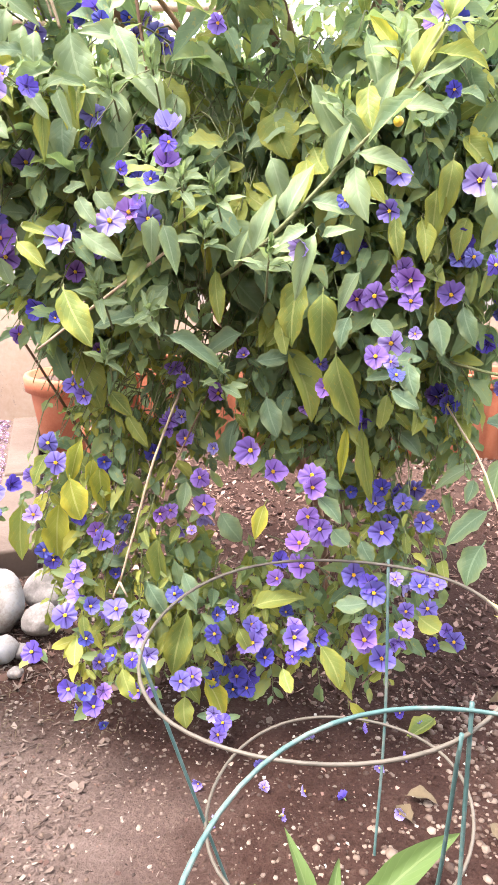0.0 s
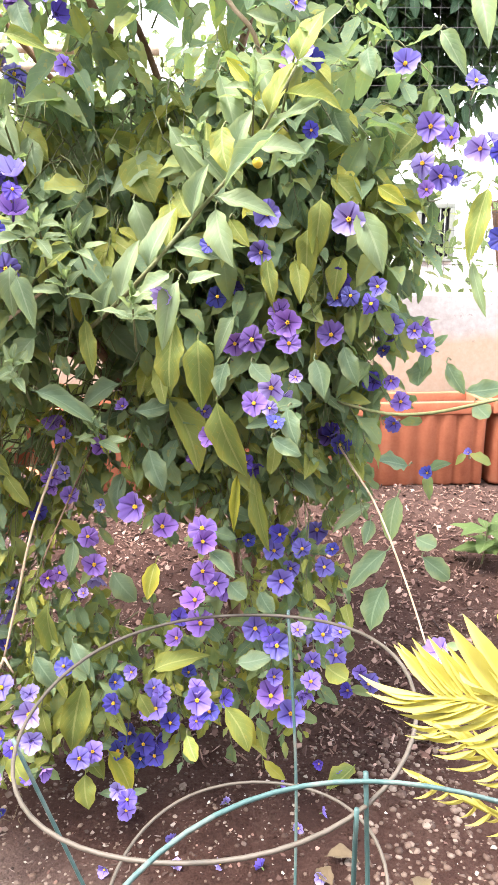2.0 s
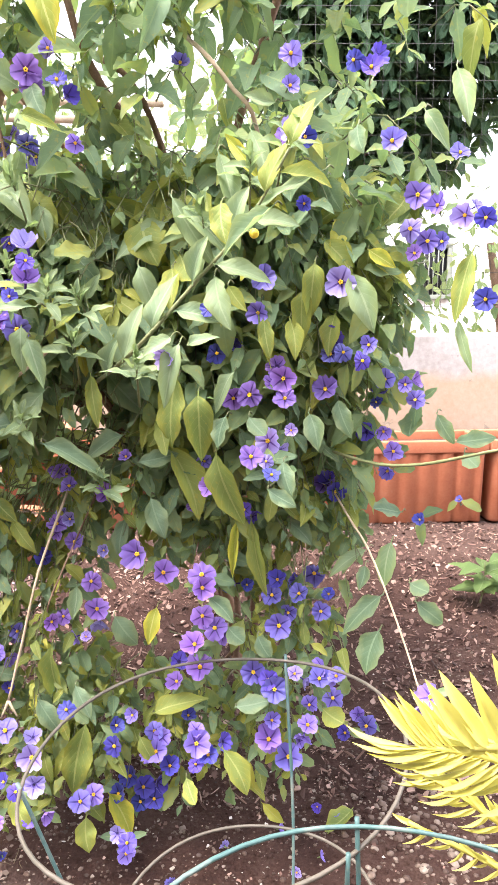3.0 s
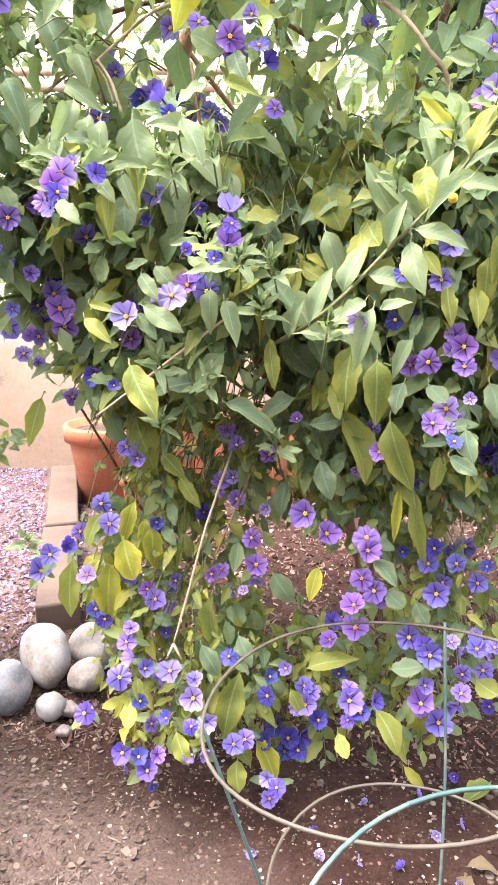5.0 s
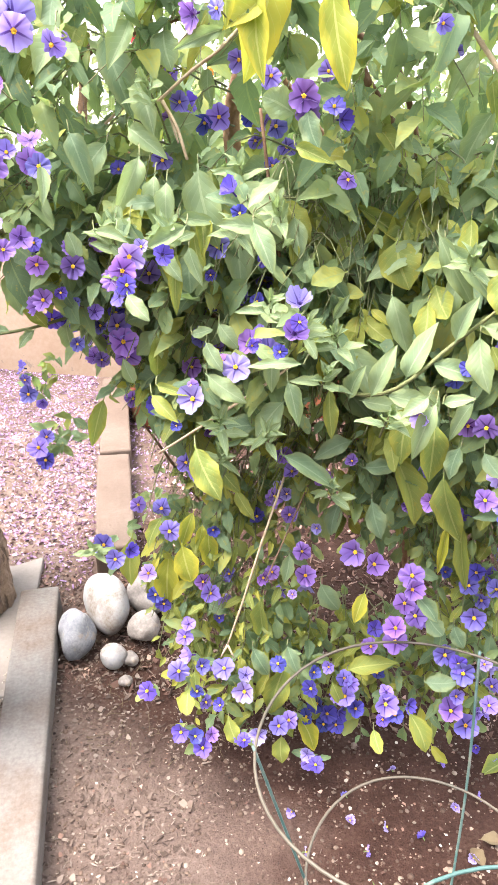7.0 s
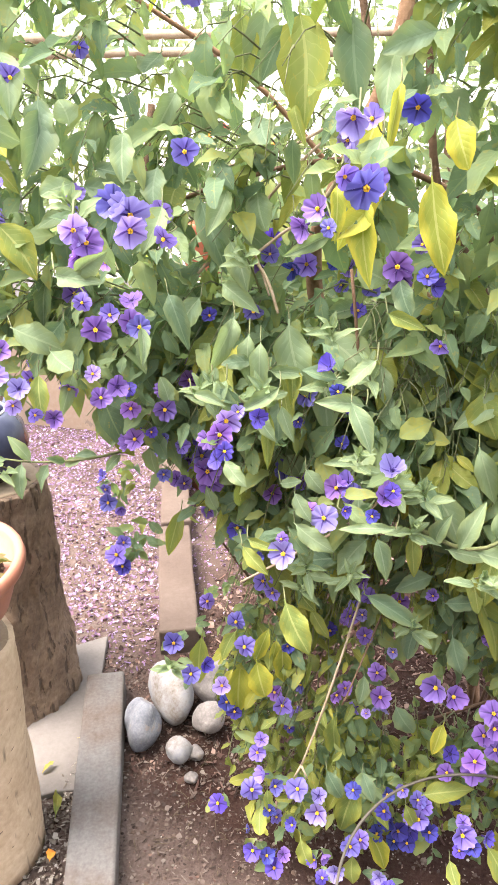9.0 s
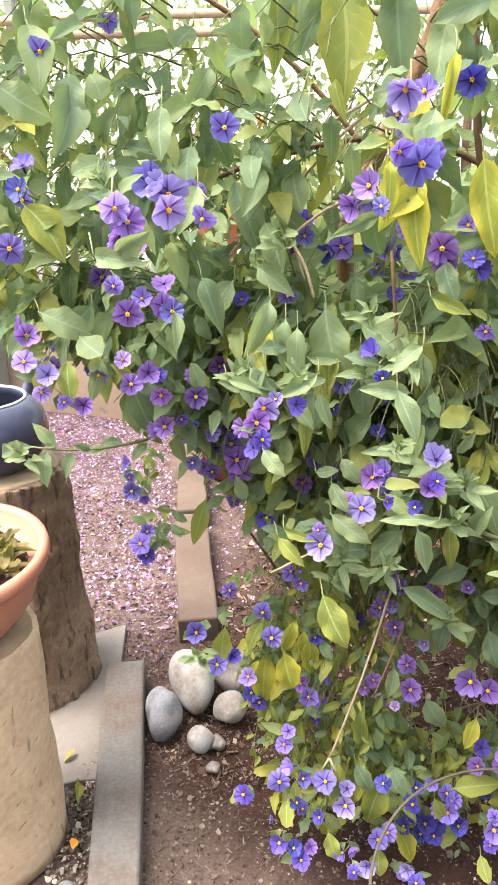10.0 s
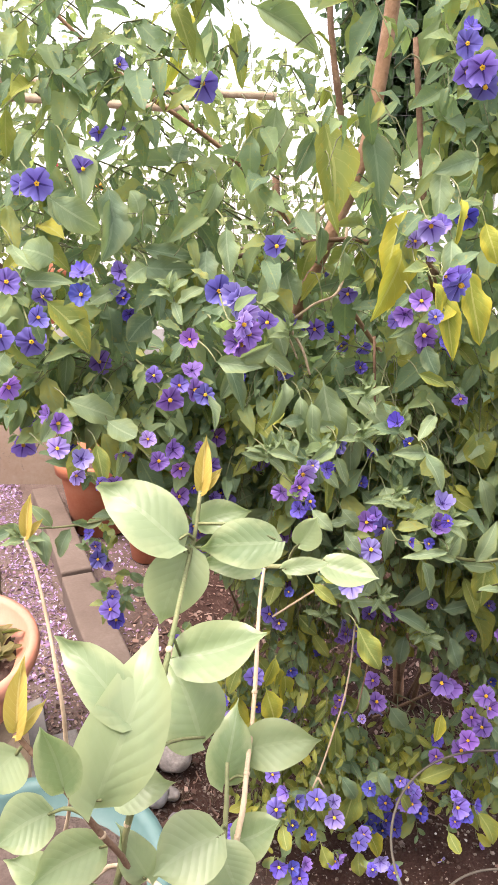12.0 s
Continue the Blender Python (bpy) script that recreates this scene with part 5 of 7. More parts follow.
OPEN_FLOWERS += [
    (-174, 884, 819, 22, 3),
    (-155, 869, 818, 34, 2),
    (-153, 1070, 884, 25, 1),
    (-149, 981, 872, 19, 0),
    (-148, 932, 830, 31, 3),
    (-125, 799, 867, 14, 0),
    (-124, 926, 824, 32, 1),
    (-96, 809, 859, 16, 0),
    (-76, 805, 894, 18, 0),
    (62, 818, 796, 24, 2),
    (107, 844, 844, 18, 0),
    (113, 973, 789, 26, 0),
    (134, 955, 734, 28, 3),
    (155, 938, 740, 32, 3),
    (167, 956, 840, 27, 1),
    (172, 934, 881, 30, 1),
    (197, 943, 759, 32, 3),
    (198, 935, 734, 28, 3),
]
OPEN_FLOWERS += [
    (255, 977, 740, 33, 3),
    (263, 986, 785, 26, 1),
    (266, 993, 808, 29, 0),
    (269, 950, 876, 37, 2),
    (277, 977, 788, 25, 1),
    (293, 933, 780, 24, 0),
    (301, 927, 800, 23, 1),
    (341, 1012, 749, 27, 1),
    (341, 1067, 712, 19, 0),
    (365, 1000, 743, 21, 1),
    (379, 995, 723, 25, 1),
    (451, 950, 853, 29, 0),
    (-684, 1149, 914, 38, 1),
    (-640, 878, 1045, 32, 3),
    (-619, 932, 1092, 38, 1),
    (-582, 885, 994, 28, 3),
    (-582, 872, 964, 29, 2),
    (-558, 865, 930, 22, 2),
]
OPEN_FLOWERS += [
    (-548, 1037, 1043, 34, 3),
    (-528, 864, 920, 20, 1),
    (-500, 909, 944, 25, 3),
    (-467, 913, 964, 23, 2),
    (-456, 877, 1063, 22, 1),
    (-453, 901, 937, 27, 3),
    (-436, 865, 1035, 34, 3),
    (-428, 935, 941, 20, 0),
    (-424, 883, 1048, 24, 1),
    (-424, 928, 917, 27, 3),
    (-405, 897, 1039, 30, 3),
    (-391, 891, 1034, 28, 1),
    (-382, 943, 914, 30, 3),
    (-371, 1014, 934, 28, 3),
    (-340, 1016, 1026, 21, 0),
    (-274, 993, 1041, 26, 1),
    (-271, 816, 936, 29, 3),
    (-266, 826, 950, 31, 2),
]
OPEN_FLOWERS += [
    (-260, 795, 925, 22, 0),
    (-252, 829, 960, 17, 2),
    (-239, 1079, 1084, 25, 0),
    (-220, 1080, 1091, 33, 1),
    (-204, 950, 910, 15, 0),
    (-196, 960, 943, 30, 1),
    (-186, 1112, 1090, 21, 0),
    (-174, 1092, 1064, 21, 1),
    (-155, 1148, 1081, 32, 1),
    (-146, 1068, 1033, 22, 0),
    (-140, 800, 1002, 16, 0),
    (-140, 975, 928, 19, 0),
    (-134, 1111, 1057, 26, 1),
    (-39, 910, 1030, 21, 1),
    (204, 938, 1097, 22, 1),
    (208, 926, 1046, 31, 2),
    (213, 860, 956, 17, 0),
    (222, 937, 1042, 25, 0),
]
OPEN_FLOWERS += [
    (321, 921, 1033, 28, 1),
    (365, 992, 943, 31, 2),
    (369, 985, 912, 21, 3),
    (375, 1000, 986, 33, 1),
    (385, 988, 928, 30, 1),
    (400, 996, 972, 27, 1),
    (405, 987, 927, 23, 1),
    (430, 1009, 1038, 26, 1),
    (435, 993, 960, 30, 2),
    (461, 991, 957, 27, 0),
    (-651, 901, 1104, 35, 1),
    (-622, 841, 1179, 30, 1),
    (-615, 918, 1286, 26, 1),
    (-605, 951, 1149, 27, 1),
    (-585, 864, 1288, 36, 1),
    (-580, 802, 1145, 25, 1),
    (-534, 829, 1168, 26, 0),
    (-512, 973, 1157, 23, 1),
]
OPEN_FLOWERS += [
    (-502, 972, 1146, 20, 0),
    (-410, 852, 1114, 23, 3),
    (-377, 806, 1179, 33, 1),
    (-376, 943, 1164, 30, 1),
    (-358, 689, 1143, 26, 3),
    (-357, 674, 1165, 26, 2),
    (-355, 794, 1169, 37, 2),
    (-351, 684, 1154, 27, 3),
    (-349, 777, 1157, 33, 2),
    (-321, 798, 1148, 25, 1),
    (-311, 839, 1229, 28, 1),
    (-296, 1200, 1111, 30, 0),
    (-286, 1077, 1139, 21, 1),
    (-264, 1043, 1107, 24, 1),
    (-206, 1069, 1172, 16, 0),
    (-184, 1024, 1154, 27, 1),
    (-160, 749, 1181, 24, 3),
    (-148, 734, 1167, 16, 1),
]
OPEN_FLOWERS += [
    (-148, 839, 1239, 21, 2),
    (-140, 801, 1226, 17, 2),
    (-140, 810, 1258, 30, 2),
    (-139, 747, 1208, 21, 1),
    (-133, 940, 1131, 24, 1),
    (-124, 825, 1256, 25, 1),
    (-121, 749, 1200, 36, 1),
    (-95, 931, 1112, 33, 3),
    (-85, 855, 1268, 27, 0),
    (-69, 936, 1136, 21, 1),
    (-61, 932, 1101, 23, 0),
    (40, 873, 1173, 18, 1),
    (71, 1084, 1168, 25, 1),
    (206, 946, 1134, 27, 1),
    (279, 941, 1126, 23, 0),
    (299, 939, 1117, 26, 0),
    (-545, 1104, 1363, 26, 1),
    (-540, 912, 1307, 28, 1),
]
OPEN_FLOWERS += [
    (-518, 1144, 1455, 23, 1),
    (-512, 1093, 1359, 21, 1),
    (-398, 1139, 1437, 42, 1),
    (-99, 882, 1453, 29, 1),
    (-89, 904, 1428, 32, 1),
    (-78, 883, 1431, 36, 1),
    (-63, 908, 1415, 34, 1),
]
# leaves that stand out: stalk, run of the blade and breadth in mm, tone
LARGE_LEAVES += [
    (-245, 1092, 297, 37, -15, 4, 24, 0),
    (-243, 945, 238, 5, -27, -31, 25, 2),
    (-234, 950, 271, 9, -24, -20, 16, 2),
    (-174, 933, 199, 22, -27, -34, 26, 2),
    (-90, 1031, 247, -16, -47, -94, 42, 2),
    (-89, 984, 122, 6, -29, -36, 31, 2),
    (-69, 1044, 115, 38, -31, -51, 33, 3),
    (-12, 1012, 229, 20, -24, -23, 21, 2),
    (10, 994, 273, 59, -5, 36, 32, 2),
    (60, 943, 209, 14, -25, -24, 21, 2),
    (110, 952, 246, 35, -31, -50, 32, 2),
    (255, 987, 280, 26, -21, -14, 33, 2),
]
LARGE_LEAVES += [
    (-429, 1232, 336, 4, -46, -95, 41, 2),
    (-318, 1112, 386, 5, -44, -89, 44, 3),
    (-316, 1072, 479, -23, -31, -39, 26, 2),
    (-274, 1036, 454, 24, -30, -45, 41, 3),
    (-248, 1075, 472, 2, -27, -30, 19, 3),
    (-238, 1073, 464, 11, -33, -54, 31, 3),
    (-189, 1119, 476, -7, -29, -36, 20, 2),
    (-142, 964, 322, 29, -24, -26, 26, 0),
    (-137, 1046, 367, -8, -40, -73, 26, 2),
    (-97, 1045, 453, -4, -29, -35, 22, 1),
    (-85, 943, 353, 24, -25, -29, 22, 0),
    (-44, 1036, 409, 28, -25, -29, 34, 0),
]
LARGE_LEAVES += [
    (27, 969, 451, -10, -30, -36, 22, 3),
    (94, 938, 476, 33, -23, -24, 23, 0),
    (121, 972, 417, 22, -22, -16, 27, 0),
    (129, 956, 303, 38, -10, 21, 27, 0),
    (163, 985, 396, 17, -23, -19, 24, 0),
    (321, 1020, 483, -14, -26, -22, 19, 0),
    (333, 1057, 494, -57, -28, -18, 21, 1),
    (340, 996, 395, -30, -32, -41, 40, 0),
    (346, 1009, 441, -59, -31, -31, 30, 0),
    (381, 1007, 460, 22, -21, -9, 27, 0),
    (389, 1002, 433, 33, -23, -16, 28, 0),
    (-442, 1167, 650, -6, -50, -64, 30, 2),
]
LARGE_LEAVES += [
    (-272, 1090, 654, 54, -38, -82, 44, 2),
    (-256, 1053, 510, -16, -34, -50, 24, 3),
    (-220, 1077, 580, 34, -24, -26, 26, 2),
    (-193, 1072, 548, 33, -27, -37, 21, 2),
    (-104, 918, 687, 77, -19, -19, 27, 0),
    (-23, 1058, 549, -13, -30, -36, 28, 0),
    (-10, 994, 682, -43, -24, -7, 26, 0),
    (-5, 1083, 628, -67, -26, -10, 33, 0),
    (5, 984, 646, 46, -11, 17, 23, 0),
    (22, 975, 602, 21, -28, -39, 29, 0),
    (45, 996, 670, 45, -40, -85, 39, 2),
    (110, 939, 671, 12, -40, -76, 35, 2),
]
LARGE_LEAVES += [
    (136, 1014, 558, -9, -38, -65, 14, 3),
    (157, 1030, 559, 11, -46, -100, 22, 2),
    (169, 844, 642, 28, -19, -9, 19, 0),
    (188, 855, 673, 7, -26, -28, 22, 0),
    (209, 1050, 542, 33, -24, -26, 26, 0),
    (359, 1020, 519, -21, -27, -47, 32, 1),
    (383, 1055, 549, -49, -15, 6, 32, 0),
    (422, 1041, 698, 18, -26, -32, 22, 0),
    (445, 1032, 656, 48, -17, 18, 26, 0),
    (460, 1029, 644, 12, -23, -19, 26, 0),
    (-331, 1012, 733, -12, -5, 37, 20, 1),
    (-308, 1035, 831, -31, -27, -5, 32, 1),
]
LARGE_LEAVES += [
    (-308, 1036, 862, -34, -24, -9, 19, 1),
    (-257, 1032, 841, 43, -23, -23, 32, 1),
    (-246, 820, 796, 32, -22, -18, 17, 2),
    (-238, 813, 810, 28, -17, -1, 11, 2),
    (-214, 888, 849, 20, -13, 14, 14, 1),
    (-208, 1023, 796, -20, -9, 40, 36, 1),
    (-194, 878, 845, 22, -23, -20, 19, 1),
    (-192, 868, 808, 47, -21, -17, 24, 1),
    (-189, 929, 855, 22, -20, -15, 21, 1),
    (-187, 790, 749, 35, -33, -40, 32, 2),
    (-149, 985, 860, 37, -19, -23, 29, 1),
    (-136, 974, 701, -65, -23, 2, 33, 0),
]
LARGE_LEAVES += [
    (-123, 947, 884, 12, -28, -24, 33, 1),
    (-118, 926, 829, 1, -29, -37, 22, 1),
    (-104, 964, 746, -33, -32, -40, 32, 1),
    (-90, 842, 817, 19, -27, -32, 21, 1),
    (-67, 806, 848, -53, -21, 4, 13, 1),
    (-58, 976, 854, -29, -40, -24, 29, 2),
    (-49, 973, 856, 18, -9, 30, 14, 1),
    (-48, 973, 767, 14, -33, -53, 20, 2),
    (-37, 1023, 763, 51, -26, -37, 38, 0),
    (-30, 966, 829, 39, -32, -56, 38, 1),
    (63, 931, 896, -6, -31, -43, 25, 2),
    (65, 964, 764, -16, -40, -72, 38, 2),
]
LARGE_LEAVES += [
    (68, 823, 817, -26, -24, -12, 18, 1),
    (77, 822, 812, -21, -33, -45, 21, 1),
    (83, 830, 806, 22, -13, 14, 15, 1),
    (90, 932, 746, 3, -36, -62, 36, 2),
    (114, 847, 883, 6, -32, -49, 28, 1),
    (125, 925, 716, -14, -27, -25, 23, 0),
    (128, 851, 871, 13, -24, -22, 17, 2),
    (137, 949, 769, -28, -28, -26, 18, 1),
    (151, 914, 717, 19, -24, -23, 23, 0),
    (173, 953, 836, 7, -29, -39, 20, 2),
    (206, 963, 834, 4, -31, -43, 23, 2),
    (223, 966, 870, -5, -32, -47, 26, 2),
]
LARGE_LEAVES += [
    (226, 924, 719, 5, -29, -37, 26, 0),
    (269, 972, 730, 12, -29, -39, 24, 0),
    (271, 1000, 840, -16, -32, -42, 26, 2),
    (277, 950, 890, 22, -33, -66, 34, 1),
    (395, 1044, 706, -14, -26, -39, 34, 0),
    (418, 955, 832, 6, -30, -57, 14, 1),
    (-646, 902, 1083, 0, -28, -17, 36, 1),
    (-605, 876, 967, 26, 7, 44, 22, 1),
    (-593, 1043, 1058, 0, -34, -43, 25, 1),
    (-573, 904, 1021, 58, -7, -10, 36, 1),
    (-556, 890, 967, 6, -33, -34, 29, 2),
    (-535, 896, 966, 17, -33, -41, 25, 2),
]
LARGE_LEAVES += [
    (-522, 907, 994, 38, -18, -22, 36, 1),
    (-516, 941, 1026, -13, -29, -32, 31, 0),
    (-499, 921, 962, 2, -35, -35, 21, 1),
    (-389, 891, 1037, 15, -33, -33, 15, 1),
    (-377, 948, 917, -5, -7, 33, 22, 1),
    (-365, 922, 1073, 31, -33, -40, 26, 0),
    (-338, 975, 1061, -20, -40, -37, 30, 1),
    (-313, 977, 1078, 38, -28, -17, 24, 1),
    (-312, 844, 972, 39, -15, -4, 14, 1),
    (-301, 920, 939, -31, -24, 14, 18, 1),
    (-290, 855, 987, 31, -26, -25, 17, 1),
    (-285, 1019, 1078, 48, -2, 9, 29, 1),
]
LARGE_LEAVES += [
    (-281, 925, 1049, -5, -42, -46, 26, 1),
    (-273, 858, 988, -6, -30, -17, 14, 1),
    (-261, 917, 1030, 1, -33, -41, 21, 1),
    (-258, 790, 917, 25, -19, -14, 18, 1),
    (-254, 905, 997, -25, -23, 2, 19, 0),
    (-246, 912, 1023, 5, -39, -44, 22, 1),
    (-242, 938, 979, 40, -8, 0, 17, 1),
    (-241, 860, 954, 26, -23, -21, 17, 1),
    (-228, 944, 940, 8, -28, -33, 32, 0),
    (-228, 953, 972, 23, -32, -51, 19, 2),
    (-227, 876, 951, 8, -34, -56, 16, 2),
    (-222, 964, 990, 15, -36, -45, 20, 2),
]
LARGE_LEAVES += [
    (-222, 965, 1038, 26, -39, -77, 48, 1),
    (-213, 877, 979, -36, -34, -18, 19, 1),
    (-213, 878, 956, 13, -25, -26, 15, 1),
    (-189, 1008, 1015, 73, -41, -47, 46, 1),
    (-180, 991, 988, 19, -41, -82, 42, 1),
    (-155, 1003, 976, 32, -24, -26, 27, 1),
    (-144, 1019, 1007, 14, -3, 33, 21, 1),
    (-140, 1088, 1040, -48, -19, -10, 27, 1),
    (-125, 788, 997, 27, -27, -34, 23, 1),
    (-122, 1018, 997, 34, -29, -32, 32, 2),
    (-109, 810, 985, -40, -28, 10, 19, 1),
    (-108, 1007, 980, 15, -29, -40, 25, 1),
]
LARGE_LEAVES += [
    (-103, 820, 1032, -21, -32, -12, 17, 1),
    (-102, 917, 1062, 34, -19, -9, 17, 2),
    (-101, 930, 1092, -36, -11, 17, 34, 1),
    (-100, 1046, 975, 7, -29, -38, 19, 2),
    (-97, 1111, 1058, -34, -37, -57, 21, 1),
    (-97, 1059, 1001, 46, -34, -47, 30, 2),
    (-90, 936, 1099, 11, -32, -30, 25, 0),
    (-86, 1050, 979, 36, -27, -38, 22, 2),
    (-73, 1049, 978, 53, -29, -42, 29, 1),
    (-53, 1054, 994, -10, -30, -33, 30, 1),
    (-38, 1042, 994, 87, -32, -53, 22, 2),
    (-36, 1050, 914, 44, -28, -33, 27, 1),
]
LARGE_LEAVES += [
    (-23, 1047, 959, -28, -29, -30, 22, 2),
    (-10, 1043, 945, -34, -29, -27, 21, 1),
    (10, 1116, 1011, -27, -37, -27, 34, 1),
    (20, 947, 901, 22, -33, -54, 27, 1),
    (22, 995, 958, 19, -35, -42, 52, 2),
    (31, 1026, 980, 19, -26, -34, 21, 2),
    (45, 1032, 987, -38, -40, -67, 34, 2),
    (49, 1050, 1020, -39, -43, -76, 32, 2),
    (56, 999, 955, -53, -43, -32, 28, 1),
    (63, 928, 977, 46, -34, -65, 25, 1),
    (68, 1037, 988, -21, -36, -27, 24, 2),
    (68, 1029, 968, -2, -31, -23, 20, 1),
]
LARGE_LEAVES += [
    (70, 958, 914, 19, -28, -37, 32, 2),
    (72, 925, 967, 56, -32, -56, 23, 1),
    (104, 952, 940, -16, -36, -58, 25, 1),
    (105, 979, 989, -7, -44, -51, 22, 2),
    (119, 879, 1016, 18, -38, -74, 23, 1),
    (123, 828, 954, 1, -28, -32, 25, 2),
    (157, 939, 1053, 17, -31, -57, 21, 1),
    (169, 915, 987, -39, -6, 54, 16, 3),
    (178, 830, 950, -55, -33, -38, 18, 1),
    (189, 944, 1081, -32, -16, 7, 19, 1),
    (237, 954, 903, -7, -29, -53, 27, 2),
    (240, 881, 995, -83, -34, -35, 15, 1),
]
LARGE_LEAVES += [
    (251, 1001, 933, 34, -28, -40, 30, 2),
    (260, 945, 1099, -47, -24, -36, 16, 1),
    (261, 1025, 1014, 7, -29, -37, 35, 0),
    (284, 935, 1055, -4, -24, -26, 23, 0),
    (305, 1060, 989, -51, -30, -27, 23, 2),
    (310, 997, 920, 27, -23, -19, 20, 3),
    (361, 935, 1072, 19, -26, -33, 21, 1),
    (432, 949, 914, -25, -32, -70, 25, 2),
    (-618, 864, 1222, 28, -33, -34, 39, 1),
    (-605, 848, 1179, 43, -19, 10, 22, 1),
    (-603, 943, 1147, 60, -26, -54, 43, 2),
    (-573, 870, 1273, 48, -16, -24, 37, 1),
]
LARGE_LEAVES += [
    (-565, 842, 1204, -20, -21, 12, 37, 1),
    (-553, 922, 1286, -16, -34, -45, 41, 0),
    (-512, 921, 1287, 20, -34, -44, 35, 0),
    (-510, 916, 1279, 5, -43, -66, 41, 0),
    (-503, 975, 1161, -30, -36, -15, 21, 1),
    (-492, 969, 1190, 75, -23, 4, 33, 0),
    (-477, 976, 1212, 60, -24, 0, 25, 0),
    (-475, 918, 1256, 0, -11, 22, 32, 1),
    (-462, 896, 1197, -26, -35, -16, 28, 1),
    (-462, 956, 1125, -21, -27, -26, 38, 0),
    (-389, 973, 1214, 2, -34, -33, 33, 0),
    (-383, 683, 1126, 32, -22, 0, 17, 1),
]
LARGE_LEAVES += [
    (-376, 1014, 1300, -9, -40, -38, 27, 1),
    (-370, 828, 1248, 11, -32, -35, 25, 1),
    (-361, 681, 1127, 32, -16, 15, 19, 1),
    (-354, 888, 1176, -11, -40, -40, 29, 1),
    (-350, 1011, 1179, 46, -43, -68, 40, 0),
    (-308, 1050, 1140, 50, -22, -23, 28, 1),
    (-307, 994, 1130, 27, -35, -51, 31, 1),
    (-303, 977, 1192, -14, -42, -43, 28, 1),
    (-276, 1022, 1186, 15, -32, -32, 34, 1),
    (-267, 983, 1271, 19, -30, -36, 32, 0),
    (-236, 1080, 1151, 7, -34, -35, 20, 1),
    (-228, 996, 1283, 6, -30, -27, 14, 2),
]
LARGE_LEAVES += [
    (-159, 1115, 1102, -17, -32, -43, 23, 2),
    (-157, 1064, 1174, -70, -19, -16, 25, 0),
    (-149, 782, 1159, -29, -36, -15, 14, 1),
    (-147, 760, 1202, 10, -29, -27, 16, 3),
    (-130, 947, 1233, -13, -45, -78, 50, 3),
    (-125, 789, 1197, 6, -48, -63, 26, 3),
    (-123, 971, 1275, -28, -43, -73, 37, 3),
    (-117, 787, 1185, -24, -37, -22, 23, 3),
    (-113, 813, 1245, -6, -39, -38, 24, 1),
]
LARGE_LEAVES += [
    (-101, 835, 1290, -3, -40, -43, 11, 3),
    (-67, 879, 1207, 25, -47, -69, 35, 3),
    (-49, 885, 1262, 11, -31, -31, 28, 3),
    (111, 1170, 1178, -33, -46, -45, 26, 1),
    (128, 1161, 1151, 7, -39, -44, 19, 2),
    (138, 1143, 1107, -38, -51, -54, 33, 1),
    (400, 944, 1122, 5, -31, -62, 25, 1),
    (-563, 928, 1339, 29, -38, -61, 38, 1),
    (-422, 1092, 1353, -10, -39, -35, 36, 0),
    (-387, 1129, 1324, 16, -41, -59, 27, 0),
    (-331, 1144, 1408, 14, -57, -93, 39, 2),
    (-289, 1131, 1413, 4, -45, -74, 49, 1),
]
LARGE_LEAVES += [
    (-243, 1030, 1371, -14, -36, -52, 30, 0),
    (-234, 1040, 1387, 15, -66, -114, 58, 2),
    (-169, 1023, 1380, 15, -52, -82, 44, 0),
    (-110, 887, 1324, 0, -39, -43, 30, 1),
    (-70, 875, 1334, -46, -21, -15, 27, 0),
    (-422, 1165, 1543, -4, -54, -101, 29, 3),
    (-355, 1175, 1526, 23, -45, -70, 25, 2),
    (-328, 1181, 1549, 89, -45, -56, 44, 1),
]
for x, y, z, d, tone in OPEN_FLOWERS:
    SHOWN.append((x / 1000, y / 1000, z / 1000, d * 0.00042))
for x, y, z, dx, dy, dz, w, tone in LARGE_LEAVES:
    for k in (0.3, 0.6, 0.85):
        SHOWN.append(((x + k * dx) / 1000, (y + k * dy) / 1000, (z + k * dz) / 1000, w * 0.00022))
SHOWN_AT, SHOWN_R = np.array(SHOWN)[:, :3], np.array(SHOWN)[:, 3]
SHOWN_WAY = np.array(VIEW) - SHOWN_AT
SHOWN_WAY /= np.linalg.norm(SHOWN_WAY, axis=1)[:, None]

# leaves along the long rising twig
for k, (x, y, z) in enumerate(curve_pts([(-0.02, 0.93, 0.765), (0.021, 0.87, 0.799), (0.09, 0.85, 0.87), (0.152, 0.84, 0.937), (0.192, 0.81, 1.002)], 13)):
    side = 1 if k % 2 else -1
    place_leaf(Vector((x, y - 0.002, z)), Vector((0.75 + 0.4 * side, -0.35, 0.7 - 0.75 * side + 0.3 * (rl.rand() - 0.5))), Vector((-0.2, -1.0, 0.7)), 0.05 + 0.02 * rl.rand(), 0.02 + 0.006 * rl.rand(), 1 if k < 10 else 2, int(rl.choice([0, 2, 4])))

for k, (x, y, z) in enumerate(curve_pts([(-0.42, 1.10, 0.82), (-0.5, 1.04, 0.80), (-0.6, 1.0, 0.79), (-0.68, 0.986, 0.795)], 13)):
    ln = 0.024 + 0.032 * rl.rand()
    place_leaf(Vector((x + 0.01 * rl.rand(), y - 0.002, z)), Vector((-1.2 + 1.4 * rl.rand(), -0.7 * rl.rand(), (1 if k % 2 else -1) * rl.rand() - 0.15)), Vector((0.8 * (rl.rand() - 0.5), -1.0, 0.4 + rl.rand())), ln, ln * (0.36 + 0.15 * rl.rand()), int(rl.choice([0, 1, 1])), int(rl.randint(6)))
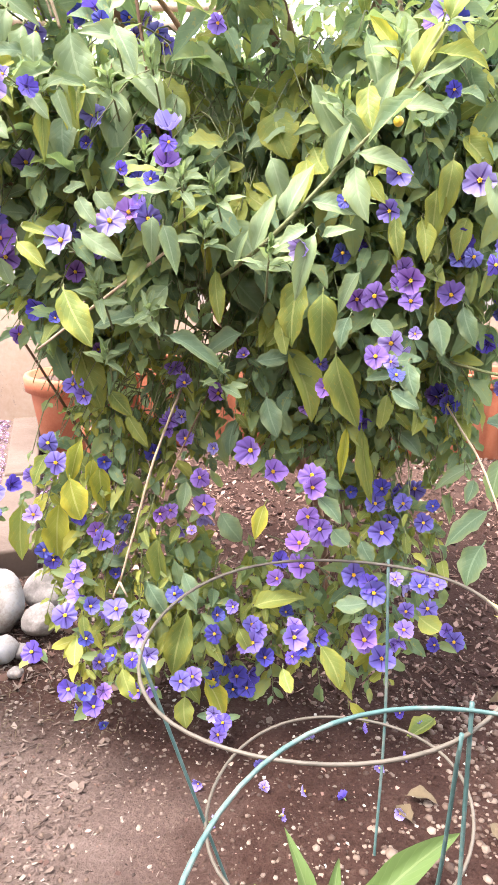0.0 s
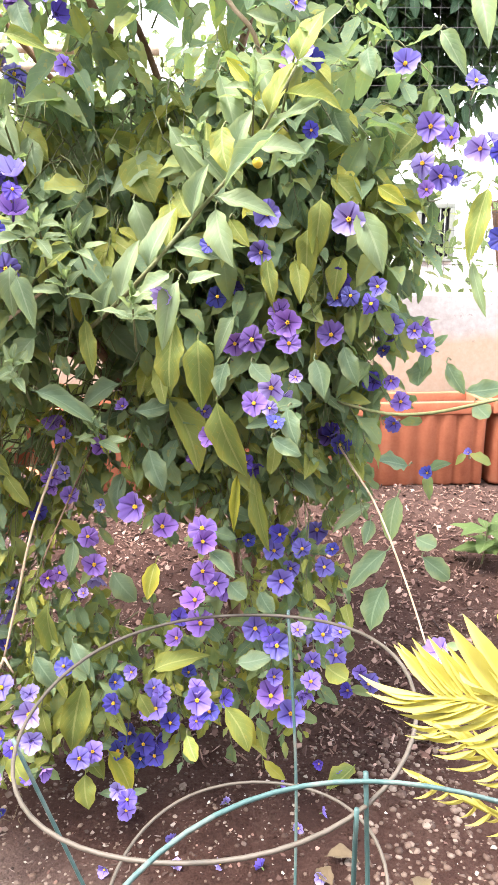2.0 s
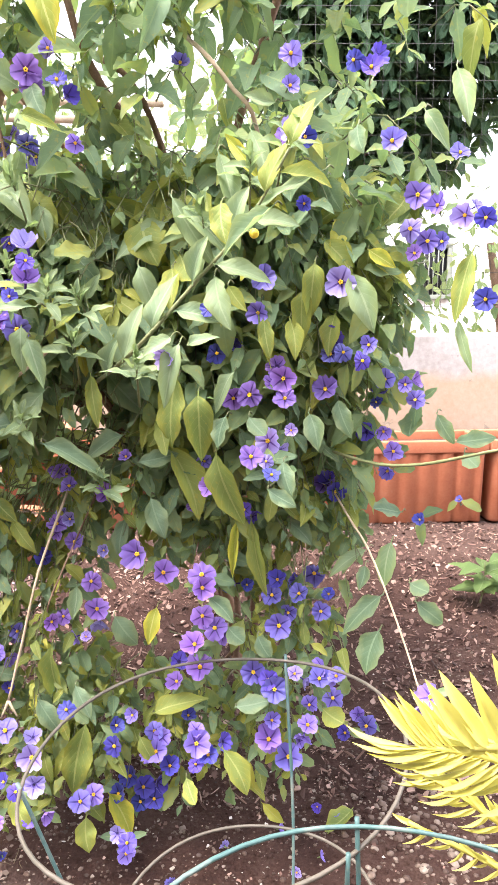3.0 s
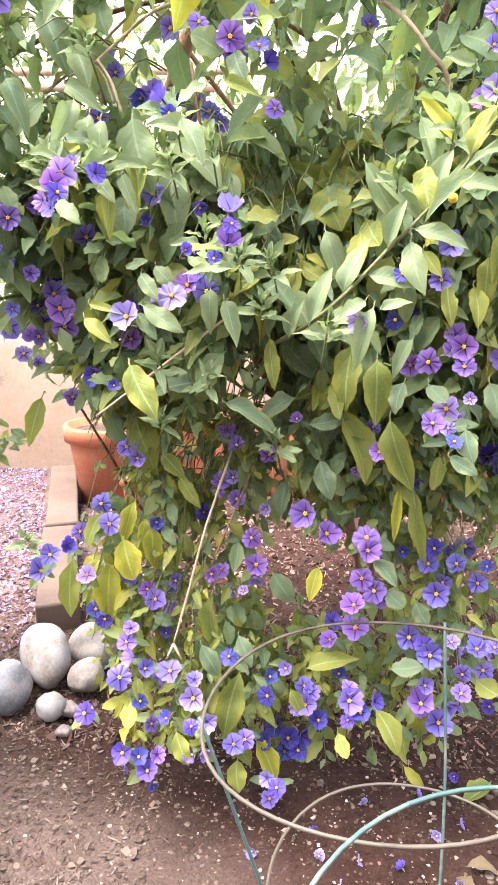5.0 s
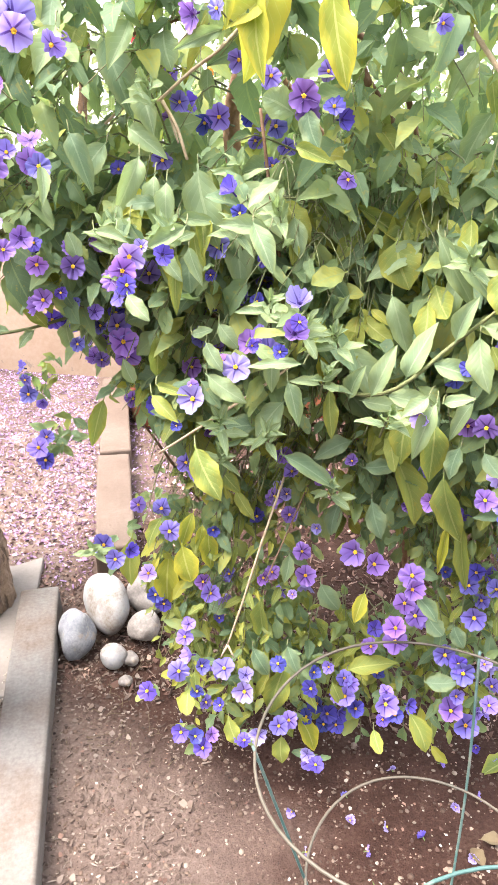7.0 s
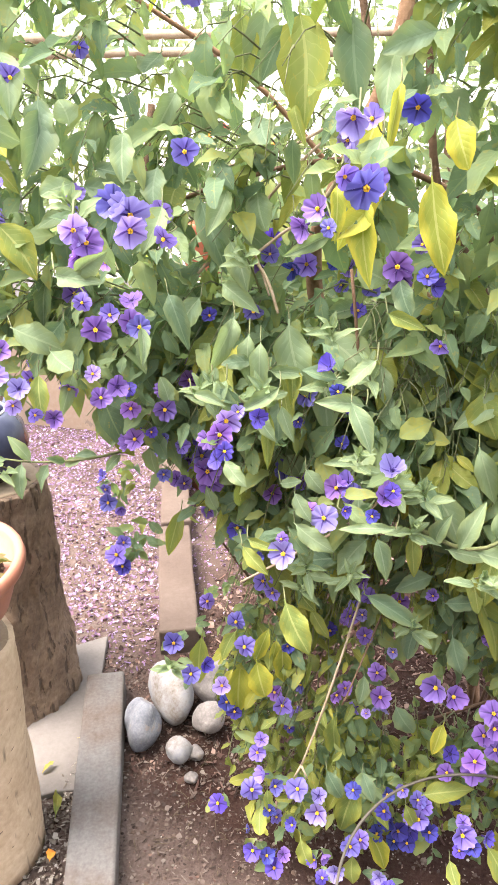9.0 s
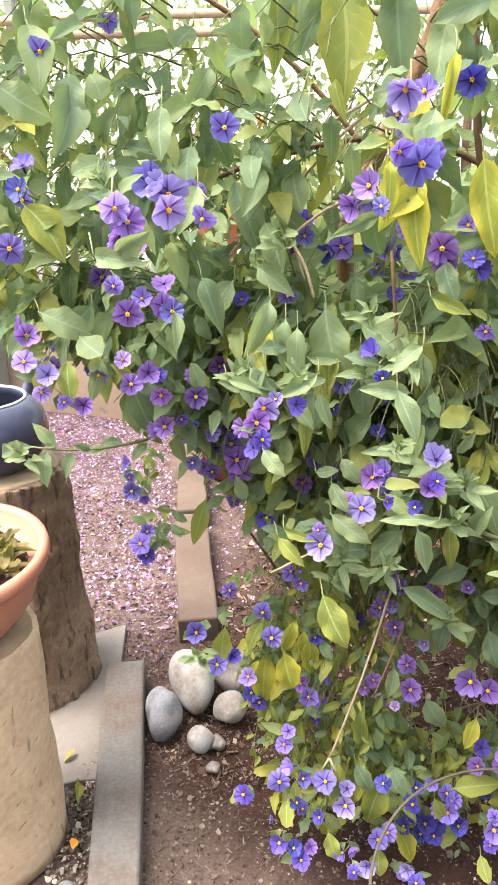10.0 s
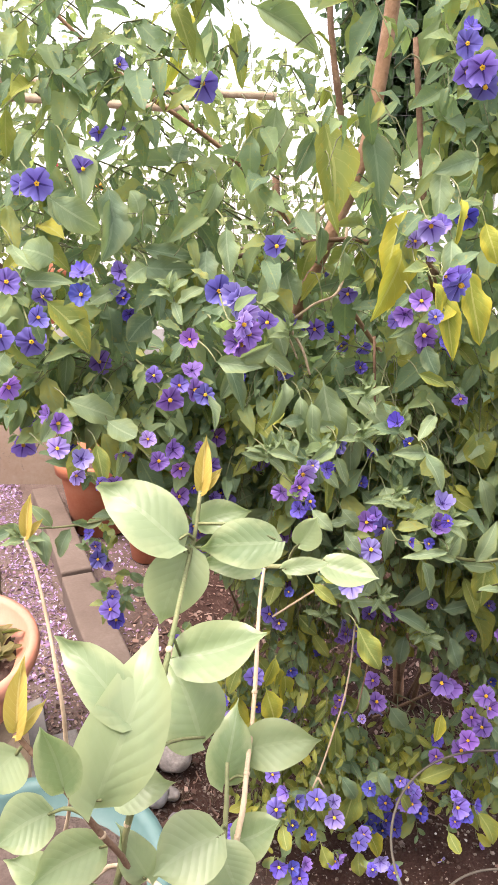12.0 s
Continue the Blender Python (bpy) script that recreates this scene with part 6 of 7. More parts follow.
# the leafy front
made = 0
while made < 1700:
    z = 0.07 + 1.6 * rl.rand() ** 1.05
    x = -1.0 + 1.75 * rl.rand()
    if not edge(LEFT_EDGE, z) + 0.02 < x < edge(RIGHT_EDGE, z) - 0.02 or rl.rand() > density(x, z):
        continue
    y = face_y(x, z) + 0.015 + 0.11 * rl.rand() ** 1.2
    L = 0.07 + 0.09 * rl.rand()
    hang = 1.0 if z < 0.6 else 0.3
    root = (x + (rl.rand() - 0.5) * L * 1.2 + (-x * 0.15), y + 0.07 + 0.09 * rl.rand(), z + L * (0.25 + 0.8 * hang * rl.rand()))
    shoot((x, y, z), root, 5 + rl.randint(4), 0.031 if z < 0.62 else 0.044, olive_foliage if rl.rand() < olive_share(x, z) else foliage, SHAPES if z < 0.75 else POINTED, single=keep_single if 0.15 < z < 1.25 and rl.rand() < 0.5 else None)
    made += 1
# the depth behind it
made = 0
while made < 620:
    z = 0.42 + 1.5 * rl.rand()
    x = -1.0 + 1.75 * rl.rand()
    if not edge(LEFT_EDGE, z) + 0.05 < x < edge(RIGHT_EDGE, z) - 0.05 or rl.rand() > density(x, z) * (1.0 if z > 0.6 else 0.5) * ((0.08 if x < -0.12 else 0.4) if z > 1.0 else 1):
        continue
    y = face_y(x, z) + 0.12 + 0.5 * rl.rand()
    L = 0.09 + 0.08 * rl.rand()
    shoot((x, y, z), (x + (rl.rand() - 0.5) * L, y + 0.09, z + L * (rl.rand() - 0.2)), 6 + rl.randint(4), 0.052, foliage, LOW)
    made += 1
# the far side, which shades the soil below
for _ in range(360):
    z, x = 0.68 + 0.45 * rl.rand(), -0.42 + 0.78 * rl.rand()
    y = 1.45 + 0.4 * rl.rand()
    if z < 0.8 and -0.3 < x < -0.02:
        continue
    shoot((x, y, z), (x + 0.08 * (rl.rand() - 0.5), y - 0.1, z + 0.08 * (rl.rand() - 0.2)), 7, 0.055, foliage, LOW)
# unseen crown overhead, added for shade, from which the upper shoots hang
for _ in range(110):
    x, y, z = -0.95 + 1.8 * rl.rand(), 1.1 + 0.85 * rl.rand(), 1.72 + 0.35 * rl.rand()
    shoot((x, y, z), (x + 0.1 * (rl.rand() - 0.5), y + 0.05, z - 0.1 * rl.rand()), 7, 0.06, foliage, LOW)
FLOWER_MESH, STAMEN_MESH = [], None


def corolla(seed, cup):
    """Five fused petals, pleated, with a wavy rim and a short green tube behind; faces +z."""
    rg = np.random.RandomState(seed)
    bm = bmesh.new()
    uvl = bm.loops.layers.uv.new("UVMap")
    seg, rings, ph = 40, [], rg.rand() * 6
    bend = 0.05 + 0.08 * rg.rand()
    info = {}
    for j, s in enumerate((0.1, 0.3, 0.55, 0.78, 0.93, 1.0)):
        ring = []
        for k in range(seg):
            th = 2 * math.pi * k / seg
            lobe = abs(math.sin(2.5 * th))
            gap = (1 - lobe) ** 2.2
            pleat = max(0.0, lobe - 0.86) * 7
            r = 0.5 * s * (1 - s ** 3 * 0.17 * gap + 0.05 * s * math.sin(3 * th + ph) + 0.03 * s ** 3 * math.sin(13 * th + ph))
            z = cup * s ** 1.6 + s * (0.05 * lobe - 0.07 * pleat) + 0.05 * s ** 3 * math.sin(11 * th + ph) + bend * s * s * math.sin(2 * th + ph) + 0.5 * bend * s * s * math.cos(th + 2 * ph)
            v = bm.verts.new((r * math.cos(th), r * math.sin(th), z))
            info[v] = (k / seg, s)
            ring.append(v)
        rings.append(ring)
    for A, B in zip(rings, rings[1:]):
        for k in range(seg):
            f = bm.faces.new((A[k], A[(k + 1) % seg], B[(k + 1) % seg], B[k]))
            for lp in f.loops:
                u, w = info[lp.vert]
                lp[uvl].uv = (1.0 if (k == seg - 1 and u == 0) else u, w)
    back = [bm.verts.new((0.05 * math.cos(2 * math.pi * k / seg), 0.05 * math.sin(2 * math.pi * k / seg), -0.03)) for k in range(seg)]
    tail = [bm.verts.new((0.045 * math.cos(2 * math.pi * k / seg), 0.045 * math.sin(2 * math.pi * k / seg), -0.3)) for k in range(seg)]
    for A, B in ((back, rings[0]), (tail, back)):
        for k in range(seg):
            f = bm.faces.new((A[k], A[(k + 1) % seg], B[(k + 1) % seg], B[k]))
            f.material_index = 1 if A is tail else 0
    f = bm.faces.new(tail[::-1])
    f.material_index = 1
    return bm


for k, (sd_, cup) in enumerate(((1, 0.12), (2, 0.24), (3, 0.03), (5, -0.08), (6, 0.17), (7, 0.32))):
    row = []
    for mt in PETAL:
        b = corolla(sd_, cup)
        me = bpy.data.meshes.new("flower")
        b.to_mesh(me)
        b.free()
        me.materials.append(mt)
        me.materials.append(CALYX)
        me.polygons.foreach_set("use_smooth", [True] * len(me.polygons))
        row.append(me)
    FLOWER_MESH.append(row)
bm = bmesh.new()
for k in range(5):
    a = 2 * math.pi * k / 5
    m = Matrix.Translation((0.048 * math.cos(a), 0.048 * math.sin(a), 0.08)) @ Matrix.Diagonal((0.07, 0.07, 0.15, 1))
    bmesh.ops.create_icosphere(bm, subdivisions=1, radius=0.55, matrix=m)
STAMEN_MESH = bpy.data.meshes.new("stamens")
bm.to_mesh(STAMEN_MESH)
bm.free()
STAMEN_MESH.materials.append(STAMEN)
rf = np.random.RandomState(23)


def bloom(at, face, size, tone, parent, name="flower"):
    z = Vector(face).normalized()
    x = z.cross(Vector((rf.rand() - 0.5, rf.rand() - 0.5, rf.rand() - 0.5))).normalized()
    m = Matrix((x, z.cross(x), z)).transposed().to_4x4()
    ob = new(name, FLOWER_MESH[rf.randint(6)][tone])
    if parent is not None:
        ob.parent = parent
        ob.matrix_parent_inverse = parent.matrix_basis.inverted()
    ob.matrix_basis = Matrix.Translation(at) @ m @ Matrix.Diagonal((size, size, size, 1))
    st = new("stamen", STAMEN_MESH)
    st.parent = ob
    return ob


def flower_spray(rows):
    """Open flowers on thin stalks: place and breadth in mm, tone."""
    for x, y, z, breadth, tone in rows:
        at = Vector((x, y, z)) / 1000
        size = breadth / 1000 * 1.06
        spread = 0.9 if breadth > 26 else 1.5
        face = (VIEW - at).normalized() + Vector((spread * (rf.rand() - 0.5), 0.0, spread * (rf.rand() - 0.45)))
        bloom(at, face, size, tone, shrub)
        f = face.normalized()
        back = at - f * size * 0.28
        inner = back + (at - VIEW).normalized() * 0.05 + Vector((0.02 * (rf.rand() - 0.5), 0, 0.01 * rf.rand()))
        tube(stems, [back, back - f * 0.012 + Vector((0, 0.01, -0.004)), inner], 0.0008, 0.0012, 5, 4)
        for k in range(9 if at.x < -0.4 and at.z < 0.78 else 2):
            p = back.lerp(inner, 0.25 + 0.3 * (k % 3)) + Vector((0.02 * (k // 3), 0.012 * (k // 3), 0.012 * (k // 3)))
            along = Vector((1.6 * (rf.rand() - 0.5), -0.5 * rf.rand(), 1.2 * (rf.rand() - 0.6)))
            ln = 0.022 + 0.02 * rf.rand()
            foliage.add(SHAPES[rf.randint(6)], basis(along, (0.6 * (rf.rand() - 0.5), -0.7, 0.8)), p + Vector((0, 0.012, 0)), ln * 0.44, ln)


flower_spray(OPEN_FLOWERS)
# second and third blooms crowding behind the open ones, half turned away
CROWD = [Heap() for _ in PETAL]
OPEN = [ob for ob in shrub.children if ob.name.split(".")[0] == "flower"]
PETAL_SHAPE = []
for k, (sd_, cup) in enumerate(((1, 0.12), (2, 0.22), (4, 0.42))):
    b = corolla(sd_, cup)
    uvl = b.loops.layers.uv.active
    b.verts.index_update()
    cv = np.array([tuple(q.co) for q in b.verts])
    cf = np.array([[q.index for q in p.verts] for p in b.faces if len(p.verts) == 4])
    cu = np.zeros((len(cv), 2))
    for p in b.faces:
        for lp in p.loops:
            cu[lp.vert.index] = tuple(lp[uvl].uv)
    b.free()
    PETAL_SHAPE.append((cv, cf, cu))
for ob in OPEN:
    at = ob.matrix_basis.translation
    tone = PETAL.index(ob.data.materials[0])
    for _ in range(2 if at.z < 0.25 and at.x > -0.22 else 1):
        if rf.rand() > 0.28:
            continue
        a, d = rf.rand() * 6.28, 0.013 + 0.012 * rf.rand()
        p = at + Vector((math.cos(a) * d, 0.008 + 0.012 * rf.rand(), math.sin(a) * d))
        z = Vector((1.8 * math.cos(a) * rf.rand(), -0.8, 0.3 + 1.2 * math.sin(a) * rf.rand()))
        size = 0.021 + 0.009 * rf.rand()
        t2 = tone if rf.rand() < 0.7 else int(rf.randint(4))
        e = z.to_track_quat("Z", "Y").to_matrix() @ Euler((0, 0, rf.rand() * 6)).to_matrix()
        CROWD[t2].add(PETAL_SHAPE[rf.randint(3)], e, p, size, size, size)
for hp, mt in zip(CROWD, PETAL):
    hp.build("flower_mass", mt, shrub, "crowded half-open violet blooms")
big_leaves(LARGE_LEAVES)


def shoot_tip(x, y, z, big=1.0):
    """A growing tip: a tuft of narrow pale young leaves."""
    p = Vector((x, y - 25, z)) / 1000
    axis = Vector((0.5 * (rl.rand() - 0.5), -0.5, 0.8)).normalized()
    root = p - axis * 0.05 + Vector((0, 0.05, -0.02))
    tube(stems, [root, (p + root) / 2 + Vector((0, 0, 0.004)), p], 0.0016, 0.001, 6, 5)
    for k in range(9):
        a = k * 2.4 + rl.rand()
        out = Vector((math.cos(a), -0.35, math.sin(a) * 0.8))
        s = k / 8
        place_leaf(p - axis * 0.03 * (1 - s), out * (1.1 - 0.7 * s) + axis * (0.4 + s), axis + Vector((0, -0.4, 0.3)), (0.036 - 0.016 * s) * big, (0.0135 - 0.006 * s) * big, 1, rl.randint(6))


for tip in ((-119, 917, 897), (-75, 912, 873), (-42, 912, 861), (-175, 897, 749), (-121, 934, 721), (100, 900, 959), (196, 850, 1030), (154, 870, 1000),
            (29, 845, 794), (-165, 954, 1040), (-275, 963, 1123), (-192, 994, 656), (-235, 901, 974), (-48, 907, 815), (-307, 894, 972), (-39, 960, 637),
            (-434, 840, 1182), (-402, 997, 470), (-168, 947, 979), (-117, 939, 998), (-666, 986, 797), (-294, 890, 979)):
    shoot_tip(*tip)
olive_foliage.build("yellowed_foliage", FOLIAGE_OLIVE, shrub, "small olive and yellowing leaves")
foliage.build("foliage", FOLIAGE, shrub, "dense mid-green leaves, some olive")
part("twig", stems, TWIG, shrub, "thin green twigs and flower stalks")["kind"] = "stuff"
bm = bmesh.new()
bmesh.ops.create_uvsphere(bm, u_segments=16, v_segments=10, radius=0.0055)
ob = part("berry", bm, BERRY, shrub, "small ripe yellow berry")
ob.matrix_basis = Matrix.Translation((0.158, 0.86, 0.925))


# ---- yellow cycad fronds ----
def frond(line, n, upper, lower, parent):
    """Stiff leaflets along both sides of an arching stalk, from its tip: run at the tip, run at the base, breadth for either side."""
    C = curve_pts(line, 60)
    part("stalk", tube(bmesh.new(), line, 0.0018, 0.0045, 16, 6), FROND, parent)
    for i in range(n):
        s = i / (n - 1)
        p = C[int(2 + 34 * s)]
        for k, (tip_run, base_run, wide) in enumerate((upper, lower)):
            run = Vector(tip_run).lerp(Vector(base_run), min(1.0, s * 1.3)) * (0.94 + 0.1 * math.sin(i * 2.7 + k))
            run += Vector((0.004 * math.sin(i * 3.1 + k), 0.006 * math.sin(i * 1.9 + 2 * k), 0.003 * math.sin(i * 4.3)))
            ob = new("leaflet", LEAFLET)
            ob.parent = parent
            ob.matrix_parent_inverse = parent.matrix_basis.inverted()
            ob.matrix_basis = Matrix.Translation(p) @ basis(run, Vector((-0.2, -1.0, 0.6 - 0.8 * k))).to_4x4() @ Matrix.Diagonal((wide, run.length, run.length, 1))


v, f, uv = leaf_shape(10, 0.35, 0.16, 0.0, 40, stalk=0.0)
LEAFLET = bpy.data.meshes.new("leaflet")
LEAFLET.from_pydata(v.tolist(), [], f.tolist())
LEAFLET.uv_layers.new(name="UVMap").data.foreach_set("uv", uv[f.ravel()].astype(np.float32).ravel())
LEAFLET.materials.append(FROND)
LEAFLET.polygons.foreach_set("use_smooth", [True] * len(LEAFLET.polygons))
cycad = empty("cycad", (0.62, 0.42, 0))
tagged(cycad, "sunlit yellow cycad with stiff feathery fronds beside the bed", "plant")
bm = bmesh.new()
lathe(bm, [(0.06, -0.02), (0.075, 0.05), (0.07, 0.2), (0.05, 0.3), (0.01, 0.34)], 20, (0.62, 0.42, 0), 0.2)
part("trunk", bm, BARK, cycad)
frond([(0.242, 0.475, 0.562), (0.27, 0.47, 0.562), (0.312, 0.46, 0.552), (0.42, 0.44, 0.5), (0.6, 0.42, 0.32)], 17, ((-0.026, 0.02, 0.028), (-0.018, 0.01, 0.036), 0.0055), ((-0.05, 0.01, 0.002), (-0.045, -0.01, -0.02), 0.0052), cycad)
frond([(0.262, 0.435, 0.588), (0.29, 0.43, 0.59), (0.34, 0.425, 0.58), (0.45, 0.42, 0.52), (0.6, 0.42, 0.34)], 8, ((-0.03, 0.0, 0.044), (-0.012, 0.0, 0.062), 0.0095), ((-0.02, 0.02, -0.004), (-0.022, 0.02, -0.012), 0.009), cycad)
frond([(0.272, 0.56, 0.482), (0.30, 0.555, 0.467), (0.345, 0.54, 0.44), (0.45, 0.49, 0.4), (0.6, 0.42, 0.3)], 13, ((-0.03, 0.02, 0.016), (-0.02, 0.0, 0.03), 0.0055), ((-0.03, -0.01, 0.006), (-0.032, -0.01, -0.004), 0.0055), cycad)
frond([(0.275, 0.6, 0.405), (0.32, 0.59, 0.385), (0.37, 0.57, 0.37), (0.48, 0.5, 0.36), (0.6, 0.43, 0.28)], 11, ((-0.02, 0.01, 0.006), (-0.016, 0.0, 0.016), 0.0045), ((-0.02, -0.01, 0.0), (-0.02, -0.01, -0.006), 0.0045), cycad)


# ---- strap-leaved plant ----
strap = empty("strap_plant", (0.13, 0.70, 0))
tagged(strap, "low green strap-leaved plant growing in the soil", "plant")
v, f, uv = leaf_shape(12, 0.22, 0.3, 0.004, 50, stalk=0.0)
for k, (dx, dy, dz, ln, w) in enumerate(((-0.35, 0.3, 1.0, 0.125, 0.024), (0.8, 0.45, 0.62, 0.2, 0.036), (0.6, 0.1, 0.5, 0.115, 0.028), (-0.7, 0.35, 0.35, 0.1, 0.016), (0.1, 0.6, 0.3, 0.1, 0.016), (-0.2, -0.5, 0.5, 0.09, 0.02))):
    hp = Heap()
    hp.add((v, f, uv), basis((dx, dy, dz), (-dx * 0.6, -0.6, 0.6)), (0.13 + dx * 0.012, 0.70 + dy * 0.012, -0.006), w, ln)
    hp.build("blade", STRAP, strap, kind="")


def seedling(at, count, size, label):
    e = empty("seedling", at)
    rg = np.random.RandomState(14)
    v, f, uv = leaf_shape(8, 0.2, 0.3, 0.03, 52)
    me = bpy.data.meshes.new("leaf")
    me.from_pydata(v.tolist(), [], f.tolist())
    me.uv_layers.new(name="UVMap").data.foreach_set("uv", uv[f.ravel()].astype(np.float32).ravel())
    me.materials.append(STRAP)
    me.polygons.foreach_set("use_smooth", [True] * len(me.polygons))
    top = Vector(at) + Vector((0.01, 0.0, 0.13))
    part("stem", tube(bmesh.new(), [at, tuple((Vector(at) + top) / 2 + Vector((0.006, 0, 0))), tuple(top)], 0.003, 0.0015, 8, 6), TWIG, e)
    for k in range(count):
        a = k * 2.4
        ob = new("leaf", me)
        ob.parent = e
        ob.matrix_parent_inverse = e.matrix_basis.inverted()
        ln = size * (0.7 + 0.6 * rg.rand())
        ob.matrix_basis = Matrix.Translation(Vector(at).lerp(top, 0.25 + 0.75 * k / count)) @ basis((math.cos(a), math.sin(a), 0.1 + 0.5 * rg.rand()), (0, -0.3, 1)).to_4x4() @ Matrix.Diagonal((ln * 0.5, ln, ln, 1))
    return tagged(e, label, "plant")


seedling((0.85, 1.95, 0), 14, 0.085, "young dark green plant growing in the mulch")


def wall_plant(at):
    """A leggy plant with a few red and orange blooms in the pot on the wall."""
    e = empty("wall_plant", at)
    rg = np.random.RandomState(31)
    hp = Heap()
    for k, (dx, dz, mt) in enumerate(((0.0, 0.44, RED), (0.1, 0.40, RED), (0.03, 0.376, ORANGE), (0.18, 0.36, ORANGE), (-0.08, 0.33, RED), (0.3, 0.33, ORANGE))):
        tip = Vector((at[0] + dx, at[1] - 0.02 + 0.04 * rg.rand(), at[2] + dz))
        part("stem", tube(bmesh.new(), [at, (at[0] + dx * 0.3, at[1], at[2] + dz * 0.5), tuple(tip)], 0.003, 0.0015, 10, 5), TWIG, e)
        bm = bmesh.new()
        for q in range(9):
            m = Matrix.Translation(tip + Vector(rg.rand(3) - 0.5) * 0.025) @ Euler(rg.rand(3) * 6).to_matrix().to_4x4() @ Matrix.Diagonal((0.015, 0.013, 0.005, 1))
            bmesh.ops.create_icosphere(bm, subdivisions=1, radius=0.7, matrix=m)
        part("flower_head", bm, mt, e, "bright red bloom" if mt is RED else "orange bloom")
        for q in range(9):
            p = Vector(at).lerp(tip, 0.15 + 0.08 * q) + Vector(rg.rand(3) - 0.5) * 0.03
            hp.add(SHAPES[rg.randint(6)], basis(Vector(rg.rand(3) - 0.5), (0, -0.6, 0.8)), p, 0.03, 0.06)
    hp.build("foliage", STRAP, e, "green leaves")
    return tagged(e, "leggy plant with red and orange blooms on the wall", "plant")


wall_plant((-1.0, 3.14, 0.95))


# ---- potted plant with heart-shaped leaves ----
def ovate_blade(fold, curl, wav, seed):
    """A broad smooth blade with a rounded base and a drawn-out tip."""
    rg = np.random.RandomState(seed)
    ph, rows, cols = rg.rand() * 6, 14, 7
    v, uv, f = [], [], []
    for i in range(rows + 1):
        s = i / rows
        w = 0.5 * max(0.0, math.sin(math.pi * min(1.0, s ** 0.8 * 1.06))) ** 0.55 if s < 0.8 else 0.30 * ((1 - s) / 0.2) ** 1.5
        w = max(w, 0.012)
        for k in range(cols):
            q = -1 + 2 * k / (cols - 1)
            back = 0.09 * q * q * max(0.0, 1 - 4 * s)
            z = -curl * s * s + fold * abs(q) * w - 0.35 * fold * q * q * w + wav * math.sin(7 * s + ph + 1.6 * q) * q * q + 0.08 * q * math.sin(3 * s + ph)
            v.append((q * w + 0.06 * math.sin(math.pi * s + ph), s - back, z))
            uv.append((0.5 + q * 0.5, s))
    for i in range(rows):
        for k in range(cols - 1):
            a = i * cols + k
            f.append((a, a + 1, a + cols + 1, a + cols))
    return np.array(v), np.array(f), np.array(uv)


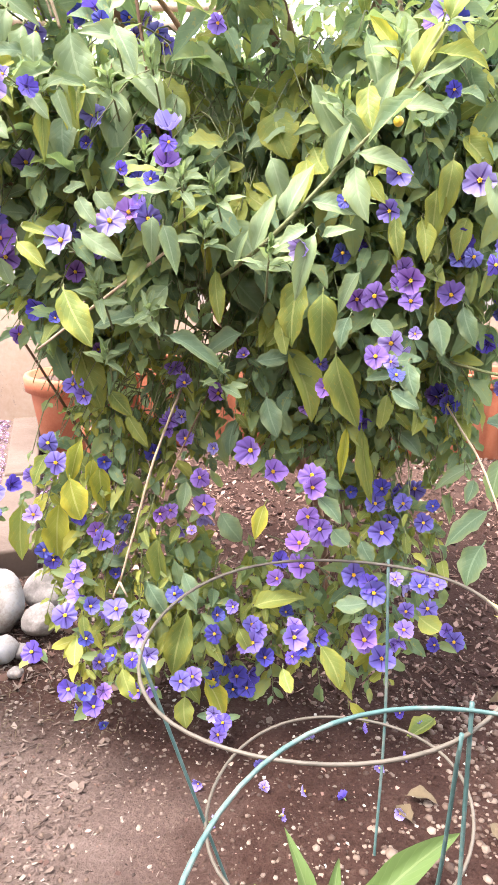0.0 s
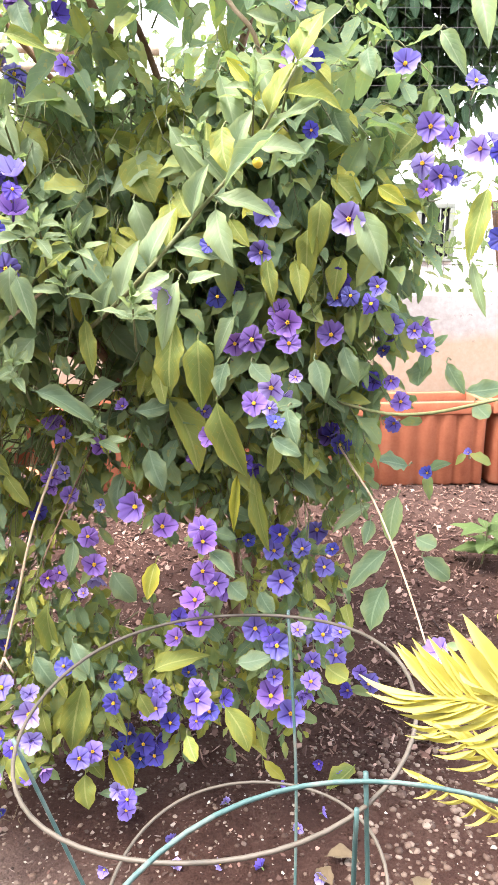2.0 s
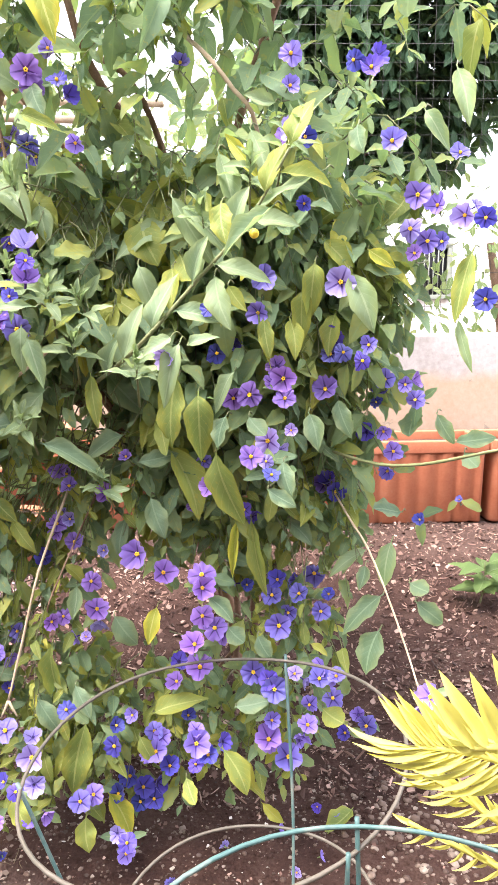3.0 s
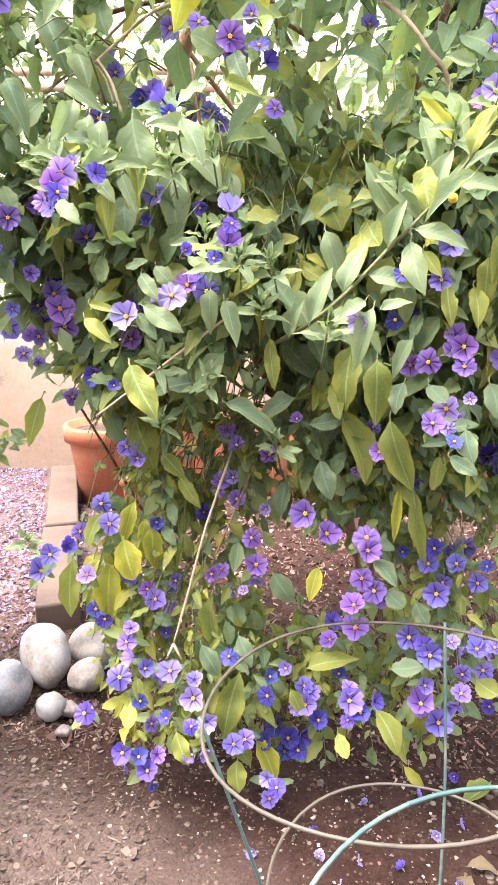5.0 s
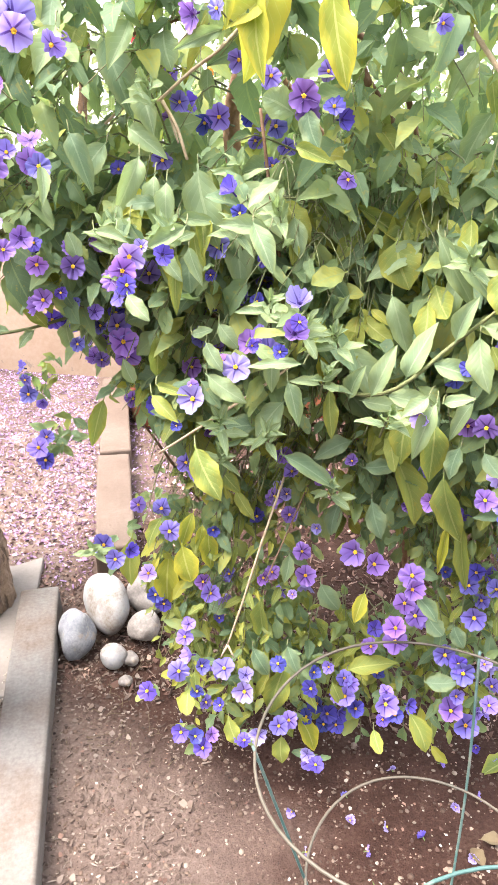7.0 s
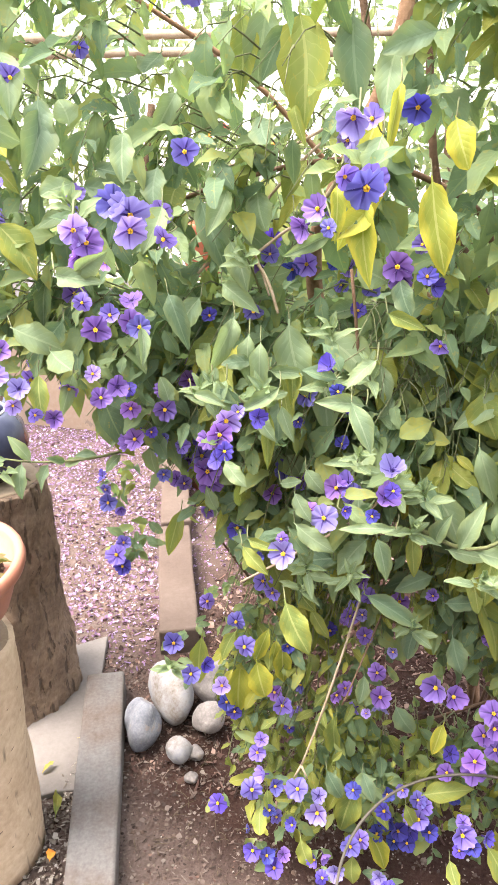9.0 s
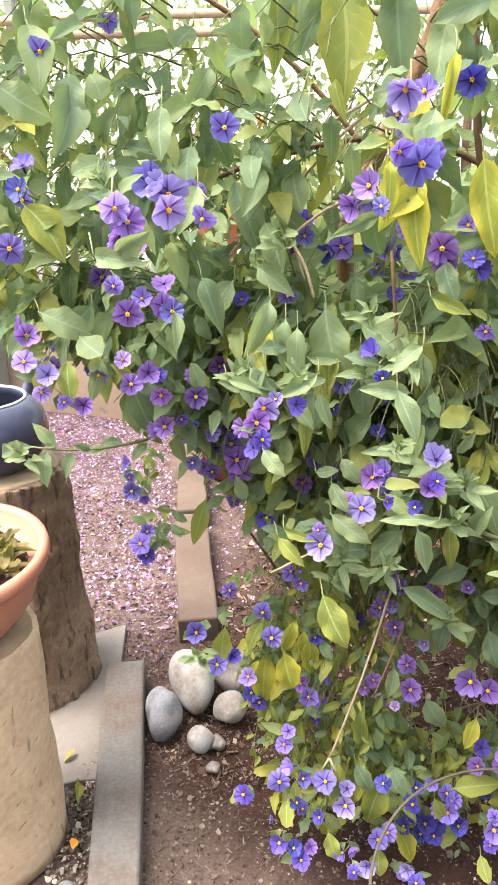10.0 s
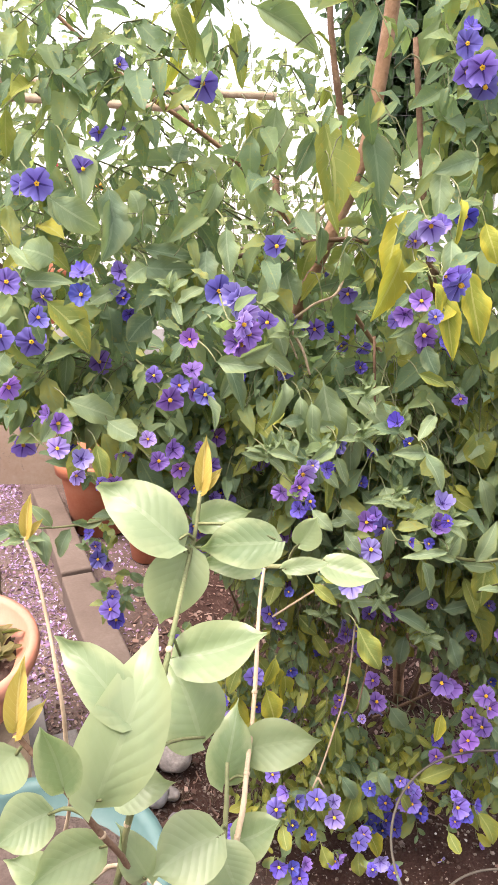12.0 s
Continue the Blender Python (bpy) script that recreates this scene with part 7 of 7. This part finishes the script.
def heart_plant():
    px, py, pz = -0.53, 0.44, 0.59
    e = empty("plant_stand", (px, py, 0))
    bm = bmesh.new()
    lathe(bm, [(0.085, 0), (0.085, 0.02), (0.075, 0.3), (0.08, pz - 0.015), (0.083, pz)], 32, (px, py, 0), 0.06)
    part("log", bm, LOG, e)
    tagged(e, "slim pale log carrying the teal pot", "stump")
    pot = empty("teal_pot", (px, py, pz))
    bm = bmesh.new()
    lathe(bm, [(0.075, 0), (0.08, 0.004), (0.1, 0.12), (0.112, 0.125), (0.115, 0.14), (0.113, 0.15), (0.105, 0.152), (0.099, 0.146), (0.092, 0.12), (0.03, 0.115)], 48, (px, py, pz))
    part("pot_body", bm, TEAL, pot)
    bm = bmesh.new()
    lathe(bm, [(0.095, 0.114), (0.09, 0.122), (0.004, 0.126)], 32, (px, py, pz), 0.06)
    part("potting_soil", bm, SOIL, pot)
    tagged(pot, "teal plastic plant pot with a rolled rim", "flower pot")
    plant = empty("potted_plant", (px, py, pz + 0.12))
    tagged(plant, "leggy young plant with pale heart-shaped leaves in a teal pot", "plant")
    s1 = [(px + 0.02, py - 0.01, pz + 0.12), (-0.485, 0.34, 0.86), (-0.435, 0.215, 1.0), (-0.424, 0.21, 1.049), (-0.416, 0.22, 1.078), (-0.409, 0.24, 1.107), (-0.403, 0.274, 1.123), (-0.399, 0.284, 1.138), (-0.397, 0.292, 1.154)]
    s2 = [(px + 0.03, py, pz + 0.12), (-0.45, 0.36, 0.85), (-0.392, 0.235, 0.965), (-0.379, 0.239, 1.008), (-0.374, 0.258, 1.025), (-0.369, 0.288, 1.047), (-0.364, 0.33, 1.072), (-0.36, 0.352, 1.082)]
    s3 = [(px, py, pz + 0.12), (-0.5, 0.34, 0.88), (-0.432, 0.22, 0.99), (-0.424, 0.206, 1.03), (-0.432, 0.199, 1.056), (-0.443, 0.192, 1.085), (-0.459, 0.196, 1.106)]
    s4 = [(px - 0.01, py + 0.01, pz + 0.12), (-0.49, 0.39, 0.85), (-0.476, 0.345, 0.978), (-0.491, 0.375, 1.048), (-0.502, 0.389, 1.082)]
    s5 = [(-0.392, 0.235, 0.965), (-0.386, 0.232, 1.0), (-0.384, 0.245, 1.02), (-0.383, 0.26, 1.03)]
    s6 = [(-0.36, 0.352, 1.082), (-0.35, 0.345, 1.086), (-0.335, 0.352, 1.086), (-0.325, 0.358, 1.081)]
    for s, mt in ((s1, TWIG), (s2, DRY), (s3, BARK), (s4, DRY), (s5, TWIG), (s6, TWIG)):
        part("stem", tube(bmesh.new(), s, 0.0017, 0.0009, 26, 8, 0.4), mt, plant)
    for q in (s2[3], s2[4], s2[5], s1[3], s1[5], s3[4]):
        bm = bmesh.new()
        bmesh.ops.create_icosphere(bm, subdivisions=2, radius=0.0016, matrix=Matrix.Translation(q))
        part("node", bm, DRY, plant)
    meshes = []
    for mt, (fold, curl, wav, sd_) in ((HEART, (0.25, 0.22, 0.03, 60)), (YOUNG, (0.4, 0.3, 0.02, 60)), (HEART, (0.12, 0.4, 0.05, 61)), (HEART, (0.4, -0.12, 0.04, 62)), (HEART, (0.3, 0.3, 0.06, 63))):
        v, f, uv = ovate_blade(fold, curl, wav, sd_)
        me = bpy.data.meshes.new("heart_leaf")
        me.from_pydata(v.tolist(), [], f.tolist())
        me.uv_layers.new(name="UVMap").data.foreach_set("uv", uv[f.ravel()].astype(np.float32).ravel())
        me.materials.append(mt)
        me.polygons.foreach_set("use_smooth", [True] * len(me.polygons))
        meshes.append(me)
    rg = np.random.RandomState(8)

    def hl(at, along, face, ln, w, young=0):
        ob = new("leaf", meshes[1] if young else meshes[rg.choice([0, 2, 3, 4])])
        ob.parent = plant
        ob.matrix_parent_inverse = plant.matrix_basis.inverted()
        ob.matrix_basis = Matrix.Translation(at) @ basis(along, face).to_4x4() @ Matrix.Diagonal((w, ln, ln, 1))

    def heart_leaves(rows):
        """The large leaves: stalk end, run of the blade and width, all in mm."""
        for x, y, z, dx, dy, dz, w in rows:
            at, d = Vector((x, y, z)) / 1000, Vector((dx, dy, dz)) / 1000
            to_eye = (Vector((-0.36, 0.0, 1.27)) - at).normalized()
            hl(at, d, to_eye + Vector((0.5 * (rg.rand() - 0.5), 0, 0.5 * (rg.rand() - 0.3))), d.length * 1.05, w / 1000 * 1.26)
            near = min((c for c in joints), key=lambda c: (c - at).length)
            if (near - at).length < 0.05:
                part("stalk", tube(bmesh.new(), [near, near.lerp(at, 0.5) + Vector((0, 0, 0.003)), at + d * 0.03], 0.0009, 0.0006, 6, 5), TWIG, plant)

    joints = [c for st in (s1, s2, s3, s5, s6) for c in curve_pts(st, 40)]
    heart_leaves([
        (-405, 274, 1138, -30, 3, 26, 23),
        (-398, 293, 1137, 20, -6, 10, 12),
        (-363, 276, 1138, -30, -7, -1, 18),
        (-404, 281, 1130, -8, -17, -26, 22),
        (-406, 248, 1098, 36, -6, 14, 19),
        (-420, 205, 1104, -21, 3, 28, 15),
        (-431, 192, 1078, 17, 8, 50, 24),
        (-394, 241, 1061, -10, 2, 28, 25),
        (-383, 263, 1014, 1, 3, 34, 17),
        (-374, 269, 1028, 31, -7, 11, 19),
        (-440, 178, 1099, -6, 1, 25, 11),
        (-428, 215, 1059, 18, -6, 10, 13),
        (-388, 217, 1033, -25, -9, -8, 22),
    ])
    heart_leaves([
        (-380, 245, 998, 21, -4, 16, 16),
        (-386, 233, 1011, 5, -14, -15, 20),
        (-417, 207, 1023, -7, 0, 24, 12),
        (-450, 198, 1068, -16, -9, -4, 16),
        (-435, 215, 1032, -25, -9, -6, 18),
        (-454, 209, 1020, -11, -3, 15, 13),
        (-459, 196, 1097, -8, -10, -6, 15),
        (-418, 206, 1090, -4, -3, 16, 11),
        (-325, 358, 1080, 29, -12, -4, 16),
        (-351, 334, 1090, 20, -7, 9, 8),
        (-346, 321, 1112, 8, -3, 17, 12),
        (-369, 298, 1112, -24, -5, 6, 11),
    ])
    for stem in (s1, s3, s4):
        q = Vector(stem[-1])
        hl(q, (0.1, 0.05, 0.9), (0, -1, 0.3), 0.024, 0.008, 1)
        hl(q, (0.6, 0.1, 0.6), (0, -1, 0.3), 0.014, 0.005, 1)


heart_plant()


# ---- background tree and hedge ----
def leafy(name, at, trunk, centre, size, count, leaf, mt, label, seed, category="tree"):
    e = empty(name, at)
    rg = np.random.RandomState(seed)
    part("trunk", tube(bmesh.new(), trunk, 0.05, 0.02, 14, 8, 0.3), BARK, e)
    hp = Heap()
    for _ in range(count):
        while True:
            q = rg.rand(3) * 2 - 1
            if np.linalg.norm(q) < 1 and noise.noise(Vector(q * 2.3) + Vector((seed, 0, 0))) > -0.18:
                break
        p = np.array(centre) + q * np.array(size)
        d = Vector(rg.rand(3) - 0.5) + Vector((0, -0.1, -0.3))
        hp.add(LOW[rg.randint(4)], basis(d, (rg.rand() - 0.5, -0.5, 0.8)), p, leaf * 0.45, leaf * (0.7 + 0.6 * rg.rand()))
    hp.build("crown", mt, e)
    return tagged(e, label, category)


leafy("background_tree", (0.85, 4.2, 0), [(0.85, 4.2, 0), (0.9, 4.2, 1.0), (0.95, 4.2, 2.2)], (1.0, 4.0, 2.45), (0.78, 0.5, 1.0), 11000, 0.1, SHADY, "dark evergreen tree beyond the wall", 4)
leafy("hedge_bush", (-1.6, 3.9, 0), [(-1.6, 3.9, 0), (-1.6, 3.9, 0.7), (-1.5, 3.9, 1.5)], (-1.6, 3.9, 1.35), (1.5, 0.4, 1.0), 3600, 0.07, THIN, "sparse pale hedge behind the wire fence", 6, "hedge")
leafy("hedge_bush", (0.0, 4.0, 0), [(0.0, 4.0, 0), (0.05, 4.0, 0.7), (0.0, 4.0, 1.4)], (0.0, 4.0, 1.2), (0.9, 0.4, 0.95), 2200, 0.07, THIN, "thin pale hedge behind the wire fence", 7, "hedge")


leafy("hedge_bush", (1.7, 4.0, 0), [(1.7, 4.0, 0), (1.7, 4.0, 0.6), (1.6, 4.0, 1.2)], (1.6, 4.0, 1.0), (1.0, 0.35, 0.6), 420, 0.07, THIN, "low thin hedge beyond the fence", 9, "hedge")


# ---- fallen flowers and leaves ----
def fallen_flower(x, y, tone, k):
    b = bloom((x, y, ground_height(x, y) + 0.009), (math.cos(k * 2.1), math.sin(k * 2.1), 0.25), 0.018, tone, None, "fallen_flower")
    tagged(b, "wilted violet flower lying on the soil", "fallen flower", "fallen flowers")


for k, (x, y, tone) in enumerate(((0.069, 0.879, 1), (0.03, 0.98, 1), (0.04, 0.93, 2), (0.10, 0.93, 2), (0.16, 0.92, 0), (0.22, 0.99, 2), (0.26, 1.02, 1), (0.30, 1.1, 1), (0.27, 1.13, 0), (0.2, 1.08, 1), (-0.24, 1.05, 0), (-0.06, 0.93, 1), (-0.3, 1.08, 1), (0.11, 1.05, 2), (0.24, 0.9, 2), (-0.03, 0.86, 2))):
    fallen_flower(x, y, tone, k)
v, f, uv = SHAPES[2]
for x, y, ln, turn, wide, mt, label in ((-0.632, 0.915, 0.032, 0.4, 0.5, ORANGE, "small curled orange leaf scrap beside the beam"), (-0.665, 1.0, 0.085, 0.42, 0.2, LEAF[2], "narrow green leaf scrap beside the beam"), (-0.735, 1.13, 0.03, 2.6, 0.5, YOUNG, "golden dry leaf scrap on the paving"), (-0.70, 1.2, 0.022, 1.2, 0.5, YOUNG, "golden dry leaf scrap against the beam")):
    hp = Heap()
    hp.add(SHAPES[1], Euler((0.15, 0.1, turn)).to_matrix(), (x, y, 0.022), ln * wide, ln)
    tagged(hp.build("leaf_scrap", mt, kind=""), label, "leaf scrap")
rg = np.random.RandomState(77)
bm = bmesh.new()
for _ in range(70):
    x, y = -0.5 + 0.3 * rg.rand(), 0.98 + 0.28 * rg.rand()
    a, ln = rg.rand() * 6.28, 0.008 + 0.022 * rg.rand() ** 2
    z = ground_height(x, y) + 0.006
    d = Vector((math.cos(a), math.sin(a), 0.1 * (rg.rand() - 0.3))) * ln
    p = Vector((x, y, z))
    tube(bm, [p - d, p + Vector((0.01 * (rg.rand() - 0.5), 0.01 * (rg.rand() - 0.5), 0.006)), p + d], 0.0007, 0.0004, 6, 4)
tagged(part("dry_twigs", bm, FALLEN), "thin dry twigs and root fibres on the soil", "twigs", kind="stuff")
for k, (x, y, ln, mt) in enumerate(((0.25, 0.93, 0.05, FALLEN), (0.255, 0.88, 0.045, FALLEN), (0.33, 1.12, 0.07, LEAF[2]), (0.42, 0.86, 0.06, FALLEN), (0.37, 0.85, 0.05, FALLEN), (0.5, 1.2, 0.06, FALLEN))):
    hp = Heap()
    hp.add((v, f, uv), basis((math.cos(k * 1.9), math.sin(k * 1.9), 0.02), (0, 0, 1)), (x, y, ground_height(x, y) + 0.012), ln * 0.5, ln)
    tagged(hp.build("fallen_leaf", mt, kind=""), "dry curled leaf lying on the soil", "fallen leaf", "fallen leaves")
